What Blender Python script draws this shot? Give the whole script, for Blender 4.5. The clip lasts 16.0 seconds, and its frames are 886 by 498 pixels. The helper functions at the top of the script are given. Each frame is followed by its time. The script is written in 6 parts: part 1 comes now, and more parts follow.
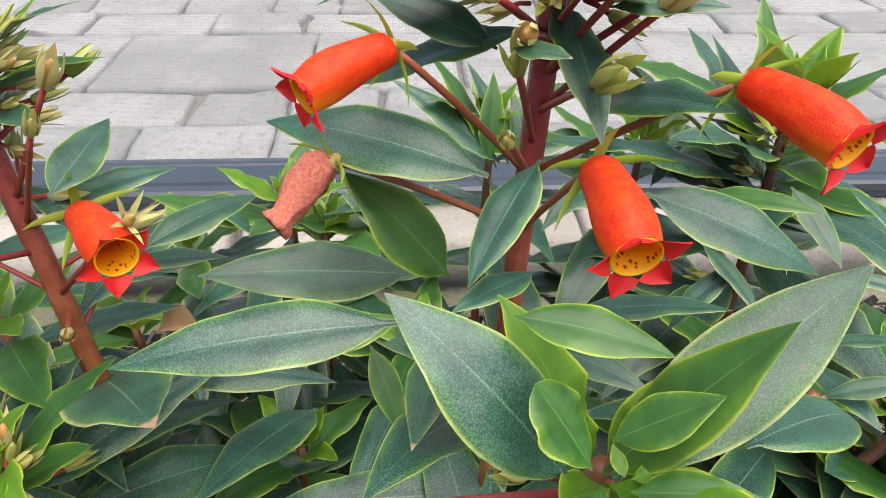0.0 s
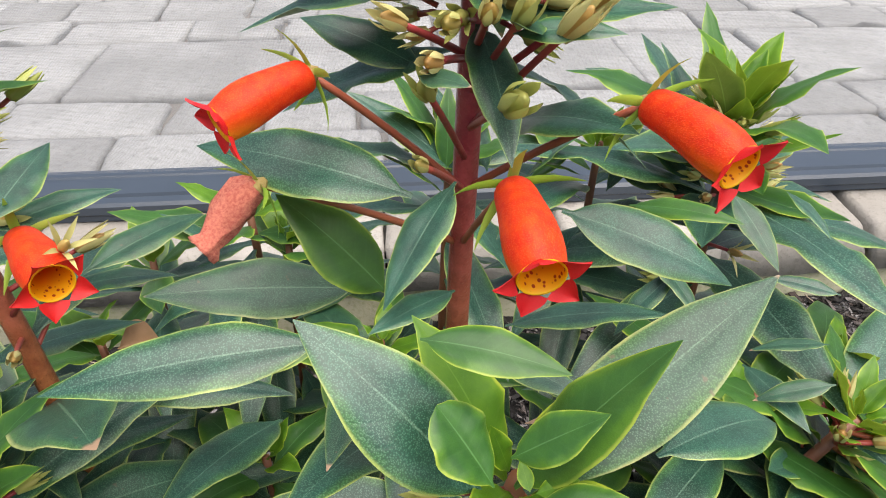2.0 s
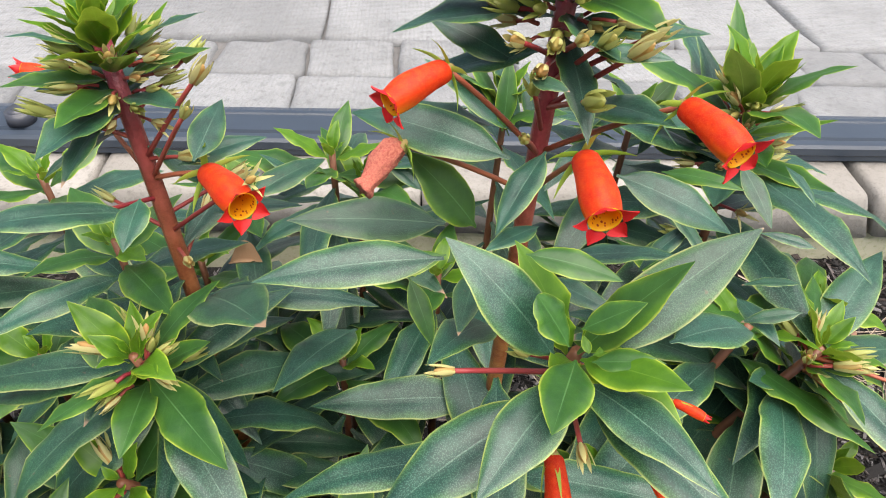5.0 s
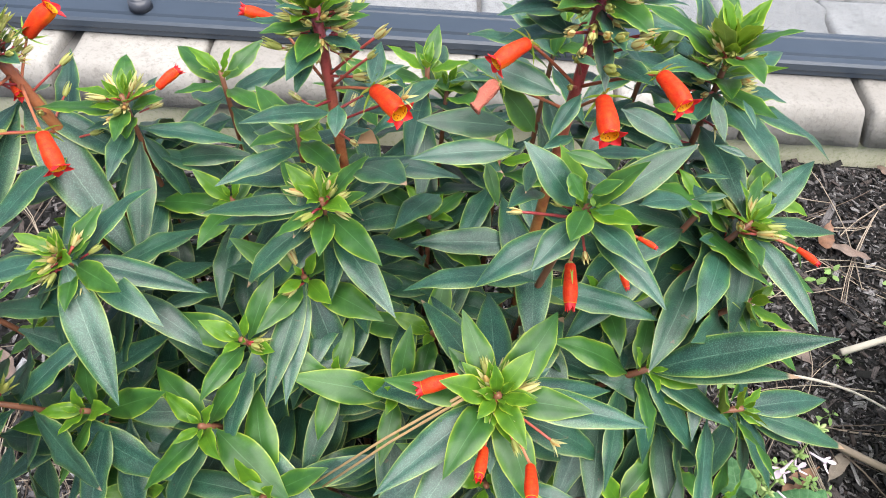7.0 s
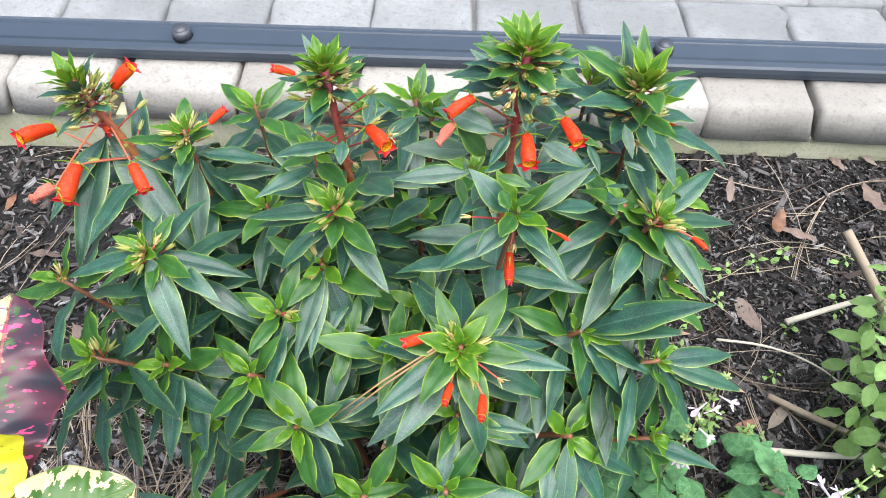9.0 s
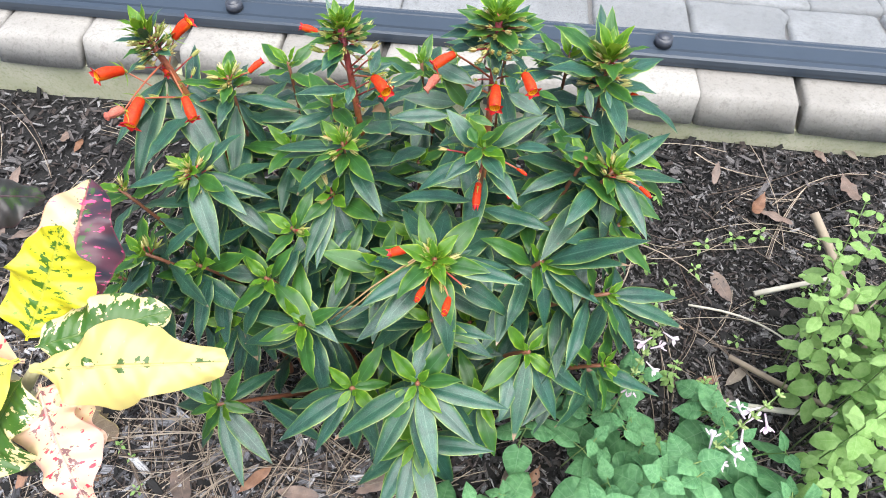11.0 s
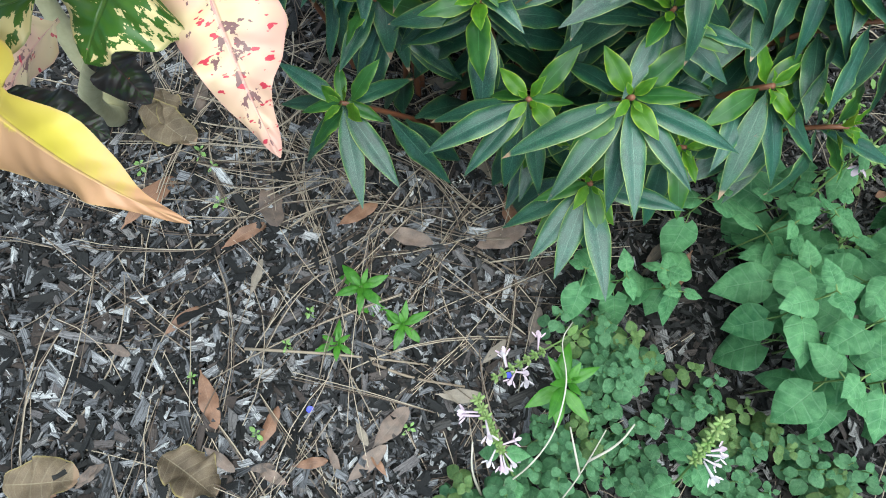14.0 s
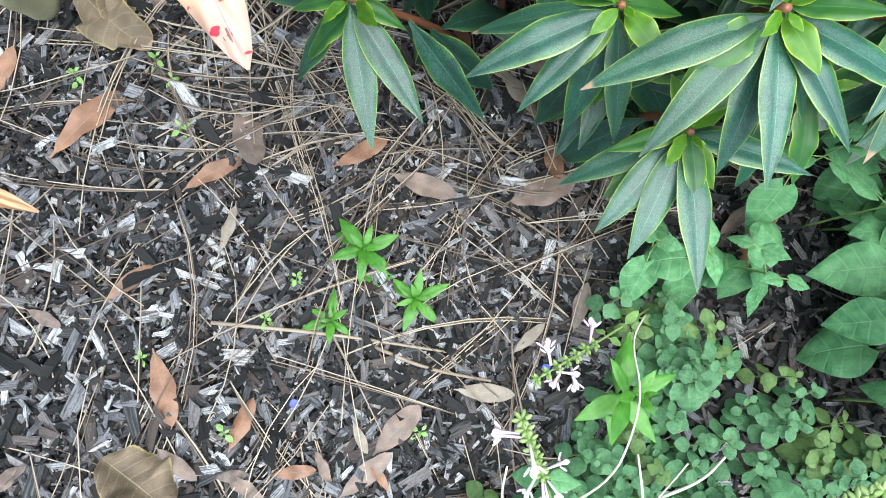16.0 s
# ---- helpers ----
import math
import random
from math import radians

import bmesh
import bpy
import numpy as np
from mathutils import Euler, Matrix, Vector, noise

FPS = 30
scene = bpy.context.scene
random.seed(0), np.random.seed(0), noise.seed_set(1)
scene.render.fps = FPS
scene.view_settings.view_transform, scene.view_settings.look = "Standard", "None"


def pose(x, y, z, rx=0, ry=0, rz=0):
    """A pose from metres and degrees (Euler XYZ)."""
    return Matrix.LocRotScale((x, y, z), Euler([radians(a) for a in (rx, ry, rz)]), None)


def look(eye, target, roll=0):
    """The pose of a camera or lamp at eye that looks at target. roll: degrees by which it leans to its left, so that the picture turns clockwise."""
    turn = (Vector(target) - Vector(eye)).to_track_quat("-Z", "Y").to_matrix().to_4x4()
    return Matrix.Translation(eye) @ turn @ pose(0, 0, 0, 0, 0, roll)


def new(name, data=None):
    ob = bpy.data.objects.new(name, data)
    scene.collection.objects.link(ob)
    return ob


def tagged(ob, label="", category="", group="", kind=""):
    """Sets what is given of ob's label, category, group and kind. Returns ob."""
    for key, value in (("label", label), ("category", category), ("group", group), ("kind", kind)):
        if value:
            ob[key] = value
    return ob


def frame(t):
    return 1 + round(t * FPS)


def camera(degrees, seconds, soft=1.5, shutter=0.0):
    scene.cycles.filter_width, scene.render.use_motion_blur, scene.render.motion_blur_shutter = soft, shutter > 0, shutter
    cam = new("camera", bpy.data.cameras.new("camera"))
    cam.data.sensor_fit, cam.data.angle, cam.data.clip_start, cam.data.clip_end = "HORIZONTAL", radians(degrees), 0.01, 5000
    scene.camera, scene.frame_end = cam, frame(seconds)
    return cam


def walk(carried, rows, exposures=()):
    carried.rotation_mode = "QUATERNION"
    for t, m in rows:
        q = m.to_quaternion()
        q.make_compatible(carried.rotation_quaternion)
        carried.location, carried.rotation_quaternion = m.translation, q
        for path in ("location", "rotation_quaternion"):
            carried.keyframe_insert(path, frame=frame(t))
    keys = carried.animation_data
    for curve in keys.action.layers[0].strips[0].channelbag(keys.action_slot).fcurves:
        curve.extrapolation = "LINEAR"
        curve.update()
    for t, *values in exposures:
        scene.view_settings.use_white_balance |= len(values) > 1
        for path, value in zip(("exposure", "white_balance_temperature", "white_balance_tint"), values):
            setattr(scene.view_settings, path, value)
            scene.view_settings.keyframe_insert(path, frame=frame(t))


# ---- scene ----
cam = camera(70.0, 16.0, soft=1.0)
PATH = [
    (0, (0.055, 0.061, 0.739), (0.168, 1.645, -0.477), 1.2),
    (0.5, (0.056, 0.06, 0.738), (0.162, 1.633, -0.492), 0.6),
    (1, (0.059, 0.059, 0.737), (0.152, 1.628, -0.5), 0.6),
    (1.5, (0.074, 0.056, 0.744), (0.195, 1.637, -0.475), 0.9),
    (2, (0.073, 0.06, 0.746), (0.218, 1.64, -0.471), 0.5),
    (2.5, (0.072, 0.058, 0.746), (0.222, 1.626, -0.487), 0.6),
    (3, (0.07, 0.063, 0.743), (0.201, 1.627, -0.497), 0.2),
    (3.2, (0.069, 0.063, 0.743), (0.202, 1.625, -0.499), 0.8),
    (5.3, (0.028, -0.016, 0.801), (0.123, 1.43, -0.577), 3.8),
    (5.5, (0.021, -0.029, 0.807), (0.095, 1.395, -0.596), 3.9),
    (6, (0.003, -0.073, 0.834), (0.066, 1.27, -0.647), 4.0),
    (6.5, (-0.003, -0.102, 0.879), (0.077, 1.172, -0.661), 4.6),
    (7, (-0.005, -0.14, 0.931), (0.03, 1.063, -0.667), 4.5),
    (7.5, (-0.016, -0.173, 0.976), (0.042, 1.006, -0.639), 3.3),
    (8, (-0.012, -0.194, 1.014), (0.003, 0.965, -0.615), -1.2),
    (8.2, (-0.008, -0.197, 1.021), (0.029, 0.95, -0.617), 0.2),
    (10.3, (0.117, -0.364, 1.182), (-0.09, 0.807, -0.425), -1.1),
    (10.5, (0.116, -0.379, 1.182), (-0.091, 0.793, -0.425), -1.6),
    (11, (0.121, -0.392, 1.155), (-0.034, 0.756, -0.475), 0.0),
    (11.5, (0.111, -0.44, 1.122), (-0.041, 0.661, -0.541), -0.3),
    (12, (0.124, -0.52, 1.143), (-0.186, 0.532, -0.529), -0.5),
    (12.5, (0.091, -0.512, 1.137), (-0.194, 0.569, -0.521), -1.9),
    (13, (0.02, -0.485, 1.039), (-0.149, 0.424, -0.734), 1.2),
    (13.5, (-0.05, -0.483, 0.978), (-0.179, 0.3, -0.858), 6.2),
    (14, (-0.076, -0.461, 0.884), (-0.155, 0.229, -0.991), 9.9),
    (14.5, (-0.111, -0.445, 0.811), (-0.178, 0.189, -1.085), 10.5),
    (15, (-0.11, -0.424, 0.756), (-0.21, 0.117, -1.166), 7.4),
    (15.5, (-0.142, -0.399, 0.716), (-0.129, 0.132, -1.212), 19.7),
    (16, (-0.136, -0.38, 0.704), (-0.101, 0.119, -1.233), 22.6),
]
walk(cam, [(t, look(eye, target, roll)) for t, eye, target, roll in PATH], [(0, 0.99, 7150, 13), (3.2, 0.99, 7150, 13), (5.5, 1.08, 7000, 13), (8.2, 1.30, 6450, 10), (10.3, 1.22, 6400, 10), (11.4, 1.24, 6450, 9), (12.0, 1.04, 6500, 4), (12.6, 0.64, 6350, -4), (13.5, 0.53, 6150, -6), (14.0, 0.74, 6000, -4), (14.5, 0.98, 6050, 0), (16, 1.32, 6050, 1)])

# ---- light ----
world = bpy.data.worlds.new("sky")
scene.world = world
world.use_nodes = True
wn = world.node_tree
sky = wn.nodes.new("ShaderNodeTexSky")
sky.sky_type = "NISHITA"
sky.sun_disc = False
sky.sun_elevation = radians(73)
sky.sun_rotation = radians(142)
sky.air_density, sky.dust_density, sky.ozone_density = 1.0, 2.0, 1.0
wn.links.new(sky.outputs[0], wn.nodes["Background"].inputs[0])
wn.nodes["Background"].inputs[1].default_value = 0.085
sun = new("sun", bpy.data.lights.new("sun", "SUN"))
sun.data.energy, sun.data.angle, sun.data.color = 3.9, radians(80), (1.0, 0.975, 0.945)
sun.matrix_world = look((0.55, -0.7, 3.0), (0, 0, 0))

# ---- materials ----
RND = random.Random(7)


def shader(name):
    """A node material: the material, its tree, its surface node and a maker of linked nodes."""
    m = bpy.data.materials.new(name)
    m.use_nodes = True
    t = m.node_tree
    p = t.nodes["Principled BSDF"]

    def node(kind, **links):
        n = t.nodes.new("ShaderNode" + kind)
        for key, v in links.items():
            if key.startswith("p_"):
                setattr_safe(n, key[2:], v)
                continue
            k = int(key[1:]) if key[0] == "i" and key[1:].isdigit() else key.replace("_", " ")
            if hasattr(v, "is_output"):
                t.links.new(v, n.inputs[k])
            else:
                n.inputs[k].default_value = v
        return n
    return m, t, p, node


def setattr_safe(n, key, v):
    if key == "operation":
        n.operation = v
    elif key == "clamp":
        n.use_clamp = v
    elif key == "blend_type":
        n.blend_type = v
    elif key == "feature":
        n.feature = v


def math2(node, op, a, b=0.0, clamp=False):
    return node("Math", p_operation=op, p_clamp=clamp, i0=a, i1=b).outputs[0]


def step(node, x, lo, hi):
    n = node("MapRange", Value=x, From_Min=lo, From_Max=hi)
    n.interpolation_type = "SMOOTHSTEP"
    return n.outputs[0]


def blend(node, f, a, b):
    n = node("MixRGB", Fac=f, Color1=a, Color2=b)
    return n.outputs[0]


def noisy(node, co, scale, detail=3.0, rough=0.55):
    return node("TexNoise", Vector=co, Scale=scale, Detail=detail, Roughness=rough).outputs[0]


def rgb(r, g, b):
    return (r, g, b, 1.0)


def bumped(t, node, p, height, strength, distance=0.002):
    b = node("Bump", Height=height, Strength=strength, Distance=distance)
    t.links.new(b.outputs[0], p.inputs["Normal"])


def leaf_material(name, dark, mid, rib, margin, brown=0.0, rough=0.42, vein=9.0, see=0.2, margin_at=0.955, velvet=0.20, speck=0.20, rim=0.75, net=0.05, gloss=0.5, nap=0.0, cells=125.0, edge_tone=None):
    """A leaf surface over the leaf's own u (across) and v (along): pebbled hairs, ribs, side veins, pale margin, dry tips."""
    m, t, p, node = shader(name)
    uv = node("TexCoord").outputs["UV"]
    ob = node("TexCoord").outputs["Object"]
    xy = node("SeparateXYZ", Vector=uv).outputs
    rnd = node("ObjectInfo").outputs["Random"]
    off = math2(node, "ABSOLUTE", math2(node, "MULTIPLY", math2(node, "SUBTRACT", xy[0], 0.5), 2.0))
    mine = node("VectorMath", i0=ob, i1=node("CombineXYZ", i0=math2(node, "MULTIPLY", rnd, 40.0)).outputs[0]).outputs[0]
    big = noisy(node, mine, 5.0)
    fine = noisy(node, mine, 45.0, 4.0, 0.7)
    tone = math2(node, "ADD", math2(node, "MULTIPLY", step(node, big, 0.3, 0.7), 0.55), math2(node, "MULTIPLY", rnd, 0.45), True)
    col = blend(node, tone, dark, mid)
    if edge_tone is not None:
        col = blend(node, math2(node, "MULTIPLY", step(node, math2(node, "ADD", off, math2(node, "MULTIPLY", math2(node, "SUBTRACT", big, 0.5), 0.6)), 0.55, 1.05), 0.85), col, edge_tone)
    col = blend(node, math2(node, "MULTIPLY", step(node, fine, 0.42, 0.68), 0.22), col, dark)
    wave = math2(node, "SINE", math2(node, "MULTIPLY", math2(node, "SUBTRACT", xy[1], math2(node, "MULTIPLY", off, 0.16)), vein * 6.283))
    veins = step(node, wave, 0.80, 1.0)
    col = blend(node, math2(node, "MULTIPLY", veins, net), col, rib)
    wide = math2(node, "SUBTRACT", 0.062, math2(node, "MULTIPLY", xy[1], 0.046))
    ribs = math2(node, "SUBTRACT", 1.0, math2(node, "DIVIDE", off, wide), True)
    ribs = step(node, ribs, 0.1, 0.7)
    col = blend(node, math2(node, "MULTIPLY", ribs, 0.45), col, rib)
    cell = node("TexVoronoi", Vector=mine, Scale=cells).outputs["Distance"]
    hair = step(node, cell, 0.52, 0.12)
    col = blend(node, math2(node, "MULTIPLY", hair, speck), col, rib)
    col = blend(node, math2(node, "MULTIPLY", step(node, cell, 0.45, 0.75), speck * 1.5), col, dark)
    edge = step(node, math2(node, "ADD", off, math2(node, "MULTIPLY", math2(node, "SUBTRACT", fine, 0.5), 0.05)), margin_at - 0.06, margin_at + 0.03)
    col = blend(node, math2(node, "MULTIPLY", math2(node, "MULTIPLY", edge, rim), step(node, big, 0.25, 0.62)), col, margin)
    if brown:
        worn = step(node, math2(node, "ADD", math2(node, "ADD", xy[1], math2(node, "MULTIPLY", math2(node, "SUBTRACT", big, 0.5), 0.12)), math2(node, "MULTIPLY", math2(node, "SUBTRACT", rnd, 0.5), 0.10)), 1.0 - brown, 1.03 - brown)
        col = blend(node, worn, col, rgb(0.30, 0.20, 0.13))
        spot = step(node, noisy(node, mine, 22.0, 2.0), 0.68, 0.74)
        col = blend(node, math2(node, "MULTIPLY", spot, 0.6), col, rgb(0.11, 0.075, 0.05))
    t.links.new(col, p.inputs["Base Color"])
    p.inputs["Specular IOR Level"].default_value = gloss
    p.inputs["Sheen Weight"].default_value = nap
    p.inputs["Sheen Roughness"].default_value = 0.45
    p.inputs["Sheen Tint"].default_value = rgb(0.75, 0.90, 0.85)
    t.links.new(math2(node, "ADD", rough - 0.08, math2(node, "MULTIPLY", fine, 0.16)), p.inputs["Roughness"])
    h = math2(node, "SUBTRACT", math2(node, "ADD", math2(node, "MULTIPLY", fine, 0.18), math2(node, "MULTIPLY", hair, 0.40)), math2(node, "ADD", math2(node, "MULTIPLY", ribs, 1.1), math2(node, "MULTIPLY", veins, 0.05 + net)))
    bumped(t, node, p, h, velvet, 0.003)
    tr = node("BsdfTranslucent", Color=blend(node, 0.4, col, margin))
    mix = node("MixShader", i0=see)
    t.links.new(p.outputs[0], mix.inputs[1])
    t.links.new(tr.outputs[0], mix.inputs[2])
    t.links.new(mix.outputs[0], t.nodes["Material Output"].inputs[0])
    return m


def plain_material(name, a, b, scale=40.0, rough=0.6, bump=0.2, metal=0.0, see=0.0, per="object", spread=0.5):
    """Two tones mixed by noise and by a random value of the thing or of the loose piece."""
    m, t, p, node = shader(name)
    ob = node("TexCoord").outputs["Object"]
    n1 = noisy(node, ob, scale, 4.0, 0.65)
    rnd = node("NewGeometry").outputs["Random Per Island"] if per == "island" else node("ObjectInfo").outputs["Random"]
    f = math2(node, "ADD", math2(node, "MULTIPLY", n1, 1.0 - spread), math2(node, "MULTIPLY", rnd, spread), True)
    col = blend(node, step(node, f, 0.2, 0.8), a, b)
    t.links.new(col, p.inputs["Base Color"])
    p.inputs["Roughness"].default_value = rough
    p.inputs["Metallic"].default_value = metal
    bumped(t, node, p, noisy(node, ob, scale * 4.0, 5.0, 0.7), bump, 0.002)
    if see:
        tr = node("BsdfTranslucent", Color=col)
        mix = node("MixShader", i0=see)
        t.links.new(p.outputs[0], mix.inputs[1])
        t.links.new(tr.outputs[0], mix.inputs[2])
        t.links.new(mix.outputs[0], t.nodes["Material Output"].inputs[0])
    return m


M_LEAF = leaf_material("mature leaf", rgb(0.005, 0.031, 0.023), rgb(0.017, 0.100, 0.063), rgb(0.17, 0.30, 0.21), rgb(0.46, 0.52, 0.12), rough=0.41, see=0.07, velvet=0.13, speck=0.36, rim=0.62, margin_at=0.962, gloss=0.66, net=0.04, cells=140.0, edge_tone=rgb(0.050, 0.160, 0.026))
M_WORN = leaf_material("worn leaf", rgb(0.006, 0.033, 0.021), rgb(0.021, 0.092, 0.052), rgb(0.14, 0.26, 0.16), rgb(0.46, 0.47, 0.18), brown=0.05, rough=0.43, see=0.07, velvet=0.14, speck=0.36, rim=0.6, margin_at=0.962, gloss=0.52, net=0.04, cells=175.0, edge_tone=rgb(0.060, 0.155, 0.032))
M_MID = leaf_material("half-grown leaf", rgb(0.014, 0.072, 0.016), rgb(0.046, 0.152, 0.026), rgb(0.13, 0.29, 0.10), rgb(0.46, 0.54, 0.08), rough=0.38, see=0.26, velvet=0.13, speck=0.10, margin_at=0.95, rim=0.7, gloss=0.5, cells=200.0, edge_tone=rgb(0.095, 0.225, 0.020))
M_YOUNG = leaf_material("young leaf", rgb(0.040, 0.138, 0.010), rgb(0.105, 0.245, 0.014), rgb(0.17, 0.34, 0.05), rgb(0.50, 0.58, 0.06), speck=0.06, gloss=0.45, rim=0.85, see=0.32, rough=0.40, velvet=0.12, margin_at=0.935, edge_tone=rgb(0.165, 0.325, 0.02))
M_ROLLED = plain_material("rolled dry leaf", rgb(0.26, 0.15, 0.08), rgb(0.40, 0.26, 0.15), 50, 0.7, 0.3)
M_STEM = plain_material("red brown stem", rgb(0.15, 0.055, 0.028), rgb(0.21, 0.085, 0.045), 60, 0.5, 0.15)
M_RED = plain_material("dark red stalk", rgb(0.26, 0.022, 0.035), rgb(0.38, 0.075, 0.05), 80, 0.45, 0.12)


def spike_stem_material():
    m, t, p, node = shader("spike stem")
    ob = node("TexCoord").outputs["Object"]
    z = node("SeparateXYZ", Vector=ob).outputs[2]
    n1 = step(node, noisy(node, ob, 70.0, 4.0, 0.7), 0.3, 0.7)
    hair = step(node, node("TexVoronoi", Vector=ob, Scale=700.0).outputs["Distance"], 0.5, 0.1)
    low = blend(node, n1, rgb(0.20, 0.050, 0.022), rgb(0.36, 0.155, 0.045))
    high = blend(node, n1, rgb(0.21, 0.016, 0.034), rgb(0.38, 0.065, 0.070))
    col = blend(node, step(node, math2(node, "ADD", z, math2(node, "MULTIPLY", n1, 0.05)), 0.52, 0.70), low, high)
    t.links.new(col, p.inputs["Base Color"])
    p.inputs["Roughness"].default_value = 0.36
    bumped(t, node, p, math2(node, "ADD", n1, math2(node, "MULTIPLY", hair, 0.4)), 0.35, 0.001)
    return m


M_SPIKE = spike_stem_material()


def petal_material():
    m, t, p, node = shader("orange red petal")
    ob = node("TexCoord").outputs["Object"]
    xyz = node("SeparateXYZ", Vector=ob).outputs
    n1 = step(node, noisy(node, ob, 7.0, 5.0, 0.7), 0.3, 0.7)
    hair = step(node, node("TexVoronoi", Vector=ob, Scale=60.0).outputs["Distance"], 0.55, 0.1)
    col = blend(node, n1, rgb(0.70, 0.026, 0.008), rgb(0.84, 0.075, 0.010))
    warm = math2(node, "MULTIPLY", step(node, xyz[1], 0.45, 0.95), step(node, xyz[2], 0.14, -0.16))
    col = blend(node, math2(node, "MULTIPLY", warm, 0.85), col, rgb(0.88, 0.36, 0.015))
    col = blend(node, math2(node, "MULTIPLY", hair, 0.20), col, rgb(0.92, 0.24, 0.08))
    t.links.new(col, p.inputs["Base Color"])
    p.inputs["Roughness"].default_value = 0.5
    p.inputs["Specular IOR Level"].default_value = 0.3
    p.inputs["Sheen Weight"].default_value = 0.05
    p.inputs["Sheen Tint"].default_value = rgb(1.0, 0.55, 0.35)
    bumped(t, node, p, math2(node, "ADD", math2(node, "MULTIPLY", hair, 0.25), noisy(node, ob, 9.0, 3.0)), 0.22, 0.002)
    tr = node("BsdfTranslucent", Color=col)
    mix = node("MixShader", i0=0.34)
    t.links.new(p.outputs[0], mix.inputs[1])
    t.links.new(tr.outputs[0], mix.inputs[2])
    t.links.new(mix.outputs[0], t.nodes["Material Output"].inputs[0])
    return m


M_PETAL = petal_material()
M_LOBE = plain_material("crimson petal tip", rgb(0.52, 0.006, 0.014), rgb(0.64, 0.014, 0.014), 60, 0.5, 0.2, see=0.12)


def throat_material():
    m, t, p, node = shader("yellow spotted throat")
    ob = node("TexCoord").outputs["Object"]
    y = node("SeparateXYZ", Vector=ob).outputs[1]
    cell = node("TexVoronoi", Vector=ob, Scale=17.0).outputs["Distance"]
    # Colour darkens inwards to paint the depth shade of the hollow throat.
    col = blend(node, step(node, y, 0.55, 0.88), rgb(0.66, 0.20, 0.006), rgb(0.90, 0.47, 0.008))
    col = blend(node, math2(node, "MULTIPLY", step(node, cell, 0.34, 0.22), step(node, y, 0.945, 0.93)), col, rgb(0.34, 0.05, 0.004))
    col = blend(node, step(node, y, 0.93, 0.95), col, rgb(0.90, 0.56, 0.012))
    t.links.new(col, p.inputs["Base Color"])
    p.inputs["Roughness"].default_value = 0.6
    tr = node("BsdfTranslucent", Color=col)
    mix = node("MixShader", i0=0.5)
    t.links.new(p.outputs[0], mix.inputs[1])
    t.links.new(tr.outputs[0], mix.inputs[2])
    t.links.new(mix.outputs[0], t.nodes["Material Output"].inputs[0])
    return m


M_THROAT = throat_material()
M_DEADPETAL = plain_material("withered petal", rgb(0.52, 0.070, 0.055), rgb(0.82, 0.30, 0.20), 26, 0.75, 0.7, spread=0.05)
M_SEPAL = plain_material("yellow green sepal", rgb(0.24, 0.43, 0.04), rgb(0.42, 0.53, 0.09), 80, 0.5, 0.1, see=0.2)
M_CALYX = plain_material("pale bud sepal", rgb(0.36, 0.40, 0.10), rgb(0.62, 0.56, 0.26), 80, 0.5, 0.1, see=0.25)
M_CUP = plain_material("tan green calyx", rgb(0.34, 0.24, 0.08), rgb(0.42, 0.36, 0.13), 40, 0.6, 0.3)
M_PED = plain_material("orange brown flower stalk", rgb(0.32, 0.075, 0.040), rgb(0.46, 0.15, 0.07), 60, 0.5, 0.2)
M_BUD = plain_material("green pink bud", rgb(0.40, 0.42, 0.12), rgb(0.52, 0.28, 0.10), 150, 0.5, 0.1, see=0.2)


# ---- helpers for things ----
def mesh_of(name, verts, faces, material, uvs=None, smooth=True):
    me = bpy.data.meshes.new(name)
    me.from_pydata(verts, [], faces)
    if uvs is not None:
        layer = me.uv_layers.new(name="UVMap")
        idx = np.zeros(len(me.loops), dtype=np.int32)
        me.loops.foreach_get("vertex_index", idx)
        layer.data.foreach_set("uv", np.asarray(uvs, dtype=np.float32)[idx].ravel())
    if smooth:
        me.polygons.foreach_set("use_smooth", [True] * len(me.polygons))
    for m in material if isinstance(material, (list, tuple)) else [material]:
        me.materials.append(m)
    me.update()
    return me


def child(name, me, parent, m=None, label=""):
    ob = new(name, me)
    ob.parent = parent
    if m is not None:
        ob.matrix_basis = m
    return tagged(ob, label=label)


def root(name, where, label, category, group="", kind=""):
    ob = new(name)
    ob.empty_display_size = 0.02
    ob.location = where
    return tagged(ob, label, category, group, kind)


def tube_geo(points, radii, sides=7, caps=True):
    """Rings round a polyline: verts and faces."""
    pts = [Vector(q) for q in points]
    verts, faces = [], []
    side = None
    for i, q in enumerate(pts):
        d = (pts[min(i + 1, len(pts) - 1)] - pts[max(i - 1, 0)]).normalized()
        if side is None:
            side = d.orthogonal().normalized()
        side = (side - d * side.dot(d)).normalized()
        up = d.cross(side)
        for k in range(sides):
            a = 2 * math.pi * k / sides
            verts.append(tuple(q + (side * math.cos(a) + up * math.sin(a)) * radii[i]))
    for i in range(len(pts) - 1):
        for k in range(sides):
            a, b = i * sides + k, i * sides + (k + 1) % sides
            faces.append((a, b, b + sides, a + sides))
    if caps:
        faces.append(tuple(range(sides))[::-1])
        faces.append(tuple(range((len(pts) - 1) * sides, len(pts) * sides)))
    return verts, faces


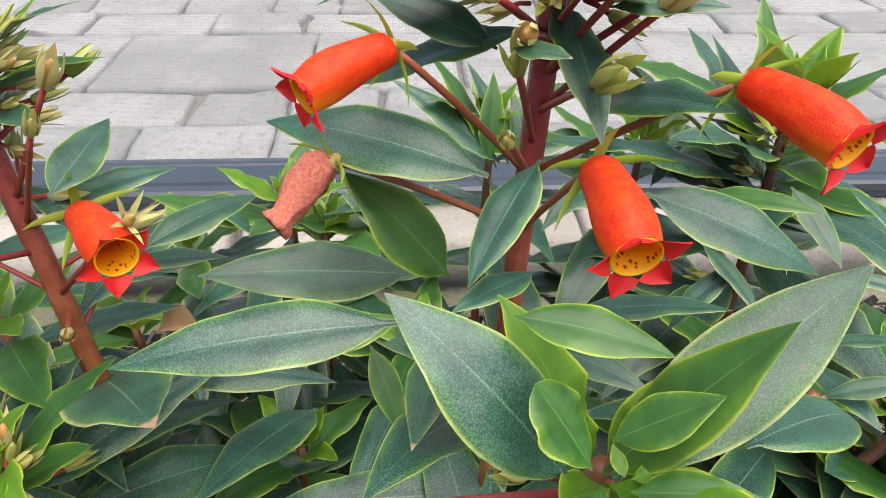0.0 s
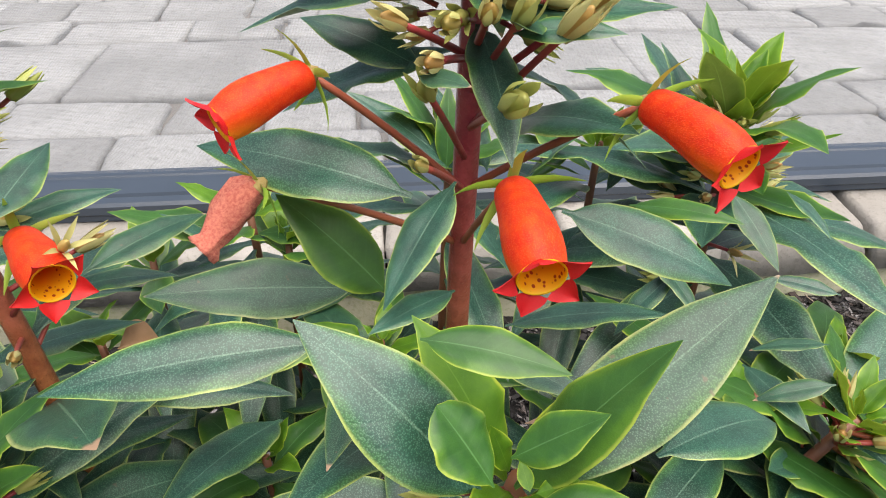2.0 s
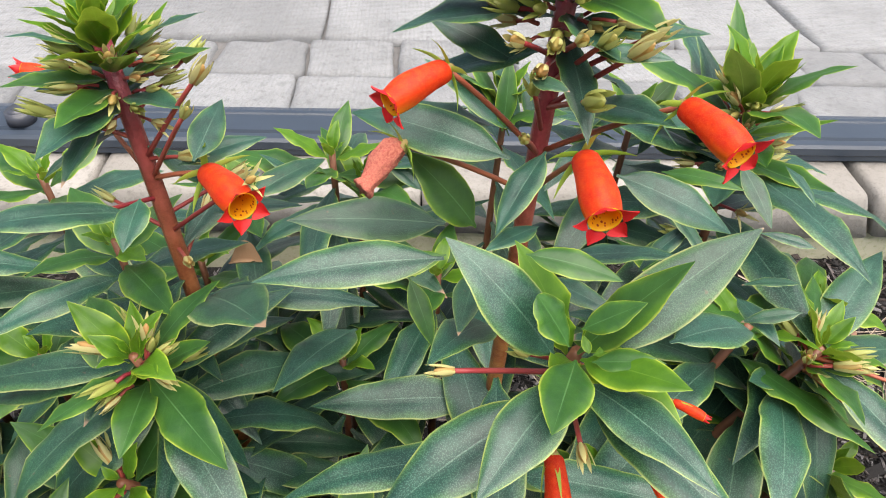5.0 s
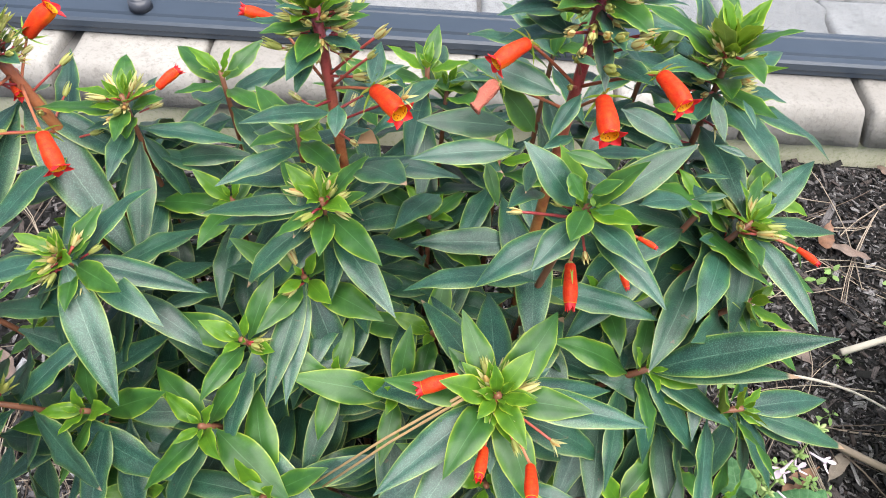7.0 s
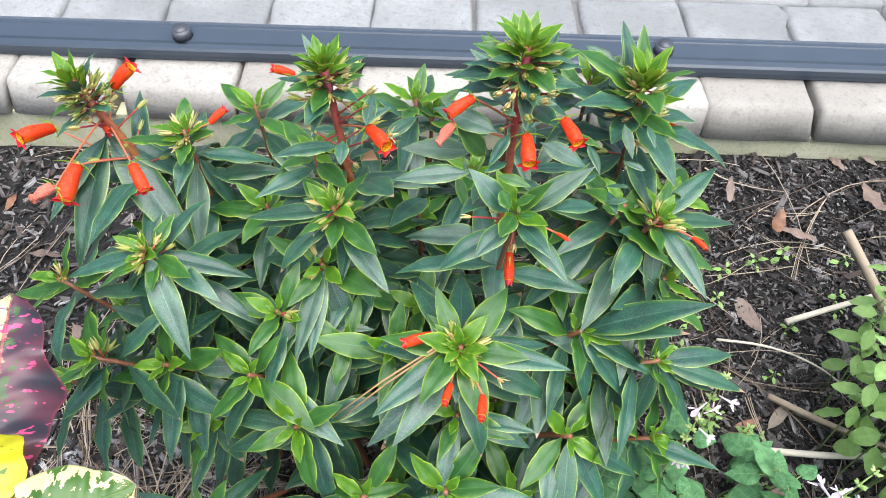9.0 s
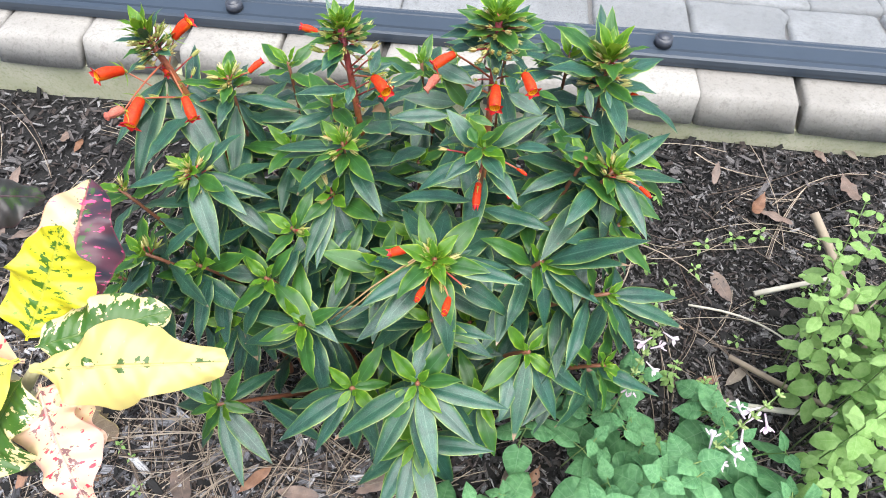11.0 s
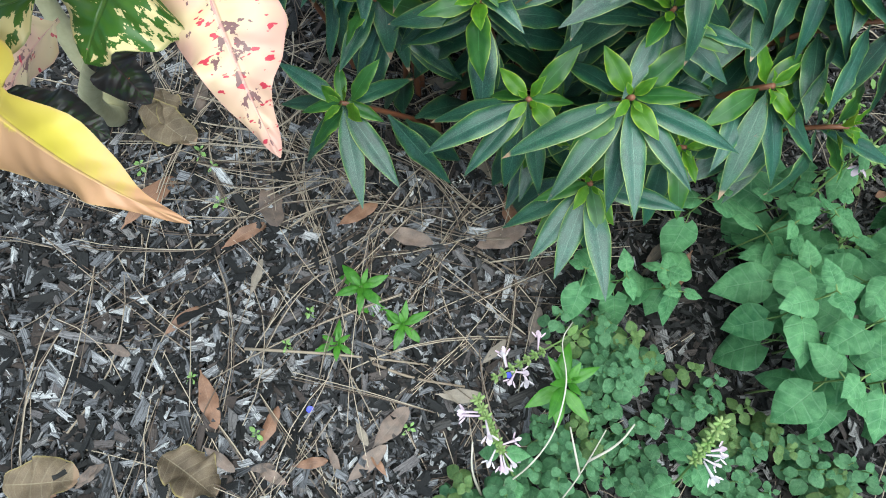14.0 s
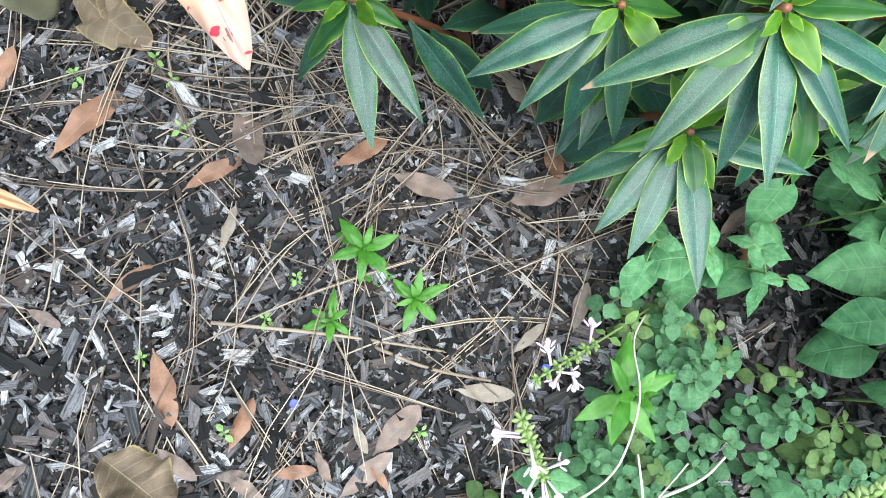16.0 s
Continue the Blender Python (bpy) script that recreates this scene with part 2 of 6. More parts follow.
def lathe(prof, sides, bow=0.0):
    """Rings (y, radius) round the y axis, bowed towards +z: verts and faces, open at both ends."""
    verts, faces = [], []
    for y, r in prof:
        for k in range(sides):
            a = 2 * math.pi * k / sides
            verts.append((math.sin(a) * r, y, math.cos(a) * r + bow * math.sin(y * 3.1)))
    for i in range(len(prof) - 1):
        for k in range(sides):
            a, b = i * sides + k, i * sides + (k + 1) % sides
            faces.append((a, a + sides, b + sides, b))
    return verts, faces


def bezier(a, b, c, n):
    a, b, c = Vector(a), Vector(b), Vector(c)
    return [a * (1 - s) ** 2 + b * 2 * s * (1 - s) + c * s * s for s in (i / (n - 1) for i in range(n))]


def along(points, s):
    """The place and direction at share s of a polyline."""
    x = max(0.0, min(0.9999, s)) * (len(points) - 1)
    i = int(x)
    return points[i].lerp(points[i + 1], x - i), (points[i + 1] - points[i]).normalized()


def lance(v):
    """Half width of a lance-shaped leaf, 0 to 1, along v."""
    return max(0.0, math.sin(math.pi * v ** 0.85)) ** 0.92 * (1.0 - 0.25 * v) * 1.13


def leaf_mesh(name, material, width, droop, fold=0.18, wave=0.0, seed=0, shape=lance, nu=14, nv=6, stalk=0.04, twist=0.0, ragged=0.0, cordate=0.0):
    """A leaf of length 1 from the origin along +y, face up: a folded, arched sheet with a short stalk."""
    r = random.Random(seed)
    ph = r.random() * 6
    verts, uvs, faces = [], [], []
    y = z = 0.0
    for i in range(nu + 1):
        v = i / nu
        a = droop * (v ** 1.3) * 1.4 - droop * 0.35
        if i:
            y += math.cos(a) / nu
            z -= math.sin(a) / nu
        w = max(0.012 if v < 0.5 else 0.002, shape(max(0.0, (v - stalk) / (1 - stalk))) * width * 0.5)
        tw = twist * v
        for j in range(nv + 1):
            u = j / nv * 2 - 1
            h = abs(u) ** 1.3 * w * fold * 1.8 - (abs(u) ** 3) * w * 0.34
            h += wave * w * (math.sin(v * 15 + ph + (u > 0) * 1.7) * u * u + 0.35 * math.sin(v * 31 + ph * 2 + u * 2.0) * abs(u))
            x0, z0 = u * w, h
            if ragged:
                turn = ph + (2.6 if u > 0 else 0.0)
                x0 *= 1.0 + ragged * (math.sin(v * 9.5 + turn) + 0.6 * math.sin(v * 21 + 2 * turn)) * min(1.0, 5 * v)
            verts.append((x0 * math.cos(tw) - z0 * math.sin(tw), y - cordate * abs(u) ** 1.5 * (1 - v) ** 4, z + x0 * math.sin(tw) + z0 * math.cos(tw)))
            uvs.append((j / nv, v))
    for i in range(nu):
        for j in range(nv):
            a = i * (nv + 1) + j
            faces.append((a, a + 1, a + nv + 2, a + nv + 1))
    return mesh_of(name, verts, faces, material, uvs)


def aim(where, direction, size, roll=0.0, up=(0, 0, 1)):
    """The pose that lays +y along direction with the face towards up."""
    d = Vector(direction).normalized()
    u = Vector(up)
    x = d.cross(u)
    if x.length < 1e-3:
        x = d.orthogonal()
    x.normalize()
    z = x.cross(d)
    m = Matrix((x, d, z)).transposed().to_4x4()
    return Matrix.Translation(where) @ m @ Matrix.Rotation(roll, 4, "Y") @ Matrix.Diagonal((size, size, size, 1))


# ---- the bed: ground, edging, rail, pavers ----
def ground_z(x, y):
    s = min(1.0, max(0.0, (y - 0.36) / 0.38))
    rise = min(0.110, max(0.06, 0.095 + 0.035 * x)) * s * s * (3 - 2 * s)
    rise = rise if y < 0.80 else -0.02
    return rise + 0.008 * noise.noise((x * 5, y * 5, 0)) + 0.004 * noise.noise((x * 17, y * 17, 3))


def soil_material():
    m, t, p, node = shader("dark soil")
    ob = node("TexCoord").outputs["Object"]
    a = noisy(node, ob, 9.0, 5.0)
    b = noisy(node, ob, 140.0, 6.0, 0.7)
    col = blend(node, a, rgb(0.004, 0.004, 0.004), rgb(0.011, 0.0105, 0.0105))
    col = blend(node, step(node, b, 0.55, 0.75), col, rgb(0.055, 0.054, 0.053))
    t.links.new(col, p.inputs["Base Color"])
    p.inputs["Roughness"].default_value = 0.95
    bumped(t, node, p, b, 0.9, 0.006)
    return m


def build_ground():
    xs = sorted({-60.0, -12.0, -4.0, 60.0, 12.0, 4.0, *[round(-2.0 + 0.04 * i, 3) for i in range(101)]})
    ys = sorted({-60.0, -12.0, -4.0, -2.0, 60.0, 12.0, 4.0, 2.0, *[round(-1.2 + 0.04 * i, 3) for i in range(61)]})
    verts = [(x, y, ground_z(x, y) if abs(x) <= 4 and -4 <= y < 4 else -0.02) for y in ys for x in xs]
    n = len(xs)
    faces = [(j * n + i, j * n + i + 1, (j + 1) * n + i + 1, (j + 1) * n + i) for j in range(len(ys) - 1) for i in range(n - 1)]
    tagged(new("ground", mesh_of("ground", verts, faces, soil_material())), "dark garden soil under bark mulch", "ground", kind="structure")


build_ground()


def stone_material(name, a, b, c, rough=0.85):
    m, t, p, node = shader(name)
    ob = node("TexCoord").outputs["Object"]
    rnd = node("ObjectInfo").outputs["Random"]
    big = noisy(node, node("VectorMath", i0=ob, i1=rnd).outputs[0], 7.0, 4.0)
    fine = noisy(node, ob, 160.0, 5.0, 0.75)
    col = blend(node, step(node, math2(node, "ADD", math2(node, "MULTIPLY", big, 0.78), math2(node, "MULTIPLY", rnd, 0.22)), 0.3, 0.7), a, b)
    col = blend(node, math2(node, "MULTIPLY", step(node, fine, 0.48, 0.70), 0.6), col, c)
    pit = noisy(node, ob, 55.0, 3.0, 0.6)
    col = blend(node, math2(node, "MULTIPLY", step(node, pit, 0.56, 0.70), 0.45), col, c)
    t.links.new(col, p.inputs["Base Color"])
    p.inputs["Roughness"].default_value = rough
    bumped(t, node, p, math2(node, "ADD", math2(node, "MULTIPLY", big, 1.5), math2(node, "SUBTRACT", fine, pit)), 0.6, 0.003)
    return m


M_PAVER = stone_material("grey paver", rgb(0.198, 0.206, 0.210), rgb(0.30, 0.312, 0.318), rgb(0.115, 0.12, 0.123))
M_EDGE = stone_material("edging stone", rgb(0.25, 0.238, 0.218), rgb(0.345, 0.332, 0.308), rgb(0.16, 0.15, 0.136))
M_CONCRETE = stone_material("mossy concrete", rgb(0.38, 0.38, 0.25), rgb(0.54, 0.52, 0.39), rgb(0.25, 0.29, 0.14))
M_JOINT = stone_material("joint sand", rgb(0.10, 0.097, 0.092), rgb(0.15, 0.145, 0.14), rgb(0.07, 0.068, 0.065))
M_RAIL = plain_material("charcoal aluminium", rgb(0.032, 0.045, 0.064), rgb(0.043, 0.058, 0.080), 14, 0.34, 0.05)
M_BOLT = plain_material("dark bolt", rgb(0.035, 0.04, 0.055), rgb(0.05, 0.055, 0.07), 30, 0.35, 0.05)


def block_mesh(name, w, d, h, material, r=0.008, seed=0, wobble=0.004, batter=0.0):
    """A tumbled stone: a box with rounded, uneven edges, its base at z = 0, centred in x, y."""
    rr = random.Random(seed)
    bm = bmesh.new()
    bmesh.ops.create_cube(bm, size=1.0)
    for v in bm.verts:
        v.co = Vector((v.co.x * w, v.co.y * d, (v.co.z + 0.5) * h))
        if v.co.y < 0 and v.co.z < 0.01:
            v.co.y -= batter
        if v.co.z > 0.01:
            v.co += Vector((rr.uniform(-1, 1), rr.uniform(-1, 1), rr.uniform(-0.4, 0.4))) * wobble
    bmesh.ops.subdivide_edges(bm, edges=[e for e in bm.edges if abs(e.verts[0].co.z - e.verts[1].co.z) < h * 0.5], cuts=3, use_grid_fill=True)
    for v in bm.verts:
        v.co += Vector((rr.uniform(-1, 1), rr.uniform(-1, 1), rr.uniform(-0.5, 0.2))) * wobble * 0.45
    bmesh.ops.bevel(bm, geom=[e for e in bm.edges if e.is_manifold and e.calc_face_angle(0) > 0.8 and max(v.co.z for v in e.verts) > h * 0.3], offset=r, segments=2, affect="EDGES", profile=0.6)
    me = bpy.data.meshes.new(name)
    bm.to_mesh(me)
    bm.free()
    me.polygons.foreach_set("use_smooth", [True] * len(me.polygons))
    me.materials.append(material)
    return me


EDGE_Y, EDGE_TOP, PAVE_TOP = 0.742, 0.232, 0.228


def build_edging():
    def slab(name, y0, y1, z0, z1, material, label):
        bm = bmesh.new()
        bmesh.ops.create_cube(bm, size=1.0)
        for v in bm.verts:
            v.co = Vector((v.co.x * 24, (y0 + y1) / 2 + v.co.y * (y1 - y0), (z0 + z1) / 2 + v.co.z * (z1 - z0)))
        me = bpy.data.meshes.new(name)
        bm.to_mesh(me)
        bm.free()
        me.materials.append(material)
        return tagged(new(name, me), label, "paving", kind="structure")
    slab("trim", 0.727, 0.90, -0.05, 0.166, M_CONCRETE, "rough pale concrete footing with green moss")
    edging = slab("wall_edging", 0.765, 0.93, 0.1661, 0.205, M_JOINT, "row of pale edging stones along the bed")
    shapes = [block_mesh("stone", 0.2225, 0.20, 0.062, M_EDGE, 0.011, 20 + i, 0.007, 0.026) for i in range(6)]
    for i in range(-20, 21):
        ob = child("stone", shapes[(i * 5) % 6], edging)
        wide = 0.2245 if i > 0 else 0.2392 if i > -5 else 0.217
        ob.scale.x = wide / 0.2285
        ob.location = (0.4165 + (0.2245 * i if i > 0 else 0.2392 * i if i > -5 else -1.085 + 0.217 * (i + 4.45)), EDGE_Y + 0.10 + RND.uniform(-0.003, 0.003), 0.1665 + RND.uniform(0, 0.003))
        ob.rotation_euler = (RND.uniform(-0.02, 0.02), 0, RND.uniform(-0.012, 0.012))
    # the screen's base rail: a low channel with a lip, on the stones
    rail = root("base_rail", (0, 0, 0), "charcoal aluminium base rail of a screen enclosure", "rail", kind="structure")
    prof = [(0.826, 0.2335), (0.826, 0.243), (0.822, 0.246), (0.822, 0.258), (0.826, 0.2625), (0.838, 0.2635), (0.840, 0.2605), (0.8435, 0.2605), (0.846, 0.265), (0.880, 0.2665), (0.887, 0.267), (0.889, 0.2695), (0.905, 0.2695), (0.907, 0.2675), (0.907, 0.2335)]
    verts = [(x, y, z) for x in (-12.0, 12.0) for y, z in prof]
    n = len(prof)
    faces = [(i, (i + 1) % n, n + (i + 1) % n, n + i) for i in range(n)]
    child("channel", mesh_of("channel", verts, faces, M_RAIL, smooth=False), rail)
    bm = bmesh.new()
    bmesh.ops.create_cone(bm, segments=20, radius1=0.0205, radius2=0.0185, depth=0.022, cap_ends=True)
    bmesh.ops.bevel(bm, geom=[e for e in bm.edges if all(v.co.z > 0 for v in e.verts)], offset=0.004, segments=3, affect="EDGES")
    me = bpy.data.meshes.new("bolt_head")
    bm.to_mesh(me)
    bm.free()
    me.polygons.foreach_set("use_smooth", [True] * len(me.polygons))
    me.materials.append(M_BOLT)
    for x in (-2.53, -1.54, -0.548, 0.445, 1.437):
        child("bolt", me, rail, Matrix.Translation((x + 0.004, 0.860, 0.2765)))
    # pavers: rows of uneven depth
    bed = slab("pavement", 0.932, 13.0, 0.10, 0.21, M_JOINT, "grey tumbled concrete pavers with sandy joints")
    y, row = 0.931, 0
    kinds = {}
    while y < 6.0:
        d, w = ((0.175, 0.235), (0.155, 0.235), (0.325, 0.43), (0.155, 0.30))[row % 4]
        x = -4.4 + (0.122 if row % 4 == 0 else RND.uniform(0, 0.2))
        if row == 0:
            x = 0.172 - 0.2345 * 19 - 0.1172
        while x < 4.4:
            ww = w if row == 0 else w * RND.choice((0.75, 1.0, 1.0, 1.25))
            key = (round(ww, 3), d, RND.randrange(3))
            if key not in kinds:
                kinds[key] = block_mesh("paver", ww - 0.009, d - 0.009, 0.06, M_PAVER, 0.013, len(kinds), 0.008)
            if y < 2.6:
                ob = child("paver", kinds[key], bed)
                ob.location = (x + ww / 2, y + d / 2, PAVE_TOP - 0.06 + RND.uniform(-0.002, 0.002))
                ob.rotation_euler = (RND.uniform(-0.006, 0.006), RND.uniform(-0.006, 0.006), RND.uniform(-0.01, 0.01))
            x += ww
        y += d
        row += 1
        if y > 2.6:
            break
    slab("pavement_far", 2.66, 13.0, 0.2101, PAVE_TOP - 0.002, M_PAVER, "far part of a grey paver terrace")
    # insect screen above the rail
    m, t, p, node = shader("screen mesh")
    ob = node("TexCoord").outputs["Object"]
    xyz = node("SeparateXYZ", Vector=ob).outputs
    a = step(node, math2(node, "SINE", math2(node, "MULTIPLY", xyz[0], 6.283 / 0.0019)), 0.55, 0.9)
    b = step(node, math2(node, "SINE", math2(node, "MULTIPLY", xyz[2], 6.283 / 0.0019)), 0.55, 0.9)
    p.inputs["Base Color"].default_value = rgb(0.45, 0.45, 0.46)
    p.inputs["Roughness"].default_value = 0.6
    t.links.new(math2(node, "MULTIPLY", math2(node, "MAXIMUM", a, b), 0.45), p.inputs["Alpha"])
    verts = [(-12, 0.897, 0.268), (12, 0.897, 0.268), (12, 0.897, 2.6), (-12, 0.897, 2.6)]
    screen = new("window_screen", mesh_of("window_screen", verts, [(0, 1, 2, 3)], m, smooth=False))
    tagged(screen, "fine grey insect screen stretched above the rail", "screen", kind="structure")


build_edging()

# ---- the flowering clump ----
LEAVES = {}
for age, mm, broad in (("mature", M_LEAF, -0.03), ("worn", M_WORN, -0.03), ("middle", M_MID, 0.04), ("young", M_YOUNG, 0.09)):
    LEAVES[age] = [leaf_mesh("leaf", mm, RND.uniform(0.26, 0.32) + broad, d, RND.uniform(0.14, 0.26), 0.16, i, twist=RND.uniform(-0.25, 0.25)) for i, d in enumerate((0.1, 0.25, 0.4, 0.55, 0.75, 0.35))]


TUFT = {age: [leaf_mesh("leaf", mm, w, d, 0.3, 0.1, 60 + i) for i, (w, d) in enumerate(((0.40, 0.1), (0.46, 0.3), (0.36, -0.15), (0.43, 0.2)))] for age, mm in (("young", M_YOUNG), ("middle", M_MID), ("mature", M_LEAF))}


def bud_mesh(stalk, spread, seed):
    """A closed bud of length 1 with five pale pointed sepals, on a red stalk that starts at the origin."""
    r = random.Random(seed)
    verts, faces, which = [], [], []

    def put(v, f, k):
        faces.extend(tuple(q + len(verts) for q in g) for g in f)
        verts.extend(v)
        which.extend([k] * len(f))

    if stalk:
        put(*tube_geo([(0, 0, 0), (0.05, stalk * 0.5, 0.05), (0, stalk, 0)], [0.075, 0.065, 0.08], 6), 0)
    prof = [(0, 0.06), (0.06, 0.13), (0.22, 0.17), (0.45, 0.16), (0.65, 0.10), (0.8, 0.03)]
    put(*tube_geo([(0, stalk + y, 0) for y, _ in prof], [q for _, q in prof], 8), 1)
    for w in range(5):
        a = 1.2566 * w + r.uniform(-0.2, 0.2)
        out = spread * r.uniform(0.5, 1.3)
        v, f = [], []
        for q in range(6):
            s = q / 5
            rad = 0.14 + 0.06 * math.sin(s * 3.1) + out * s * s
            wide = 0.095 * math.sin(math.pi * (0.15 + 0.84 * s)) ** 0.9
            for u in (-1, 0, 1):
                c = a + u * wide / max(rad, 0.12)
                lift = rad + (0.02 if u == 0 else 0.0)
                v.append((math.cos(c) * lift, stalk + 0.05 + s * 1.05 * (1 - 0.25 * out), math.sin(c) * lift))
        for q in range(5):
            for u in range(2):
                k = q * 3 + u
                f.append((k, k + 1, k + 4, k + 3))
        put(v, f, 2)
    me = mesh_of("bud", verts, faces, [M_RED, M_BUD, M_CALYX])
    me.polygons.foreach_set("material_index", which)
    return me


BUDS = [bud_mesh(0.8, s, i) for i, s in enumerate((0.02, 0.12, 0.3))]
LONE_BUDS = [bud_mesh(0.0, s, 9 + i) for i, s in enumerate((0.0, 0.12, 0.7))]


def flower_meshes():
    """A nodding tubular flower of length 1 along +y: tube, throat, five lobes, five sepals."""
    prof = [(0.0, 0.09), (0.010, 0.140), (0.030, 0.174), (0.07, 0.194), (0.15, 0.205), (0.28, 0.216), (0.42, 0.236), (0.56, 0.256), (0.68, 0.262), (0.78, 0.254), (0.86, 0.238), (0.92, 0.222), (0.945, 0.222)]
    v, f = lathe(prof, 25, 0.055)
    f.append(tuple(range(25)))
    v = [(x * g, y, z * g) for x, y, z in v for g in [1 + 0.030 * math.cos(5 * math.atan2(x, z) - 1.5) * min(1.0, y * 2.2) + 0.012 * math.sin(9 * y + 3 * x)]]
    tube = mesh_of("tube", v, f, M_PETAL)
    prof = [(0.9455, 0.223), (0.957, 0.214), (0.950, 0.203), (0.90, 0.192), (0.78, 0.182), (0.60, 0.150), (0.45, 0.06)]
    v, f = lathe(prof, 20, 0.055)
    f.append(tuple(range(120, 140))[::-1])
    throat = mesh_of("throat", v, f, M_THROAT)
    verts, faces = [], []
    for i in range(6):
        s = i / 5
        w = (0.150, 0.142, 0.116, 0.078, 0.038, 0.003)[i]
        for j in range(5):
            u = (j - 2) / 2
            verts.append((u * w, s * 0.235, 0.045 * s * s - 0.055 * u * u * (1 - 0.6 * s)))
    for i in range(5):
        for j in range(4):
            a = i * 5 + j
            faces.append((a, a + 1, a + 6, a + 5))
    lobe = mesh_of("lobe", verts, faces, M_LOBE)
    verts, faces = [], []
    for i in range(5):
        s = i / 4
        w = (0.055, 0.055, 0.044, 0.026, 0.004)[i]
        for j in range(3):
            u = j - 1
            verts.append((u * w, s * 0.60, 0.06 * math.sin(s * 2.5) + 0.03 * abs(u) * (1 - s)))
    for i in range(4):
        for j in range(2):
            a = i * 3 + j
            faces.append((a, a + 1, a + 4, a + 3))
    sepal = mesh_of("sepal", verts, faces, M_SEPAL)
    prof = [(-0.10, 0.035), (-0.07, 0.06), (-0.02, 0.11), (0.03, 0.15), (0.06, 0.165), (0.065, 0.14)]
    v, f = tube_geo([(0, y, 0) for y, _ in prof], [q for _, q in prof], 12)
    calyx = mesh_of("calyx", v, f, M_CUP)
    prof = [(0.0, 0.10), (0.05, 0.17), (0.15, 0.21), (0.3, 0.235), (0.45, 0.225), (0.6, 0.20), (0.72, 0.165), (0.82, 0.15), (0.9, 0.19), (0.96, 0.20), (0.93, 0.13), (0.88, 0.05)]
    r = random.Random(5)
    v, f = tube_geo([(0.05 * math.sin(y * 5), y, 0.05 * math.cos(y * 4)) for y, _ in prof], [q for _, q in prof], 18)
    v = [(x * g, y + r.uniform(-0.012, 0.012), z * g) for x, y, z in v for g in [1 + 0.13 * math.sin(7 * math.atan2(z, x) + 6 * y) + 0.07 * math.sin(4 * math.atan2(z, x) - 15 * y) + r.uniform(-0.03, 0.03)]]
    dead = mesh_of("withered_tube", v, f, M_DEADPETAL)
    return tube, throat, lobe, sepal, dead, calyx


TUBE, THROAT, LOBE, SEPAL, WITHERED, CUP = flower_meshes()


def add_flower(plant, origin, kind, base, mouth):
    base, mouth = Vector(base) - origin, Vector(mouth) - origin
    d = mouth - base
    size = d.length
    m = aim(base, d, size)
    body = {"dead": WITHERED}.get(kind, TUBE)
    slim = {"open": 0.81, "dead": 0.90, "half": 0.76, "tube": 0.66, "bud": 0.64}[kind]
    fl = child("flower", body, plant, m @ Matrix.Diagonal((slim, 1, slim, 1)), {"dead": "withered pink flower", "open": "open orange-red flower with yellow throat"}.get(kind, "narrow half-open red flower"))
    if kind in ("open", "half", "tube", "bud"):
        child("throat", THROAT, fl)
        for i in range(5):
            flare = {"open": (0.7, 1.0, 1.15, 1.15, 1.0)[i], "half": 0.25}.get(kind, -0.35)
            turn = Matrix.Rotation(2 * math.pi * i / 5 + 0.3, 4, "Y")
            child("lobe", LOBE, fl, turn @ Matrix.Translation((0, 0.925, 0.218)) @ Matrix.Rotation(flare, 4, "X"))
    child("calyx", CUP, fl)
    for i in range(5):
        turn = Matrix.Rotation(2 * math.pi * i / 5, 4, "Y")
        open_by = 1.25 if kind in ("open", "dead") else 0.15
        child("sepal", SEPAL, fl, turn @ Matrix.Translation((0, 0.0, 0.10)) @ Matrix.Rotation(open_by + RND.uniform(-0.25, 0.25), 4, "X"))
    return base


def pedicel(plant, a, b, sag=0.3, r=0.0011, skin=M_RED):
    a, b = Vector(a), Vector(b)
    mid = a.lerp(b, 0.55) + Vector((0, 0, (b - a).length * sag))
    pts = bezier(a, mid, b, 7)
    v, f = tube_geo(pts, [r * (1.2 - 0.3 * i / 6) for i in range(7)], 6)
    child("pedicel", mesh_of("pedicel", v, f, skin), plant)


LEAF_SKINS = {"mature": M_LEAF, "worn": M_WORN, "middle": M_MID, "young": M_YOUNG}


def place_leaf(plant, origin, material, width, droop, roll, base, tip, seed, shape=lance, wave=0.07, fold=0.18, fine=(18, 8), stalk=0.04, ragged=0.0):
    a, d = Vector(base) - origin, Vector(tip) - Vector(base)
    me = leaf_mesh("leaf", material, width, droop, fold, wave, seed, shape, fine[0], fine[1], stalk, 0.0, ragged)
    end = me.vertices[len(me.vertices) - 1 - fine[1] // 2].co
    size = d.length / math.hypot(end.y, end.z)
    turn = Matrix.Rotation(math.atan2(-end.z, end.y), 4, "X")
    return child("leaf", me, plant, aim(a, d, size) @ Matrix.Rotation(roll, 4, "Y") @ turn)


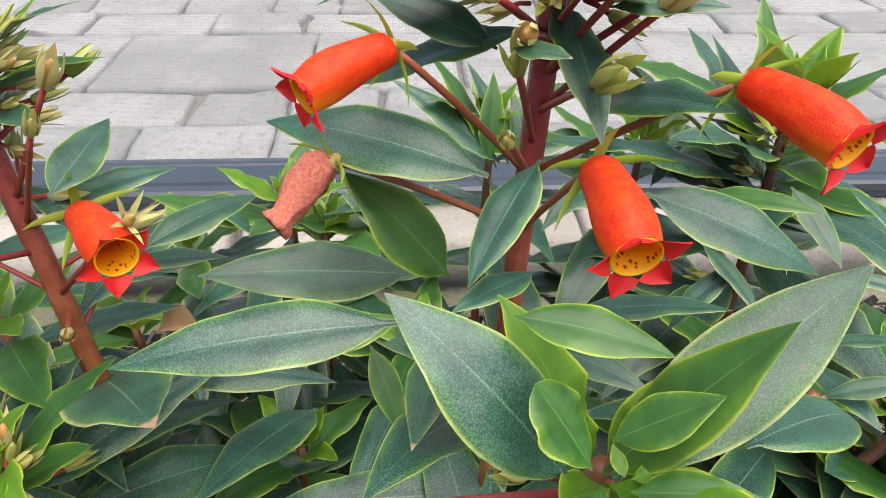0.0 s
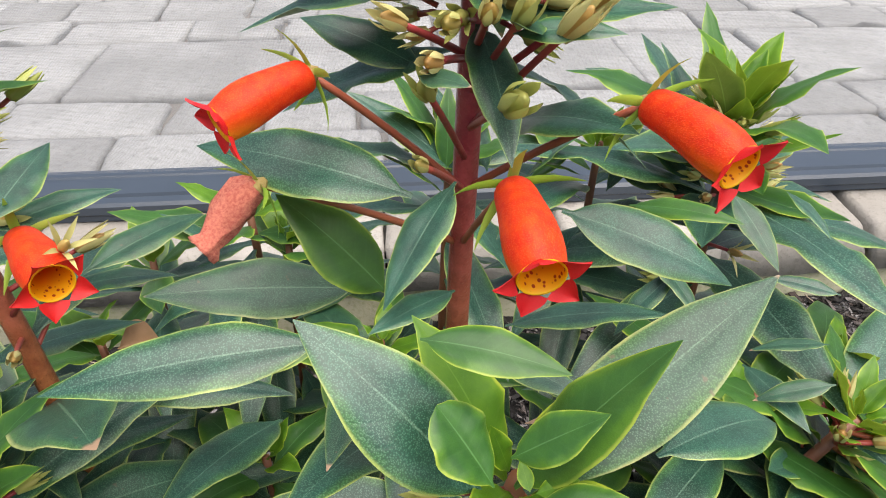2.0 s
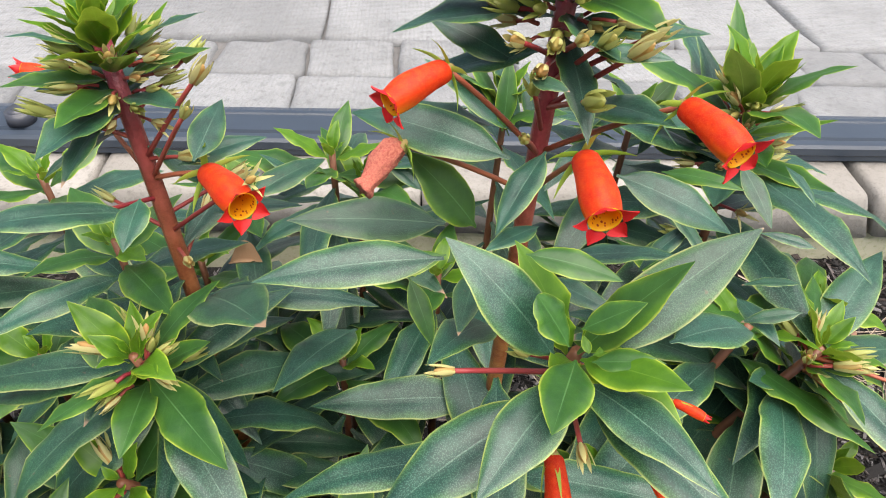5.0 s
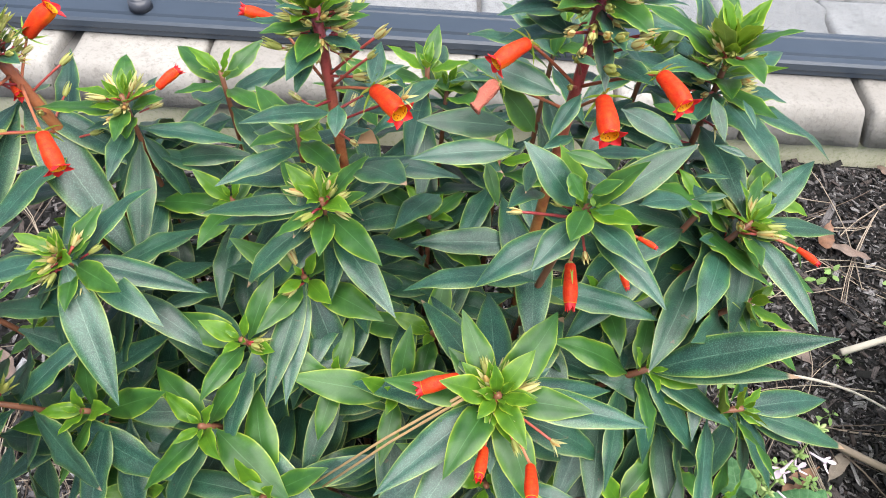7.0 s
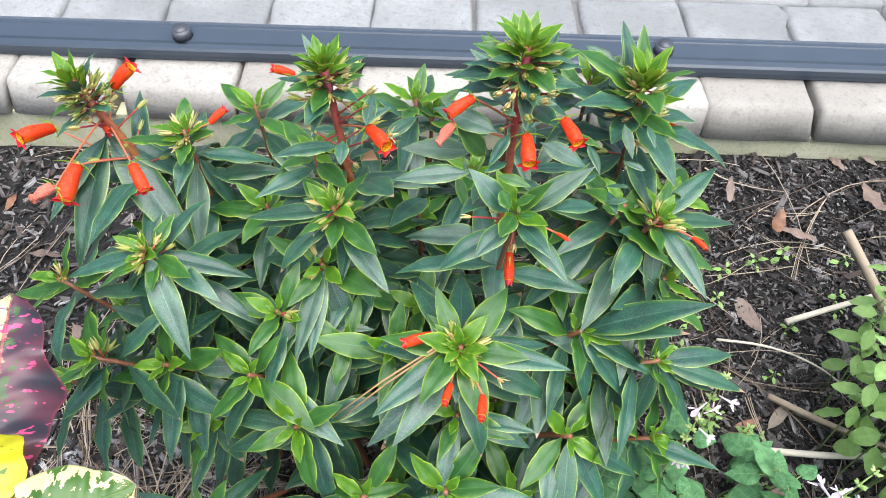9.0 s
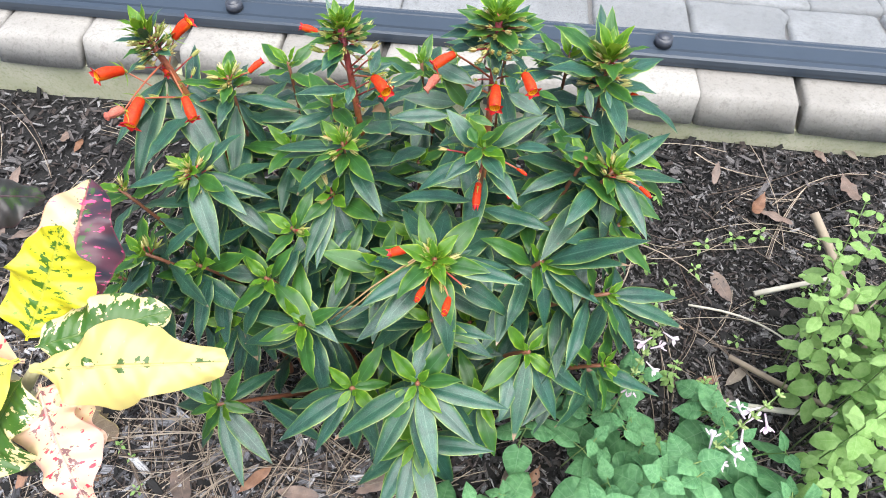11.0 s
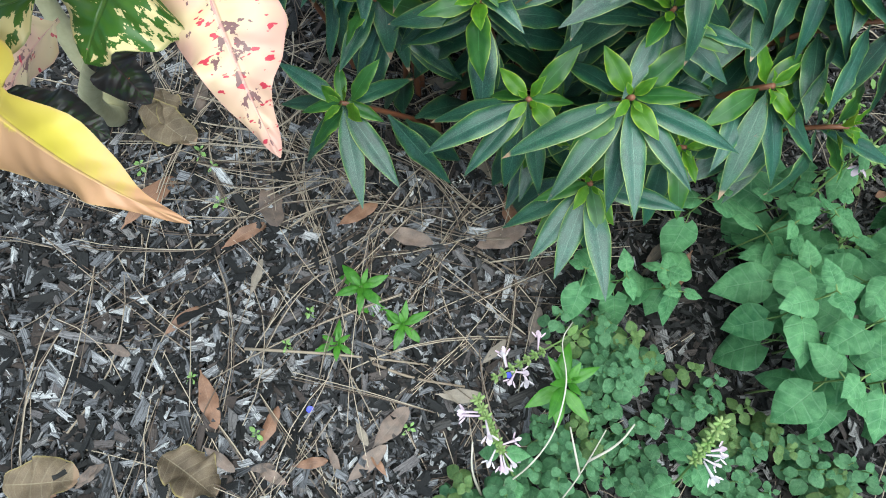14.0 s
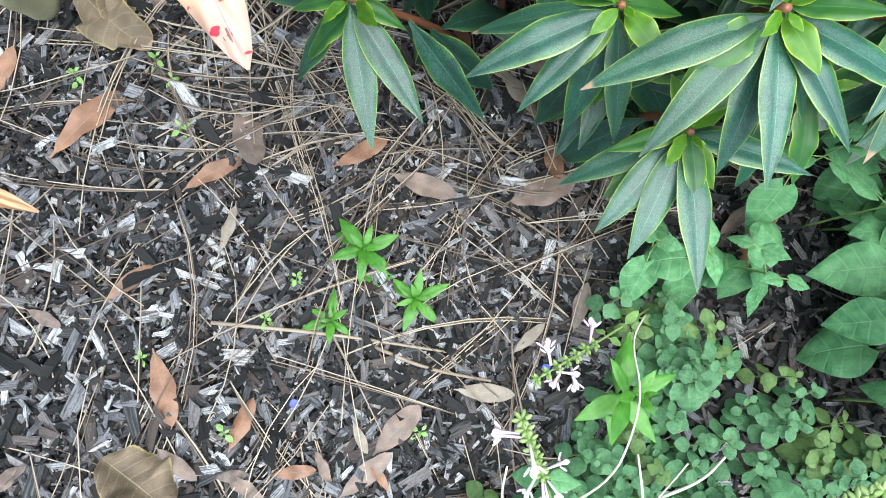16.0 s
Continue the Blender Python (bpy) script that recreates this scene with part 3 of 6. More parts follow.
def shoot(where_base, tip, lean, spin, size=1.0, nodes=11, flowering=False, label="", lower=0.25, seed=0, buds=0, skip=0, keep=99, perk=0.0, whorl=2, sparse=99):
    """One stem of the clump with its leaf pairs, from the ground at where_base to the rosette's heart at tip."""
    r = random.Random(seed)
    origin = Vector(where_base)
    origin.z = ground_z(origin.x, origin.y) - 0.01
    tip = Vector(tip) - origin
    plant = root("flowering_plant", origin, label, "plant", "stems of the flowering clump")
    lean = Vector(lean).normalized()
    pts = bezier((0, 0, 0), tip - lean * tip.length * 0.5, tip, 14)
    length = sum((pts[i + 1] - pts[i]).length for i in range(13))
    v, f = tube_geo(pts, [(0.0070 if flowering else 0.0056) * size * (1.0 - (0.35 if flowering else 0.5) * i / 13) for i in range(14)], 9)
    child("stem", mesh_of("stem", v, f, M_SPIKE if flowering else M_STEM), plant)
    back = 0.0
    ang = spin
    for k in range(nodes):
        s = 1.0 - back / length
        if s < lower:
            break
        p, d = along(pts, s)
        side = d.cross(Vector((math.sin(ang), math.cos(ang), 0.013))).normalized()
        if flowering:
            ln = (0.02, 0.032, 0.042, 0.048, 0.05, 0.05, 0.055, 0.07, 0.09, 0.11, 0.115, 0.12, 0.12)[min(k, 12)]
            el = (1.25, 1.05, 0.85, 0.65, 0.5, 0.4, 0.3, 0.2, 0.1, 0.0, -0.1, -0.25, -0.4)[min(k, 12)]
            gap = (0.004, 0.006, 0.008, 0.011, 0.014, 0.018, 0.022, 0.024, 0.024, 0.024, 0.024, 0.026, 0.026)[min(k, 12)]
        else:
            ln = (0.016, 0.030, 0.048, 0.070, 0.094, 0.114, 0.126, 0.134, 0.138, 0.140, 0.140)[min(k, 10)]
            el = (1.15, 0.90, 0.65, 0.4, 0.18, 0.0, -0.18, -0.35, -0.5, -0.6, -0.7)[min(k, 10)]
            gap = (0.003, 0.005, 0.007, 0.009, 0.012, 0.015, 0.018, 0.02, 0.022, 0.024, 0.026)[min(k, 10)]
        for turn in range(whorl):
            if k < skip or k >= keep or sparse <= k < sparse + 4 or r.random() < (0.06 if k > 3 else 0.0):
                continue
            out = Matrix.Rotation(2 * math.pi * turn / whorl, 3, d) @ side
            e = el + perk + r.uniform(-0.2, 0.2)
            way = (out * math.cos(e) + d * math.sin(e)).normalized()
            age = "young" if k < 3 else "middle" if k < 5 and not flowering else "worn" if r.random() < 0.3 else "mature"
            lm = r.choice(LEAVES[age])
            where = p + out * 0.003
            child("leaf", lm, plant, aim(where, way, ln * size * r.uniform(0.88, 1.1), r.uniform(-0.25, 0.25), up=d if abs(way.dot(d)) < 0.95 else (0, 0, 1)))
            if (flowering and k in (3, 5)) or (not flowering and k in (2, 3) and r.random() < buds):
                for q in range(1 if flowering else 2):
                    o2 = (out * math.cos(0.6) + d * math.sin(0.6) + Vector((r.uniform(-0.5, 0.5), r.uniform(-0.5, 0.5), r.uniform(-0.3, 0.3)))).normalized()
                    child("bud", r.choice(BUDS), plant, aim(p + out * 0.003, o2, r.uniform(0.012, 0.018)))
        ang += math.pi / whorl + r.uniform(-0.15, 0.15)
        back += gap * size
    return plant, origin, pts


GREEN = "leafy stem with dark green pale-edged leaves and bright young tip"
BLOOM = "flowering stem with orange-red tubular flowers and dark green leaves"
BUILT = {}


def grow(key, base, tip, lean, spin, size, nodes, blooms=False, buds=0.0, label=GREEN, skip=0, keep=99, lower=0.12, perk=0.0, whorl=2, sparse=99):
    BUILT[key] = shoot((base[0], base[1], 0), tip, lean, spin, size, nodes, blooms, label, seed=100 + len(BUILT), buds=buds, skip=skip, keep=keep, lower=lower, perk=perk, whorl=whorl, sparse=sparse)


grow('main', (0.085, 0.19), (0.1, 0.248, 0.722), (0.02, -0.05, 1), 0.5, 0.95, 13, True, buds=1, label=BLOOM, keep=4, whorl=3)
grow('second', (-0.088, 0.24), (-0.103, 0.285, 0.668), (-0.10, 0.12, 1), 0.2, 0.95, 13, True, buds=1, label=BLOOM, keep=4, whorl=3)
grow('left', (-0.25, 0.22), (-0.411, 0.324, 0.600), (-0.4, 0.15, 1), 0.9, 1.12, 13, True, buds=1, label=BLOOM, keep=4, whorl=3)
grow('right', (0.245, 0.31), (0.252, 0.35, 0.607), (0.0, 0.1, 1), 0.4, 1.0, 16, buds=1, perk=0.42, whorl=3, label='leafy stem with pink buds and an orange flower below its tip')
grow('back', (-0.3, 0.31), (-0.296, 0.310, 0.540), (0.0, 0, 1), 0.1, 0.8, 14, buds=1, label='red-brown stem with small leafy tip and opening buds')
grow('c', (0.075, 0.17), (0.1, 0.146, 0.608), (0.05, -0.3, 1), 0.75, 1, 16, buds=0, label=BLOOM, keep=3)
grow('d', (0.02, 0.1), (0.05, 0.056, 0.495), (0.05, -0.3, 1), 0.3, 1, 18, buds=1, label=BLOOM, whorl=3)
grow('e', (0.13, 0.15), (0.275, 0.222, 0.515), (0.5, 0.05, 1), 0.2, 1, 15, buds=1, label=BLOOM)
grow('a', (-0.06, 0.2), (-0.098, 0.202, 0.536), (-0.05, -0.2, 1), 0.6, 0.8, 13, buds=1)
grow('b', (-0.08, 0.19), (-0.118, 0.176, 0.459), (-0.1, -0.4, 1), 0.75, 0.95, 15, buds=0.6)
grow('f', (0.1, 0.14), (0.192, 0.118, 0.429), (0.5, -0.2, 1), 0.15, 1, 15)
grow('g', (0.03, 0.04), (0.040, -0.052, 0.350), (0.05, -0.7, 1), 0.7, 1.12, 15, perk=-0.3, sparse=4)
grow('h', (0.14, 0.13), (0.293, 0.105, 0.385), (1.0, -0.1, 0.6), 0.2, 1, 14)
grow('i', (-0.02, 0.04), (-0.059, -0.049, 0.296), (-0.3, -0.7, 1), 0.5, 1.1, 14, perk=-0.3, sparse=4)
grow('j', (0.1, 0.08), (0.189, 0.026, 0.330), (0.5, -0.4, 1), 0.5, 1.1, 14, perk=-0.3, sparse=4)
grow('k', (-0.18, 0.06), (-0.273, -0.073, 0.222), (-0.6, -0.5, 0.7), 0.6, 1.0, 12, perk=-0.3, sparse=4)
grow('l', (0.04, 0.07), (0.05, 0.016, 0.408), (0.0, -0.5, 1), 0.3, 0.8, 12)
grow('m', (-0.24, 0.17), (-0.312, 0.156, 0.503), (-0.4, -0.2, 1), 0.4, 0.8, 14, buds=1)
grow('n', (-0.22, 0.10), (-0.368, 0.058, 0.428), (-0.7, -0.3, 1), 0.7, 0.9, 14, buds=0.5)
grow('o', (-0.15, 0.11), (-0.195, 0.058, 0.397), (-0.2, -0.4, 1), 0.9, 0.95, 14)
grow('p', (-0.2, 0.36), (-0.235, 0.396, 0.505), (0, 0, 1), 0.7, 0.9, 13)
grow('q', (-0.02, 0.38), (-0.020, 0.405, 0.522), (0, 0, 1), 0.2, 0.9, 13)
grow('r', (-0.22, 0.12), (-0.297, 0.065, 0.4), (-0.3, -0.4, 1), 0.2, 0.9, 14)
grow('s', (-0.13, 0.15), (-0.167, 0.123, 0.435), (-0.2, -0.3, 1), 0.5, 0.9, 14, buds=0.5)
grow('t', (-0.07, 0.13), (-0.088, 0.112, 0.392), (-0.05, -0.4, 1), 0.1, 0.85, 14)
grow('u', (-0.09, 0.07), (-0.140, 0.012, 0.357), (-0.2, -0.6, 1), 0.9, 0.95, 14)
grow('v', (-0.29, 0.16), (-0.428, 0.145, 0.455), (-0.6, 0, 1), 0.4, 0.85, 14, buds=0.5)
grow('w', (-0.12, 0.27), (-0.131, 0.28, 0.543), (0, 0, 1), 0.6, 0.75, 12)
grow('x', (0.02, 0.18), (0.0, 0.16, 0.4), (-0.1, -0.3, 1), 0.3, 0.9, 13)
grow('y', (0.14, 0.2), (0.17, 0.2, 0.42), (0.2, 0, 1), 0.3, 0.9, 13)
grow('z', (-0.01, 0.27), (-0.01, 0.29, 0.42), (0, 0.1, 1), 0.8, 0.9, 13)

grow('aa', (-0.30, 0.24), (-0.36, 0.26, 0.40), (-0.4, 0.1, 1), 0.3, 0.95, 13)
grow('ab', (-0.33, 0.20), (-0.43, 0.20, 0.30), (-0.6, 0.0, 0.8), 0.8, 0.9, 12)
grow('ac', (-0.20, 0.27), (-0.21, 0.28, 0.44), (0, 0, 1), 0.5, 0.95, 13)
grow('ad', (-0.24, 0.08), (-0.27, 0.03, 0.30), (-0.3, -0.5, 1), 0.1, 0.9, 12)
grow('ae', (0.16, 0.24), (0.20, 0.27, 0.45), (0.2, 0.1, 1), 0.7, 0.95, 13)
grow('af', (0.06, 0.30), (0.06, 0.34, 0.46), (0, 0.1, 1), 0.2, 0.95, 13)
grow('ag', (-0.11, 0.34), (-0.13, 0.38, 0.44), (-0.1, 0.2, 1), 0.6, 0.95, 13)
grow('ah', (0.17, 0.12), (0.24, 0.09, 0.29), (0.6, -0.3, 0.8), 0.4, 0.95, 11)
grow('ai', (-0.01, 0.10), (-0.029, 0.089, 0.415), (0, -0.4, 1), 0.4, 0.95, 12)
grow('aj', (0.12, 0.05), (0.13, -0.03, 0.26), (0.4, -0.5, 1), 0.9, 0.9, 10, perk=-0.22)
grow('al', (-0.30, 0.30), (-0.33, 0.33, 0.34), (-0.2, 0.2, 1), 0.2, 0.95, 12)
grow('am', (0.03, 0.0), (0.038, -0.095, 0.235), (0.1, -0.7, 0.8), 0.5, 1.15, 12, perk=-0.3, sparse=4)
grow('as', (0.21, 0.24), (0.30, 0.27, 0.50), (0.4, 0.05, 1), 0.3, 1.0, 12)
grow('at', (0.17, 0.20), (0.235, 0.235, 0.52), (0.3, 0.05, 1), 0.9, 0.95, 12, skip=2)
grow('au', (0.107, 0.368), (0.110, 0.418, 0.568), (0.05, 0.1, 1), 0.8, 0.85, 13, perk=0.25)
grow('av', (0.198, 0.359), (0.204, 0.409, 0.557), (0.05, 0.1, 1), 0.9, 0.85, 13, perk=0.25)
grow('aw', (0.002, 0.353), (0.002, 0.403, 0.500), (0.05, 0.1, 1), 0.9, 0.85, 13, perk=0.25)
grow('ax', (-0.090, 0.364), (-0.093, 0.414, 0.483), (0.05, 0.1, 1), 1.2, 0.85, 13, perk=0.25)
grow('ay', (-0.235, 0.169), (-0.336, 0.089, 0.320), (-0.3, -0.3, 1), 0.4, 0.9, 12)
grow('aq', (0.17, 0.18), (0.30, 0.19, 0.44), (0.7, 0.0, 0.8), 0.5, 1.0, 12)
grow('ar', (0.18, 0.08), (0.31, 0.05, 0.27), (0.8, -0.2, 0.7), 0.2, 1.0, 11)
grow('an', (-0.33, 0.12), (-0.45, 0.07, 0.33), (-0.5, -0.2, 0.9), 0.3, 0.9, 11)
grow('ao', (0.04, 0.12), (0.10, 0.08, 0.30), (0.2, -0.4, 1), 0.6, 0.95, 11)
grow('ap', (-0.05, 0.02), (-0.03, -0.02, 0.20), (0, -0.5, 1), 0.2, 0.9, 9)


def bloom(key, kind, base, mouth, drop=0.03, sag=0.04):
    """A flower on a stalk that leaves the stem `drop` metres below the flower's base."""
    plant, origin, pts = BUILT[key]
    b = add_flower(plant, origin, kind, base, mouth)
    fine = [along(pts, i / 60)[0] for i in range(60)]
    foot = min(fine, key=lambda q: abs(q.z - (b.z - drop)))
    pedicel(plant, foot, b, sag, 0.0012, M_PED)


def bud_on(key, at, height, size=0.016, open_by=0.3):
    """A closed bud on a red stalk."""
    plant, origin, pts = BUILT[key]
    at = Vector(at) - origin
    fine = [along(pts, i / 60)[0] for i in range(60)]
    foot = min(fine, key=lambda q: abs(q.z + origin.z - height))
    pedicel(plant, foot, at, 0.02, 0.0011)
    way = (at - foot).normalized()
    child("bud", LONE_BUDS[0 if open_by < 0.25 else 1 if open_by < 0.6 else 2], plant, aim(at, way, size))


def blunt(v):
    """Half width of a short leaf that is broadest past its middle."""
    return max(0.0, math.sin(math.pi * v ** 1.25)) ** 0.62


def leaf_to(key, age, width, droop, roll, base, tip, shape=lance):
    """One leaf of a stem from its stalk to its tip."""
    plant, origin, pts = BUILT[key]
    place_leaf(plant, origin, LEAF_SKINS[age], width, droop, roll, base, tip, len(plant.children), shape)


bloom('main', 'open', (0.104, 0.2, 0.6575), (0.1058, 0.1665, 0.6525), 0.054)
bloom('main', 'open', (0.1355, 0.198, 0.681), (0.1475, 0.1705, 0.6775), 0.054)
bloom('main', 'open', (0.052, 0.224, 0.6804), (0.0292, 0.2074, 0.6737), 0.054)
bloom('main', 'dead', (0.035, 0.217, 0.651), (0.017, 0.204, 0.639), 0.054)
bloom('second', 'open', (-0.056, 0.247, 0.615), (-0.033, 0.218, 0.6165), 0.03)
bloom('second', 'half', (-0.148, 0.327, 0.616), (-0.171, 0.325, 0.625), 0.03)
bloom('left', 'open', (-0.382, 0.347, 0.571), (-0.355, 0.36, 0.594), 0.035)
bloom('left', 'open', (-0.491, 0.346, 0.5), (-0.514, 0.31, 0.515), 0.035)
bloom('left', 'open', (-0.411, 0.256, 0.53), (-0.415, 0.211, 0.517), 0.035)
bloom('left', 'open', (-0.316, 0.221, 0.574), (-0.299, 0.196, 0.559), 0.035)
bloom('left', 'half', (-0.402, 0.332, 0.544), (-0.389, 0.308, 0.534), 0.035)
bloom('left', 'dead', (-0.375, 0.172, 0.587), (-0.386, 0.149, 0.598), 0.035)
bloom('c', 'tube', (0.095, 0.129, 0.565), (0.095, 0.101, 0.553), -0.025)
bloom('c', 'bud', (0.129, 0.123, 0.57), (0.134, 0.111, 0.564), -0.025)
bloom('c', 'bud', (0.14, 0.139, 0.586), (0.151, 0.132, 0.585), -0.025)
bloom('d', 'half', (0.021, 0.067, 0.498), (-0.008, 0.059, 0.493), -0.01)
bloom('d', 'tube', (0.074, 0.011, 0.479), (0.072, -0.016, 0.488), -0.01)
bloom('d', 'bud', (0.041, 0.022, 0.479), (0.036, -0.002, 0.488), -0.01)
bloom('e', 'bud', (0.307, 0.196, 0.513), (0.32, 0.182, 0.512), 0.0)
bloom('e', 'bud', (0.288, 0.188, 0.496), (0.297, 0.173, 0.49), 0.0)
bloom('right', 'tube', (0.294, 0.347, 0.543), (0.312, 0.338, 0.539), 0.0)
bloom('back', 'half', (-0.269, 0.326, 0.537), (-0.252, 0.342, 0.546), 0.01)
bud_on('main', (0.114, 0.204, 0.696), 0.655, 0.0165, 0.1)
bud_on('main', (0.104, 0.208, 0.698), 0.665, 0.015, 0.1)
bud_on('main', (0.083, 0.208, 0.68), 0.643, 0.0135, 0.5)
bud_on('main', (0.085, 0.208, 0.689), 0.672, 0.0135, 0.2)
bud_on('main', (0.081, 0.201, 0.664), 0.628, 0.0105, 0.1)
bud_on('main', (0.102, 0.203, 0.679), 0.65, 0.0195, 0.15)
bud_on('main', (0.077, 0.214, 0.696), 0.668, 0.0135, 0.2)
bud_on('main', (0.097, 0.211, 0.698), 0.675, 0.0135, 0.2)
bud_on('main', (0.089, 0.212, 0.697), 0.68, 0.0135, 0.2)
bud_on('main', (0.12, 0.213, 0.698), 0.66, 0.015, 0.2)
bud_on('second', (-0.053, 0.249, 0.66), 0.6, 0.0165, 0.2)
bud_on('second', (-0.058, 0.241, 0.648), 0.59, 0.012, 0.2)
bud_on('second', (-0.033, 0.229, 0.623), 0.56, 0.0105, 1.2)
bud_on('c', (0.08, 0.14, 0.615), 0.6, 0.0105, 0.15)
bud_on('c', (0.054, 0.138, 0.608), 0.59, 0.0105, 0.25)
bud_on('c', (0.096, 0.113, 0.6), 0.59, 0.0105, 0.3)
bud_on('d', (0.088, 0.027, 0.488), 0.48, 0.0105, 0.7)
bud_on('d', (0.061, 0.027, 0.484), 0.48, 0.012, 0.4)

def crown(key, leaves, buds, deep, reach, seed):
    """The dense head of a stem: overlapping small leaves with pale pointed buds between them."""
    plant, origin, pts = BUILT[key]
    r = random.Random(seed)
    tip, d = pts[-1], (pts[-1] - pts[-3]).normalized()
    side = d.orthogonal().normalized()
    for k in range(leaves):
        s = k / (leaves - 1)
        out = Matrix.Rotation(2.4 * k + r.uniform(-0.3, 0.3), 3, d) @ side
        e = 1.2 - 1.2 * s ** 0.7 + r.uniform(-0.12, 0.12)
        way = out * math.cos(e) + d * math.sin(e)
        age = "young" if s < 0.55 else "middle" if s < 0.85 else "mature"
        child("leaf", r.choice(TUFT[age]), plant, aim(tip - d * deep * s + out * 0.003, way, reach * (0.42 + 0.58 * s) * r.uniform(0.85, 1.15), r.uniform(-0.2, 0.2), up=d if e < 1.1 else (0, 0, 1)))
    for k in range(buds):
        s = 0.35 + 0.85 * k / buds
        out = Matrix.Rotation(2.4 * k + 1.1, 3, d) @ side
        e = 0.85 - 0.75 * s + r.uniform(-0.2, 0.2)
        child("bud", r.choice(BUDS), plant, aim(tip - d * deep * s + out * reach * 0.18, out * math.cos(e) + d * math.sin(e), r.uniform(0.010, 0.0145)))


def spray(key, count, top, step_down, reach, seed):
    """Buds on curved red stalks round the upper stem."""
    plant, origin, pts = BUILT[key]
    r = random.Random(seed)
    fine = [along(pts, i / 60)[0] for i in range(60)]
    for k in range(count):
        h = pts[-1].z - top - step_down * k
        foot = min(fine, key=lambda q: abs(q.z - h))
        a = 2.4 * k + seed
        at = foot + Vector((math.cos(a) * reach, math.sin(a) * reach, reach * r.uniform(0.35, 0.8))) * r.uniform(0.75, 1.15)
        bud_on(key, at + origin, h + origin.z, r.uniform(0.012, 0.017), r.uniform(0.0, 0.7))


def lower_leaves(key, low, high, count, size, seed):
    """Mature leaves in pairs down a stem, between two heights."""
    plant, origin, pts = BUILT[key]
    r = random.Random(seed)
    fine = [along(pts, i / 80) for i in range(80)]
    for k in range(count):
        h = low + (high - low) * k / max(1, count - 1) - origin.z
        p, d = min(fine, key=lambda q: abs(q[0].z - h))
        a = 1.57 * (k // 2) + math.pi * (k % 2) + r.uniform(-0.35, 0.35)
        out = Vector((math.cos(a), math.sin(a), 0))
        e = 0.15 - 0.5 * (1 - k / count) + r.uniform(-0.15, 0.15)
        child("leaf", r.choice(LEAVES[r.choice(("mature", "mature", "worn"))]), plant, aim(p + out * 0.004, out * math.cos(e) + d * math.sin(e), size * r.uniform(0.85, 1.12), r.uniform(-0.25, 0.25)))


lower_leaves('main', 0.28, 0.46, 12, 0.125, 21)
lower_leaves('main', 0.672, 0.698, 6, 0.062, 31)
lower_leaves('second', 0.612, 0.640, 5, 0.050, 32)
lower_leaves('second', 0.28, 0.545, 16, 0.105, 22)
lower_leaves('left', 0.26, 0.485, 24, 0.122, 23)
lower_leaves('c', 0.30, 0.47, 10, 0.125, 24)
lower_leaves('back', 0.28, 0.47, 10, 0.11, 25)
lower_leaves('right', 0.28, 0.48, 10, 0.115, 26)
lower_leaves('a', 0.24, 0.43, 8, 0.115, 27)
lower_leaves('x', 0.20, 0.38, 8, 0.115, 28)
lower_leaves('j', 0.20, 0.305, 8, 0.115, 33)
lower_leaves('h', 0.22, 0.355, 8, 0.115, 34)
lower_leaves('f', 0.25, 0.395, 8, 0.115, 35)
lower_leaves('ar', 0.14, 0.245, 6, 0.105, 36)
lower_leaves('ah', 0.15, 0.265, 6, 0.110, 37)
lower_leaves('l', 0.25, 0.385, 6, 0.100, 38)
lower_leaves('aq', 0.25, 0.41, 8, 0.110, 39)
crown('main', 24, 30, 0.032, 0.062, 1)
crown('second', 26, 34, 0.036, 0.050, 2)
crown('left', 26, 32, 0.038, 0.048, 3)
crown('right', 20, 16, 0.056, 0.072, 4)
crown('e', 10, 6, 0.030, 0.050, 5)
crown('back', 10, 4, 0.030, 0.046, 6)
crown('d', 14, 9, 0.032, 0.052, 7)
crown('a', 10, 4, 0.028, 0.050, 8)
crown('m', 10, 5, 0.028, 0.044, 9)
spray('second', 9, 0.045, 0.011, 0.034, 1)
spray('left', 9, 0.045, 0.011, 0.036, 2)
spray('right', 6, 0.05, 0.012, 0.026, 4)

leaf_to('c', 'mature', 0.38, 0.5, -0.4, (0.09, 0.14, 0.612), (0.05, 0.161, 0.651))
leaf_to('c', 'worn', 0.28, 0.3, 0.3, (0.1, 0.14, 0.612), (0.169, 0.175, 0.644))
leaf_to('c', 'middle', 0.34, 0.15, 0.15, (0.097, 0.139, 0.616), (0.126, 0.14, 0.66))
leaf_to('c', 'middle', 0.44, 0.1, 0.35, (0.094, 0.134, 0.635), (0.111, 0.131, 0.651))
leaf_to('c', 'middle', 0.85, 0.1, 0.2, (0.0905, 0.1315, 0.629), (0.0795, 0.1425, 0.6425), blunt)
leaf_to('c', 'young', 0.5, 0.1, 0.0, (0.099, 0.134, 0.622), (0.098, 0.141, 0.624))
leaf_to('c', 'young', 0.45, 0.1, 0.3, (0.1, 0.133, 0.623), (0.109, 0.133, 0.627))
leaf_to('c', 'middle', 0.4, 0.2, 0.3, (0.099, 0.13, 0.623), (0.12, 0.123, 0.631))
leaf_to('c', 'mature', 0.3, 0.5, 0, (0.074, 0.184, 0.579), (0.044, 0.137, 0.612))
leaf_to('c', 'mature', 0.4, 0.4, 0, (0.092, 0.13, 0.612), (0.058, 0.09, 0.607))
leaf_to('c', 'mature', 0.36, 0.4, 0, (0.098, 0.13, 0.612), (0.126, 0.083, 0.622))
leaf_to('c', 'middle', 0.48, 0.1, 0, (0.095, 0.134, 0.619), (0.08, 0.101, 0.626))
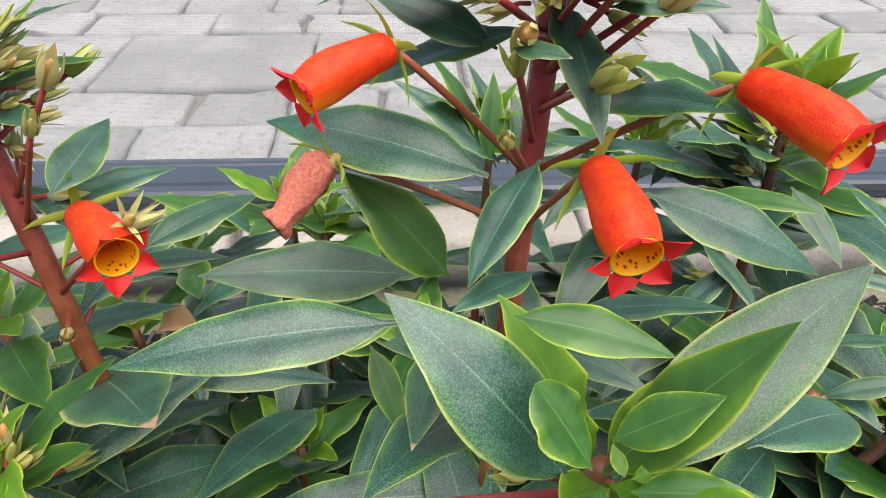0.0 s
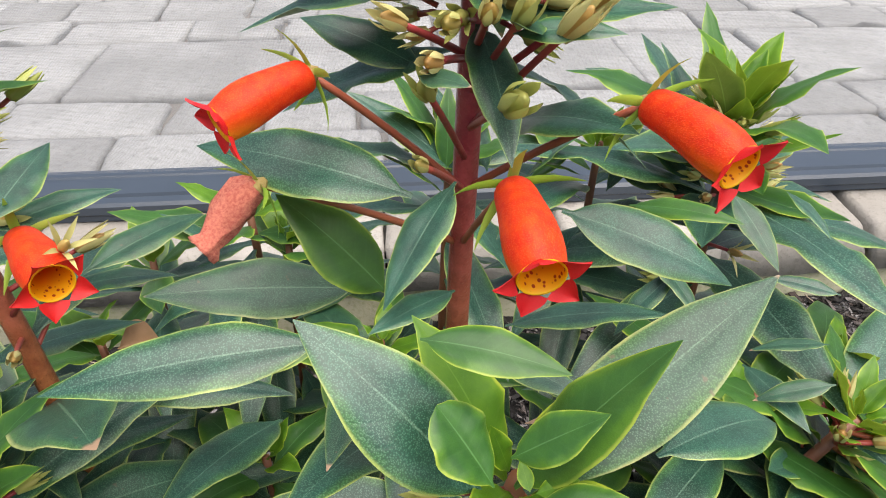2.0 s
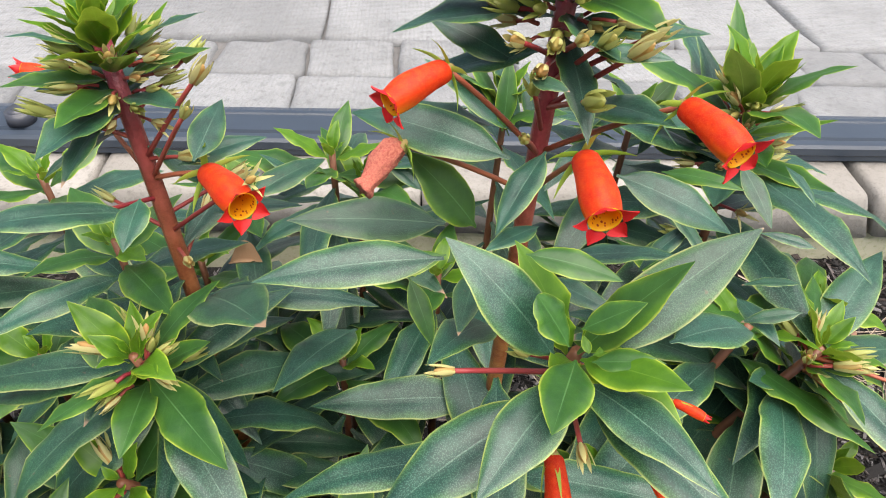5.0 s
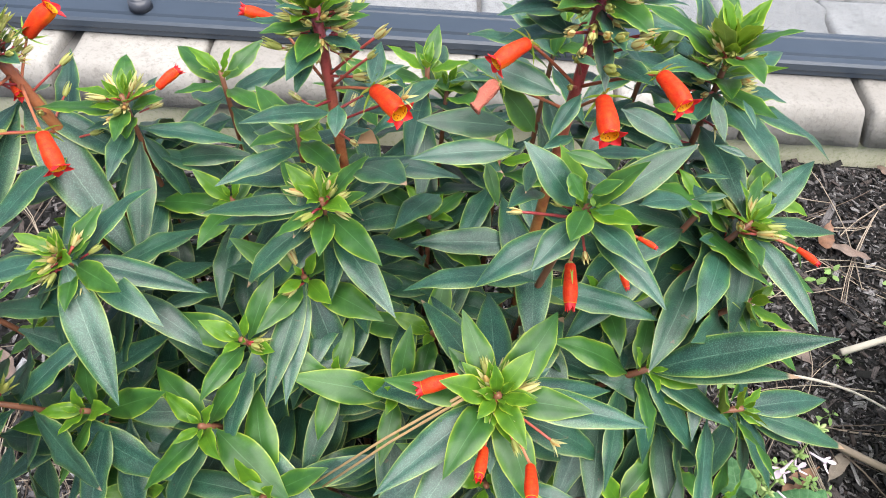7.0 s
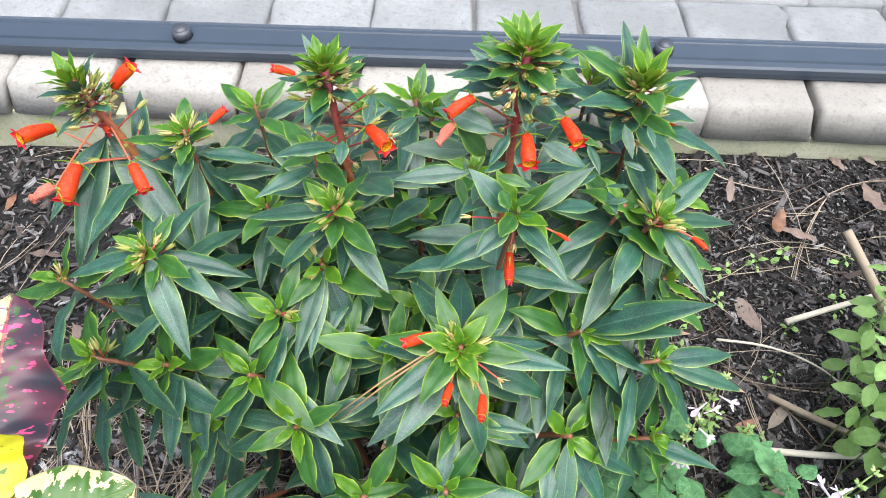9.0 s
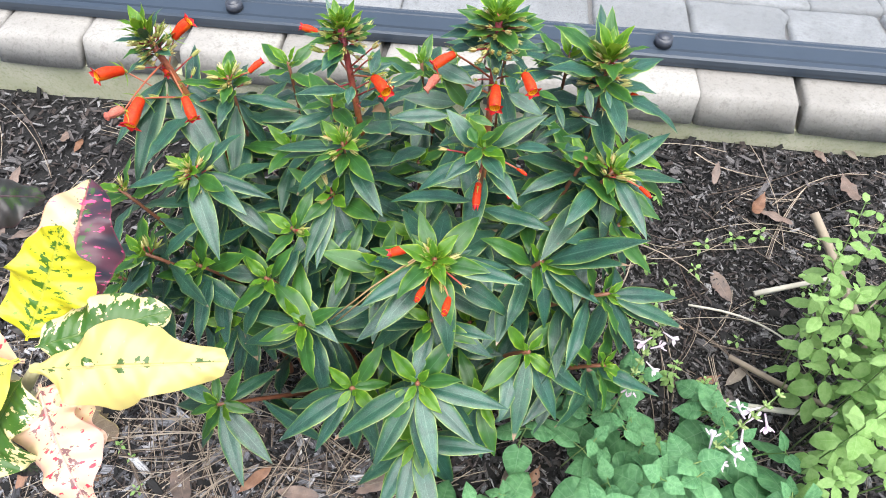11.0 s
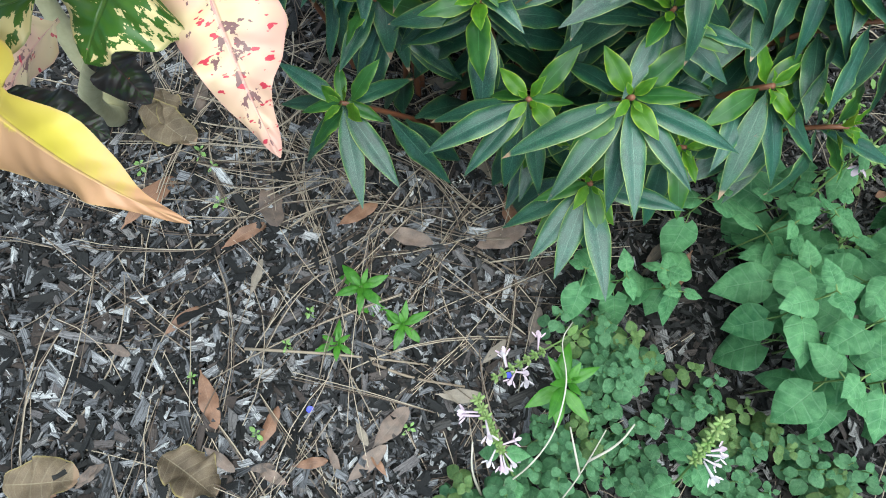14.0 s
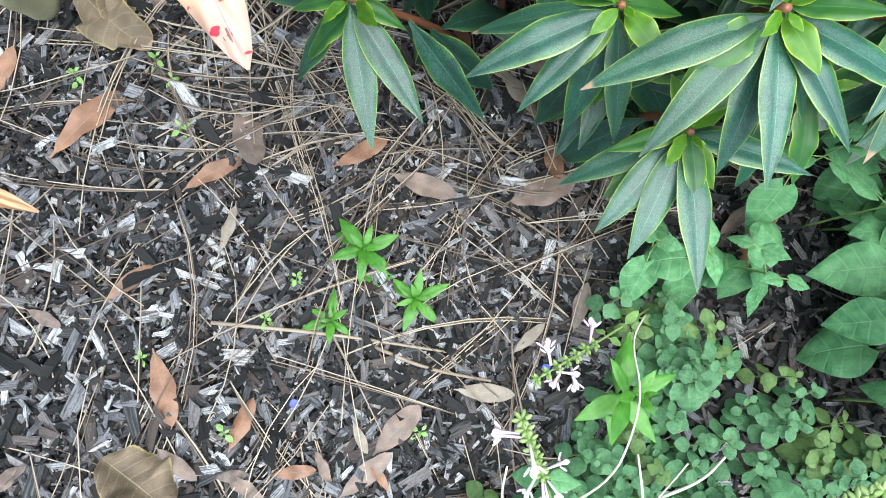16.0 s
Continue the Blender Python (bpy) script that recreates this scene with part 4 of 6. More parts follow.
leaf_to('c', 'young', 0.42, 0.2, 0.2, (0.097, 0.135, 0.618), (0.123, 0.11, 0.635))
leaf_to('c', 'mature', 0.34, 0.5, 0, (0.088, 0.13, 0.6), (0.025, 0.096, 0.577))
leaf_to('c', 'mature', 0.3, 0.5, 0, (0.102, 0.13, 0.6), (0.145, 0.074, 0.595))
leaf_to('c', 'mature', 0.34, 0.5, 0, (0.134, 0.147, 0.612), (0.182, 0.168, 0.592))
leaf_to('main', 'worn', 0.3, 0.3, 0, (0.065, 0.183, 0.614), (0.055, 0.144, 0.62))
leaf_to('main', 'mature', 0.27, 0.3, -0.3, (0.052, 0.189, 0.615), (-0.024, 0.178, 0.612))
leaf_to('main', 'middle', 0.3, 0.2, -0.3, (0.053, 0.191, 0.615), (0.019, 0.179, 0.613))
leaf_to('main', 'worn', 0.32, 0.25, -0.4, (0.057, 0.257, 0.576), (-0.023, 0.247, 0.586))
leaf_to('main', 'middle', 0.46, 0.3, -0.5, (0.069, 0.225, 0.601), (0.036, 0.231, 0.639))
leaf_to('main', 'mature', 0.36, 0.2, 0.2, (0.089, 0.2, 0.66), (0.069, 0.173, 0.641))
leaf_to('main', 'mature', 0.32, 0.35, -0.4, (0.078, 0.211, 0.649), (0.013, 0.24, 0.652))
leaf_to('main', 'mature', 0.36, 0.3, -0.4, (0.084, 0.251, 0.67), (0.045, 0.273, 0.68))
leaf_to('main', 'mature', 0.32, 0.3, 0.4, (0.113, 0.244, 0.655), (0.132, 0.192, 0.676))
leaf_to('main', 'mature', 0.36, 0.35, 0.4, (0.118, 0.199, 0.65), (0.164, 0.184, 0.633))
leaf_to('main', 'middle', 0.26, 0.3, 0.3, (0.154, 0.237, 0.625), (0.181, 0.212, 0.633))
leaf_to('main', 'middle', 0.34, 0.4, 0.3, (0.077, 0.156, 0.648), (0.108, 0.145, 0.646))
leaf_to('main', 'mature', 0.34, 0.2, 0, (0.088, 0.187, 0.634), (0.065, 0.17, 0.636))
leaf_to('x', 'mature', 0.3, 0.3, 0, (0.0, 0.304, 0.436), (-0.04, 0.218, 0.481))
leaf_to('x', 'middle', 0.32, 0.2, 0, (0.038, 0.257, 0.536), (0.052, 0.231, 0.505))
leaf_to('main', 'mature', 0.34, 0.3, 0.4, (0.103, 0.209, 0.695), (0.127, 0.198, 0.698))
leaf_to('main', 'worn', 0.42, 0.2, 0.3, (0.08, 0.202, 0.688), (0.091, 0.19, 0.69))
leaf_to('e', 'worn', 0.3, 0.3, 0.2, (0.219, 0.2, 0.589), (0.194, 0.204, 0.584))
leaf_to('e', 'mature', 0.3, 0.3, -0.2, (0.239, 0.225, 0.588), (0.216, 0.238, 0.587))
leaf_to('e', 'mature', 0.3, 0.3, 0.2, (0.203, 0.215, 0.564), (0.208, 0.179, 0.569))
leaf_to('e', 'worn', 0.3, 0.3, -0.2, (0.219, 0.19, 0.58), (0.195, 0.194, 0.569))
leaf_to('main', 'mature', 0.3, 0.3, 0.2, (0.106, 0.23, 0.563), (0.141, 0.202, 0.563))
leaf_to('main', 'mature', 0.3, 0.3, -0.2, (0.118, 0.254, 0.553), (0.183, 0.237, 0.57))
leaf_to('main', 'worn', 0.3, 0.3, 0.2, (0.222, 0.286, 0.596), (0.23, 0.249, 0.58))
leaf_to('main', 'mature', 0.3, 0.3, -0.2, (0.247, 0.285, 0.596), (0.253, 0.256, 0.59))
leaf_to('main', 'mature', 0.3, 0.3, 0.2, (0.196, 0.266, 0.569), (0.165, 0.248, 0.549))
leaf_to('main', 'worn', 0.3, 0.3, -0.2, (0.185, 0.277, 0.573), (0.197, 0.24, 0.563))
leaf_to('main', 'mature', 0.3, 0.3, 0.2, (0.195, 0.242, 0.562), (0.167, 0.223, 0.557))
leaf_to('au', 'middle', 0.3, 0.25, 0.3, (0.112, 0.402, 0.539), (0.068, 0.437, 0.604))
leaf_to('au', 'mature', 0.3, 0.25, -0.3, (0.113, 0.397, 0.546), (0.048, 0.412, 0.594))
leaf_to('au', 'mature', 0.3, 0.25, 0.1, (0.119, 0.403, 0.542), (0.094, 0.432, 0.596))
leaf_to('au', 'middle', 0.3, 0.25, 0.3, (0.105, 0.394, 0.548), (0.108, 0.417, 0.596))
leaf_to('au', 'mature', 0.3, 0.25, -0.3, (0.133, 0.408, 0.539), (0.122, 0.43, 0.58))
leaf_to('au', 'mature', 0.3, 0.25, 0.1, (0.151, 0.377, 0.553), (0.18, 0.363, 0.59))
leaf_to('au', 'middle', 0.3, 0.25, 0.3, (0.156, 0.392, 0.54), (0.184, 0.384, 0.567))
leaf_to('au', 'mature', 0.3, 0.25, -0.3, (0.227, 0.392, 0.595), (0.188, 0.413, 0.604))
leaf_to('au', 'mature', 0.3, 0.25, 0.1, (0.201, 0.376, 0.541), (0.218, 0.383, 0.567))
leaf_to('au', 'middle', 0.3, 0.25, 0.3, (0.182, 0.369, 0.557), (0.145, 0.373, 0.567))
leaf_to('au', 'mature', 0.3, 0.25, -0.3, (0.25, 0.356, 0.553), (0.215, 0.378, 0.575))
leaf_to('au', 'mature', 0.3, 0.25, 0.1, (0.259, 0.359, 0.55), (0.23, 0.409, 0.62))
leaf_to('au', 'middle', 0.3, 0.25, 0.3, (0.105, 0.398, 0.529), (0.063, 0.4, 0.56))
leaf_to('au', 'mature', 0.3, 0.25, -0.3, (0.048, 0.383, 0.502), (0.014, 0.397, 0.527))
leaf_to('au', 'mature', 0.3, 0.25, 0.1, (-0.038, 0.392, 0.498), (-0.073, 0.398, 0.524))
leaf_to('second', 'mature', 0.32, 0.3, 0.2, (-0.074, 0.259, 0.61), (-0.035, 0.284, 0.611))
leaf_to('second', 'worn', 0.3, 0.3, 0.2, (-0.041, 0.248, 0.598), (-0.007, 0.29, 0.594))
leaf_to('second', 'worn', 0.5, 0.3, 0.0, (-0.072, 0.244, 0.534), (-0.027, 0.192, 0.569))
leaf_to('second', 'mature', 0.3, 0.3, 0.0, (-0.067, 0.27, 0.572), (-0.02, 0.275, 0.573))
leaf_to('second', 'mature', 0.32, 0.1, 0.4, (-0.056, 0.234, 0.63), (-0.053, 0.281, 0.634))
leaf_to('second', 'mature', 0.3, 0.3, 0, (-0.086, 0.23, 0.604), (-0.147, 0.195, 0.62))
leaf_to('second', 'mature', 0.45, 0.2, 0, (-0.081, 0.228, 0.614), (-0.079, 0.196, 0.611))
leaf_to('am', 'worn', 0.22, 0.25, 0, (0.038, -0.091, 0.223), (-0.044, -0.146, 0.158))
leaf_to('am', 'mature', 0.245, 0.25, 0, (0.038, -0.091, 0.223), (0.03, -0.2, 0.179))
leaf_to('am', 'mature', 0.22, 0.25, 0, (0.038, -0.091, 0.223), (0.091, -0.214, 0.194))
leaf_to('am', 'mature', 0.245, 0.25, 0, (0.038, -0.091, 0.223), (0.156, -0.087, 0.219))
leaf_to('am', 'worn', 0.22, 0.25, 0, (0.038, -0.091, 0.223), (0.124, -0.049, 0.166))
leaf_to('am', 'mature', 0.245, 0.25, 0, (0.038, -0.091, 0.223), (-0.004, -0.186, 0.177))
leaf_to('am', 'middle', 0.28, 0.25, 0, (0.038, -0.091, 0.231), (-0.019, -0.122, 0.206))
leaf_to('am', 'middle', 0.31, 0.25, 0, (0.038, -0.091, 0.231), (0.067, -0.149, 0.211))
leaf_to('g', 'worn', 0.22, 0.25, 0, (0.040, -0.048, 0.338), (-0.069, -0.122, 0.284))
leaf_to('g', 'mature', 0.245, 0.25, 0, (0.040, -0.048, 0.338), (0.122, -0.063, 0.248))
leaf_to('g', 'mature', 0.22, 0.25, 0, (0.040, -0.048, 0.338), (0.080, -0.155, 0.292))
leaf_to('g', 'mature', 0.245, 0.25, 0, (0.040, -0.048, 0.338), (0.168, -0.058, 0.315))
leaf_to('g', 'worn', 0.22, 0.25, 0, (0.040, -0.048, 0.338), (-0.010, -0.152, 0.272))
leaf_to('g', 'mature', 0.245, 0.25, 0, (0.040, -0.048, 0.338), (0.129, -0.111, 0.304))
leaf_to('g', 'mature', 0.22, 0.25, 0, (0.040, -0.048, 0.338), (-0.037, 0.032, 0.271))
leaf_to('g', 'mature', 0.245, 0.25, 0, (0.040, -0.048, 0.338), (0.058, -0.136, 0.255))
leaf_to('g', 'middle', 0.3, 0.25, 0, (0.040, -0.048, 0.346), (0.005, -0.012, 0.297))
leaf_to('g', 'middle', 0.33, 0.25, 0, (0.040, -0.048, 0.346), (0.102, -0.049, 0.373))
leaf_to('g', 'middle', 0.3, 0.25, 0, (0.040, -0.048, 0.346), (0.082, -0.071, 0.308))
leaf_to('i', 'worn', 0.22, 0.25, 0, (-0.059, -0.045, 0.284), (-0.163, -0.063, 0.217))
leaf_to('i', 'mature', 0.245, 0.25, 0, (-0.059, -0.045, 0.284), (-0.155, -0.123, 0.247))
leaf_to('i', 'mature', 0.22, 0.25, 0, (-0.059, -0.045, 0.284), (-0.105, -0.125, 0.225))
leaf_to('i', 'mature', 0.245, 0.25, 0, (-0.059, -0.045, 0.284), (-0.055, -0.097, 0.17))
leaf_to('i', 'worn', 0.22, 0.25, 0, (-0.059, -0.045, 0.284), (-0.013, -0.107, 0.195))
leaf_to('i', 'mature', 0.245, 0.25, 0, (-0.059, -0.045, 0.284), (-0.122, 0.001, 0.206))
leaf_to('i', 'middle', 0.3, 0.25, 0, (-0.059, -0.045, 0.292), (-0.104, -0.03, 0.255))
leaf_to('i', 'middle', 0.33, 0.25, 0, (-0.059, -0.045, 0.292), (-0.007, -0.027, 0.28))
leaf_to('i', 'middle', 0.3, 0.25, 0, (-0.059, -0.045, 0.292), (-0.05, -0.038, 0.241))
leaf_to('k', 'worn', 0.22, 0.25, 0, (-0.273, -0.069, 0.210), (-0.372, -0.055, 0.144))
leaf_to('k', 'mature', 0.245, 0.25, 0, (-0.273, -0.069, 0.210), (-0.317, -0.112, 0.115))
leaf_to('k', 'mature', 0.22, 0.25, 0, (-0.273, -0.069, 0.210), (-0.217, -0.171, 0.154))
leaf_to('k', 'mature', 0.245, 0.25, 0, (-0.273, -0.069, 0.210), (-0.180, -0.134, 0.164))
leaf_to('k', 'worn', 0.22, 0.25, 0, (-0.273, -0.069, 0.210), (-0.207, 0.017, 0.178))
leaf_to('k', 'mature', 0.245, 0.25, 0, (-0.273, -0.069, 0.210), (-0.372, -0.033, 0.207))
leaf_to('k', 'middle', 0.3, 0.25, 0, (-0.273, -0.069, 0.218), (-0.324, -0.083, 0.190))
leaf_to('k', 'middle', 0.33, 0.25, 0, (-0.273, -0.069, 0.218), (-0.220, -0.069, 0.198))
leaf_to('k', 'middle', 0.3, 0.25, 0, (-0.273, -0.069, 0.218), (-0.294, -0.021, 0.224))
leaf_to('j', 'worn', 0.22, 0.25, 0, (0.189, 0.030, 0.318), (0.181, -0.077, 0.245))
leaf_to('j', 'mature', 0.245, 0.25, 0, (0.189, 0.030, 0.318), (0.243, -0.035, 0.237))
leaf_to('j', 'mature', 0.22, 0.25, 0, (0.189, 0.030, 0.318), (0.226, 0.035, 0.215))
leaf_to('j', 'mature', 0.245, 0.25, 0, (0.189, 0.030, 0.318), (0.287, 0.007, 0.243))
leaf_to('e', 'worn', 0.22, 0.25, 0, (0.275, 0.226, 0.503), (0.379, 0.247, 0.475))
leaf_to('e', 'mature', 0.245, 0.25, 0, (0.275, 0.226, 0.503), (0.322, 0.133, 0.481))
leaf_to('e', 'mature', 0.22, 0.25, 0, (0.275, 0.226, 0.503), (0.293, 0.226, 0.408))
leaf_to('e', 'mature', 0.245, 0.25, 0, (0.275, 0.226, 0.503), (0.354, 0.301, 0.517))
leaf_to('e', 'worn', 0.22, 0.25, 0, (0.275, 0.226, 0.503), (0.271, 0.151, 0.432))
leaf_to('e', 'mature', 0.245, 0.25, 0, (0.275, 0.226, 0.503), (0.251, 0.318, 0.486))
leaf_to('e', 'mature', 0.22, 0.25, 0, (0.275, 0.226, 0.503), (0.35, 0.211, 0.424))
leaf_to('h', 'worn', 0.22, 0.25, 0, (0.293, 0.109, 0.373), (0.411, 0.090, 0.335))
leaf_to('h', 'mature', 0.245, 0.25, 0, (0.293, 0.109, 0.373), (0.403, 0.137, 0.344))
leaf_to('h', 'mature', 0.22, 0.25, 0, (0.293, 0.109, 0.373), (0.348, 0.061, 0.291))
leaf_to('h', 'mature', 0.245, 0.25, 0, (0.293, 0.109, 0.373), (0.335, 0.076, 0.260))
leaf_to('h', 'worn', 0.22, 0.25, 0, (0.293, 0.109, 0.373), (0.277, 0.062, 0.267))
leaf_to('h', 'mature', 0.245, 0.25, 0, (0.293, 0.109, 0.373), (0.382, 0.101, 0.309))
leaf_to('f', 'worn', 0.22, 0.25, 0, (0.192, 0.122, 0.417), (0.299, 0.094, 0.474))
leaf_to('f', 'mature', 0.245, 0.25, 0, (0.192, 0.122, 0.417), (0.258, 0.071, 0.34))
leaf_to('f', 'mature', 0.22, 0.25, 0, (0.192, 0.122, 0.417), (0.209, 0.068, 0.328))
leaf_to('f', 'mature', 0.245, 0.25, 0, (0.192, 0.122, 0.417), (0.319, 0.112, 0.508))
leaf_to('f', 'worn', 0.22, 0.25, 0, (0.192, 0.122, 0.417), (0.271, 0.202, 0.413))
leaf_to('f', 'mature', 0.245, 0.25, 0, (0.192, 0.122, 0.417), (0.283, 0.088, 0.377))
leaf_to('d', 'worn', 0.22, 0.25, 0, (0.05, 0.06, 0.483), (-0.03, 0.058, 0.387))
leaf_to('d', 'mature', 0.245, 0.25, 0, (0.05, 0.06, 0.483), (0.166, 0.045, 0.475))
leaf_to('d', 'mature', 0.22, 0.25, 0, (0.05, 0.06, 0.483), (0.15, 0.087, 0.446))
leaf_to('d', 'mature', 0.245, 0.25, 0, (0.05, 0.06, 0.483), (0.049, 0.179, 0.444))
leaf_to('d', 'worn', 0.22, 0.25, 0, (0.05, 0.06, 0.483), (-0.012, 0.157, 0.461))
leaf_to('d', 'mature', 0.245, 0.25, 0, (0.05, 0.06, 0.483), (-0.037, -0.013, 0.469))
leaf_to('d', 'mature', 0.22, 0.25, 0, (0.05, 0.06, 0.483), (0.076, 0.02, 0.367))
leaf_to('a', 'worn', 0.22, 0.25, 0, (-0.098, 0.206, 0.524), (-0.206, 0.206, 0.503))
leaf_to('a', 'mature', 0.245, 0.25, 0, (-0.098, 0.206, 0.524), (-0.035, 0.276, 0.48))
leaf_to('a', 'mature', 0.22, 0.25, 0, (-0.098, 0.206, 0.524), (-0.056, 0.195, 0.437))
leaf_to('a', 'mature', 0.245, 0.25, 0, (-0.098, 0.206, 0.524), (-0.199, 0.212, 0.48))
leaf_to('b', 'worn', 0.22, 0.25, 0, (-0.118, 0.18, 0.447), (-0.215, 0.225, 0.393))
leaf_to('b', 'mature', 0.245, 0.25, 0, (-0.118, 0.18, 0.447), (-0.05, 0.22, 0.367))
leaf_to('b', 'mature', 0.22, 0.25, 0, (-0.118, 0.18, 0.447), (-0.124, 0.077, 0.406))
leaf_to('b', 'mature', 0.245, 0.25, 0, (-0.118, 0.18, 0.447), (-0.077, 0.118, 0.353))
leaf_to('b', 'worn', 0.22, 0.25, 0, (-0.118, 0.18, 0.447), (-0.14, 0.073, 0.409))
leaf_to('n', 'worn', 0.22, 0.25, 0, (-0.368, 0.062, 0.416), (-0.458, 0.092, 0.372))
leaf_to('n', 'mature', 0.245, 0.25, 0, (-0.368, 0.062, 0.416), (-0.387, 0.098, 0.326))
leaf_to('n', 'mature', 0.22, 0.25, 0, (-0.368, 0.062, 0.416), (-0.438, 0.057, 0.356))
leaf_to('n', 'mature', 0.245, 0.25, 0, (-0.368, 0.062, 0.416), (-0.424, 0.038, 0.330))
leaf_to('n', 'worn', 0.22, 0.25, 0, (-0.368, 0.062, 0.416), (-0.409, 0.131, 0.358))
leaf_to('ay', 'worn', 0.22, 0.25, 0, (-0.336, 0.093, 0.308), (-0.321, 0.158, 0.227))
leaf_to('ay', 'mature', 0.245, 0.25, 0, (-0.336, 0.093, 0.308), (-0.424, 0.083, 0.265))
leaf_to('ay', 'mature', 0.22, 0.25, 0, (-0.336, 0.093, 0.308), (-0.351, 0.079, 0.218))
leaf_to('ay', 'mature', 0.245, 0.25, 0, (-0.336, 0.093, 0.308), (-0.416, 0.032, 0.277))
leaf_to('ay', 'worn', 0.22, 0.25, 0, (-0.336, 0.093, 0.308), (-0.335, 0.052, 0.218))
leaf_to('ay', 'mature', 0.245, 0.25, 0, (-0.336, 0.093, 0.308), (-0.289, 0.111, 0.231))
leaf_to('o', 'worn', 0.22, 0.25, 0, (-0.195, 0.062, 0.385), (-0.261, 0.099, 0.312))
leaf_to('o', 'mature', 0.245, 0.25, 0, (-0.195, 0.062, 0.385), (-0.261, 0.062, 0.311))
leaf_to('o', 'mature', 0.22, 0.25, 0, (-0.195, 0.062, 0.385), (-0.239, 0.051, 0.304))
leaf_to('o', 'mature', 0.245, 0.25, 0, (-0.195, 0.062, 0.385), (-0.190, 0.130, 0.306))
leaf_to('o', 'worn', 0.22, 0.25, 0, (-0.195, 0.062, 0.385), (-0.164, 0.140, 0.332))
leaf_to('o', 'mature', 0.245, 0.25, 0, (-0.195, 0.062, 0.385), (-0.150, 0.042, 0.307))
leaf_to('s', 'worn', 0.22, 0.25, 0, (-0.167, 0.127, 0.423), (-0.236, 0.183, 0.389))
leaf_to('s', 'mature', 0.245, 0.25, 0, (-0.167, 0.127, 0.423), (-0.219, 0.130, 0.350))
leaf_to('s', 'mature', 0.22, 0.25, 0, (-0.167, 0.127, 0.423), (-0.159, 0.182, 0.361))
leaf_to('s', 'mature', 0.245, 0.25, 0, (-0.167, 0.127, 0.423), (-0.146, 0.126, 0.330))
leaf_to('m', 'worn', 0.22, 0.25, 0, (-0.312, 0.160, 0.491), (-0.404, 0.190, 0.439))
leaf_to('m', 'mature', 0.245, 0.25, 0, (-0.312, 0.160, 0.491), (-0.410, 0.139, 0.464))
leaf_to('m', 'mature', 0.22, 0.25, 0, (-0.312, 0.160, 0.491), (-0.200, 0.158, 0.451))
leaf_to('m', 'mature', 0.245, 0.25, 0, (-0.312, 0.160, 0.491), (-0.334, 0.120, 0.391))
leaf_to('m', 'worn', 0.22, 0.25, 0, (-0.312, 0.160, 0.491), (-0.363, 0.132, 0.406))
leaf_to('m', 'mature', 0.245, 0.25, 0, (-0.312, 0.160, 0.491), (-0.256, 0.062, 0.423))
leaf_to('left', 'worn', 0.22, 0.25, 0, (-0.405, 0.322, 0.515), (-0.421, 0.17, 0.432))
leaf_to('left', 'mature', 0.245, 0.25, 0, (-0.405, 0.322, 0.515), (-0.298, 0.221, 0.395))
leaf_to('left', 'mature', 0.22, 0.25, 0, (-0.405, 0.322, 0.515), (-0.289, 0.303, 0.439))
leaf_to('left', 'mature', 0.245, 0.25, 0, (-0.405, 0.322, 0.515), (-0.454, 0.212, 0.474))
leaf_to('left', 'worn', 0.22, 0.25, 0, (-0.405, 0.322, 0.515), (-0.437, 0.413, 0.457))
leaf_to('u', 'worn', 0.22, 0.25, 0, (-0.140, 0.016, 0.345), (-0.250, 0.039, 0.319))
leaf_to('u', 'mature', 0.245, 0.25, 0, (-0.140, 0.016, 0.345), (-0.205, 0.060, 0.270))
leaf_to('u', 'mature', 0.22, 0.25, 0, (-0.140, 0.016, 0.345), (-0.171, 0.102, 0.301))
leaf_to('u', 'mature', 0.245, 0.25, 0, (-0.140, 0.016, 0.345), (-0.141, 0.120, 0.295))
leaf_to('u', 'worn', 0.22, 0.25, 0, (-0.140, 0.016, 0.345), (-0.069, 0.036, 0.266))
leaf_to('u', 'mature', 0.245, 0.25, 0, (-0.140, 0.016, 0.345), (-0.127, 0.017, 0.245))
leaf_to('u', 'mature', 0.22, 0.25, 0, (-0.140, 0.016, 0.345), (-0.211, 0.014, 0.255))
leaf_to('back', 'worn', 0.22, 0.25, 0, (-0.296, 0.314, 0.490), (-0.268, 0.369, 0.399))
leaf_to('back', 'mature', 0.245, 0.25, 0, (-0.296, 0.314, 0.490), (-0.375, 0.336, 0.427))
leaf_to('back', 'mature', 0.22, 0.25, 0, (-0.296, 0.314, 0.490), (-0.259, 0.295, 0.402))
leaf_to('back', 'mature', 0.245, 0.25, 0, (-0.296, 0.314, 0.490), (-0.390, 0.364, 0.463))
leaf_to('back', 'worn', 0.22, 0.25, 0, (-0.296, 0.314, 0.490), (-0.341, 0.281, 0.403))

M_STRAW = plain_material("dry straw stalk", rgb(0.40, 0.26, 0.12), rgb(0.52, 0.36, 0.18), 60, 0.6, 0.1)
plant, origin, pts = BUILT["d"]
for a, z in (((0.029, 0.059, 0.494), (-0.099, 0.026, 0.355)), ((0.029, 0.056, 0.493), (-0.09, 0.025, 0.353))):
    v, f = tube_geo([Vector(a) - origin, (Vector(a) + Vector(z)) / 2 - origin + Vector((0, 0, 0.006)), Vector(z) - origin], [0.0013, 0.0012, 0.001], 6)
    child("dry_stalk", mesh_of("dry_stalk", v, f, M_STRAW), plant, None, "dry straw-coloured old flower stalk")
plant, origin, pts = BUILT["ag"]
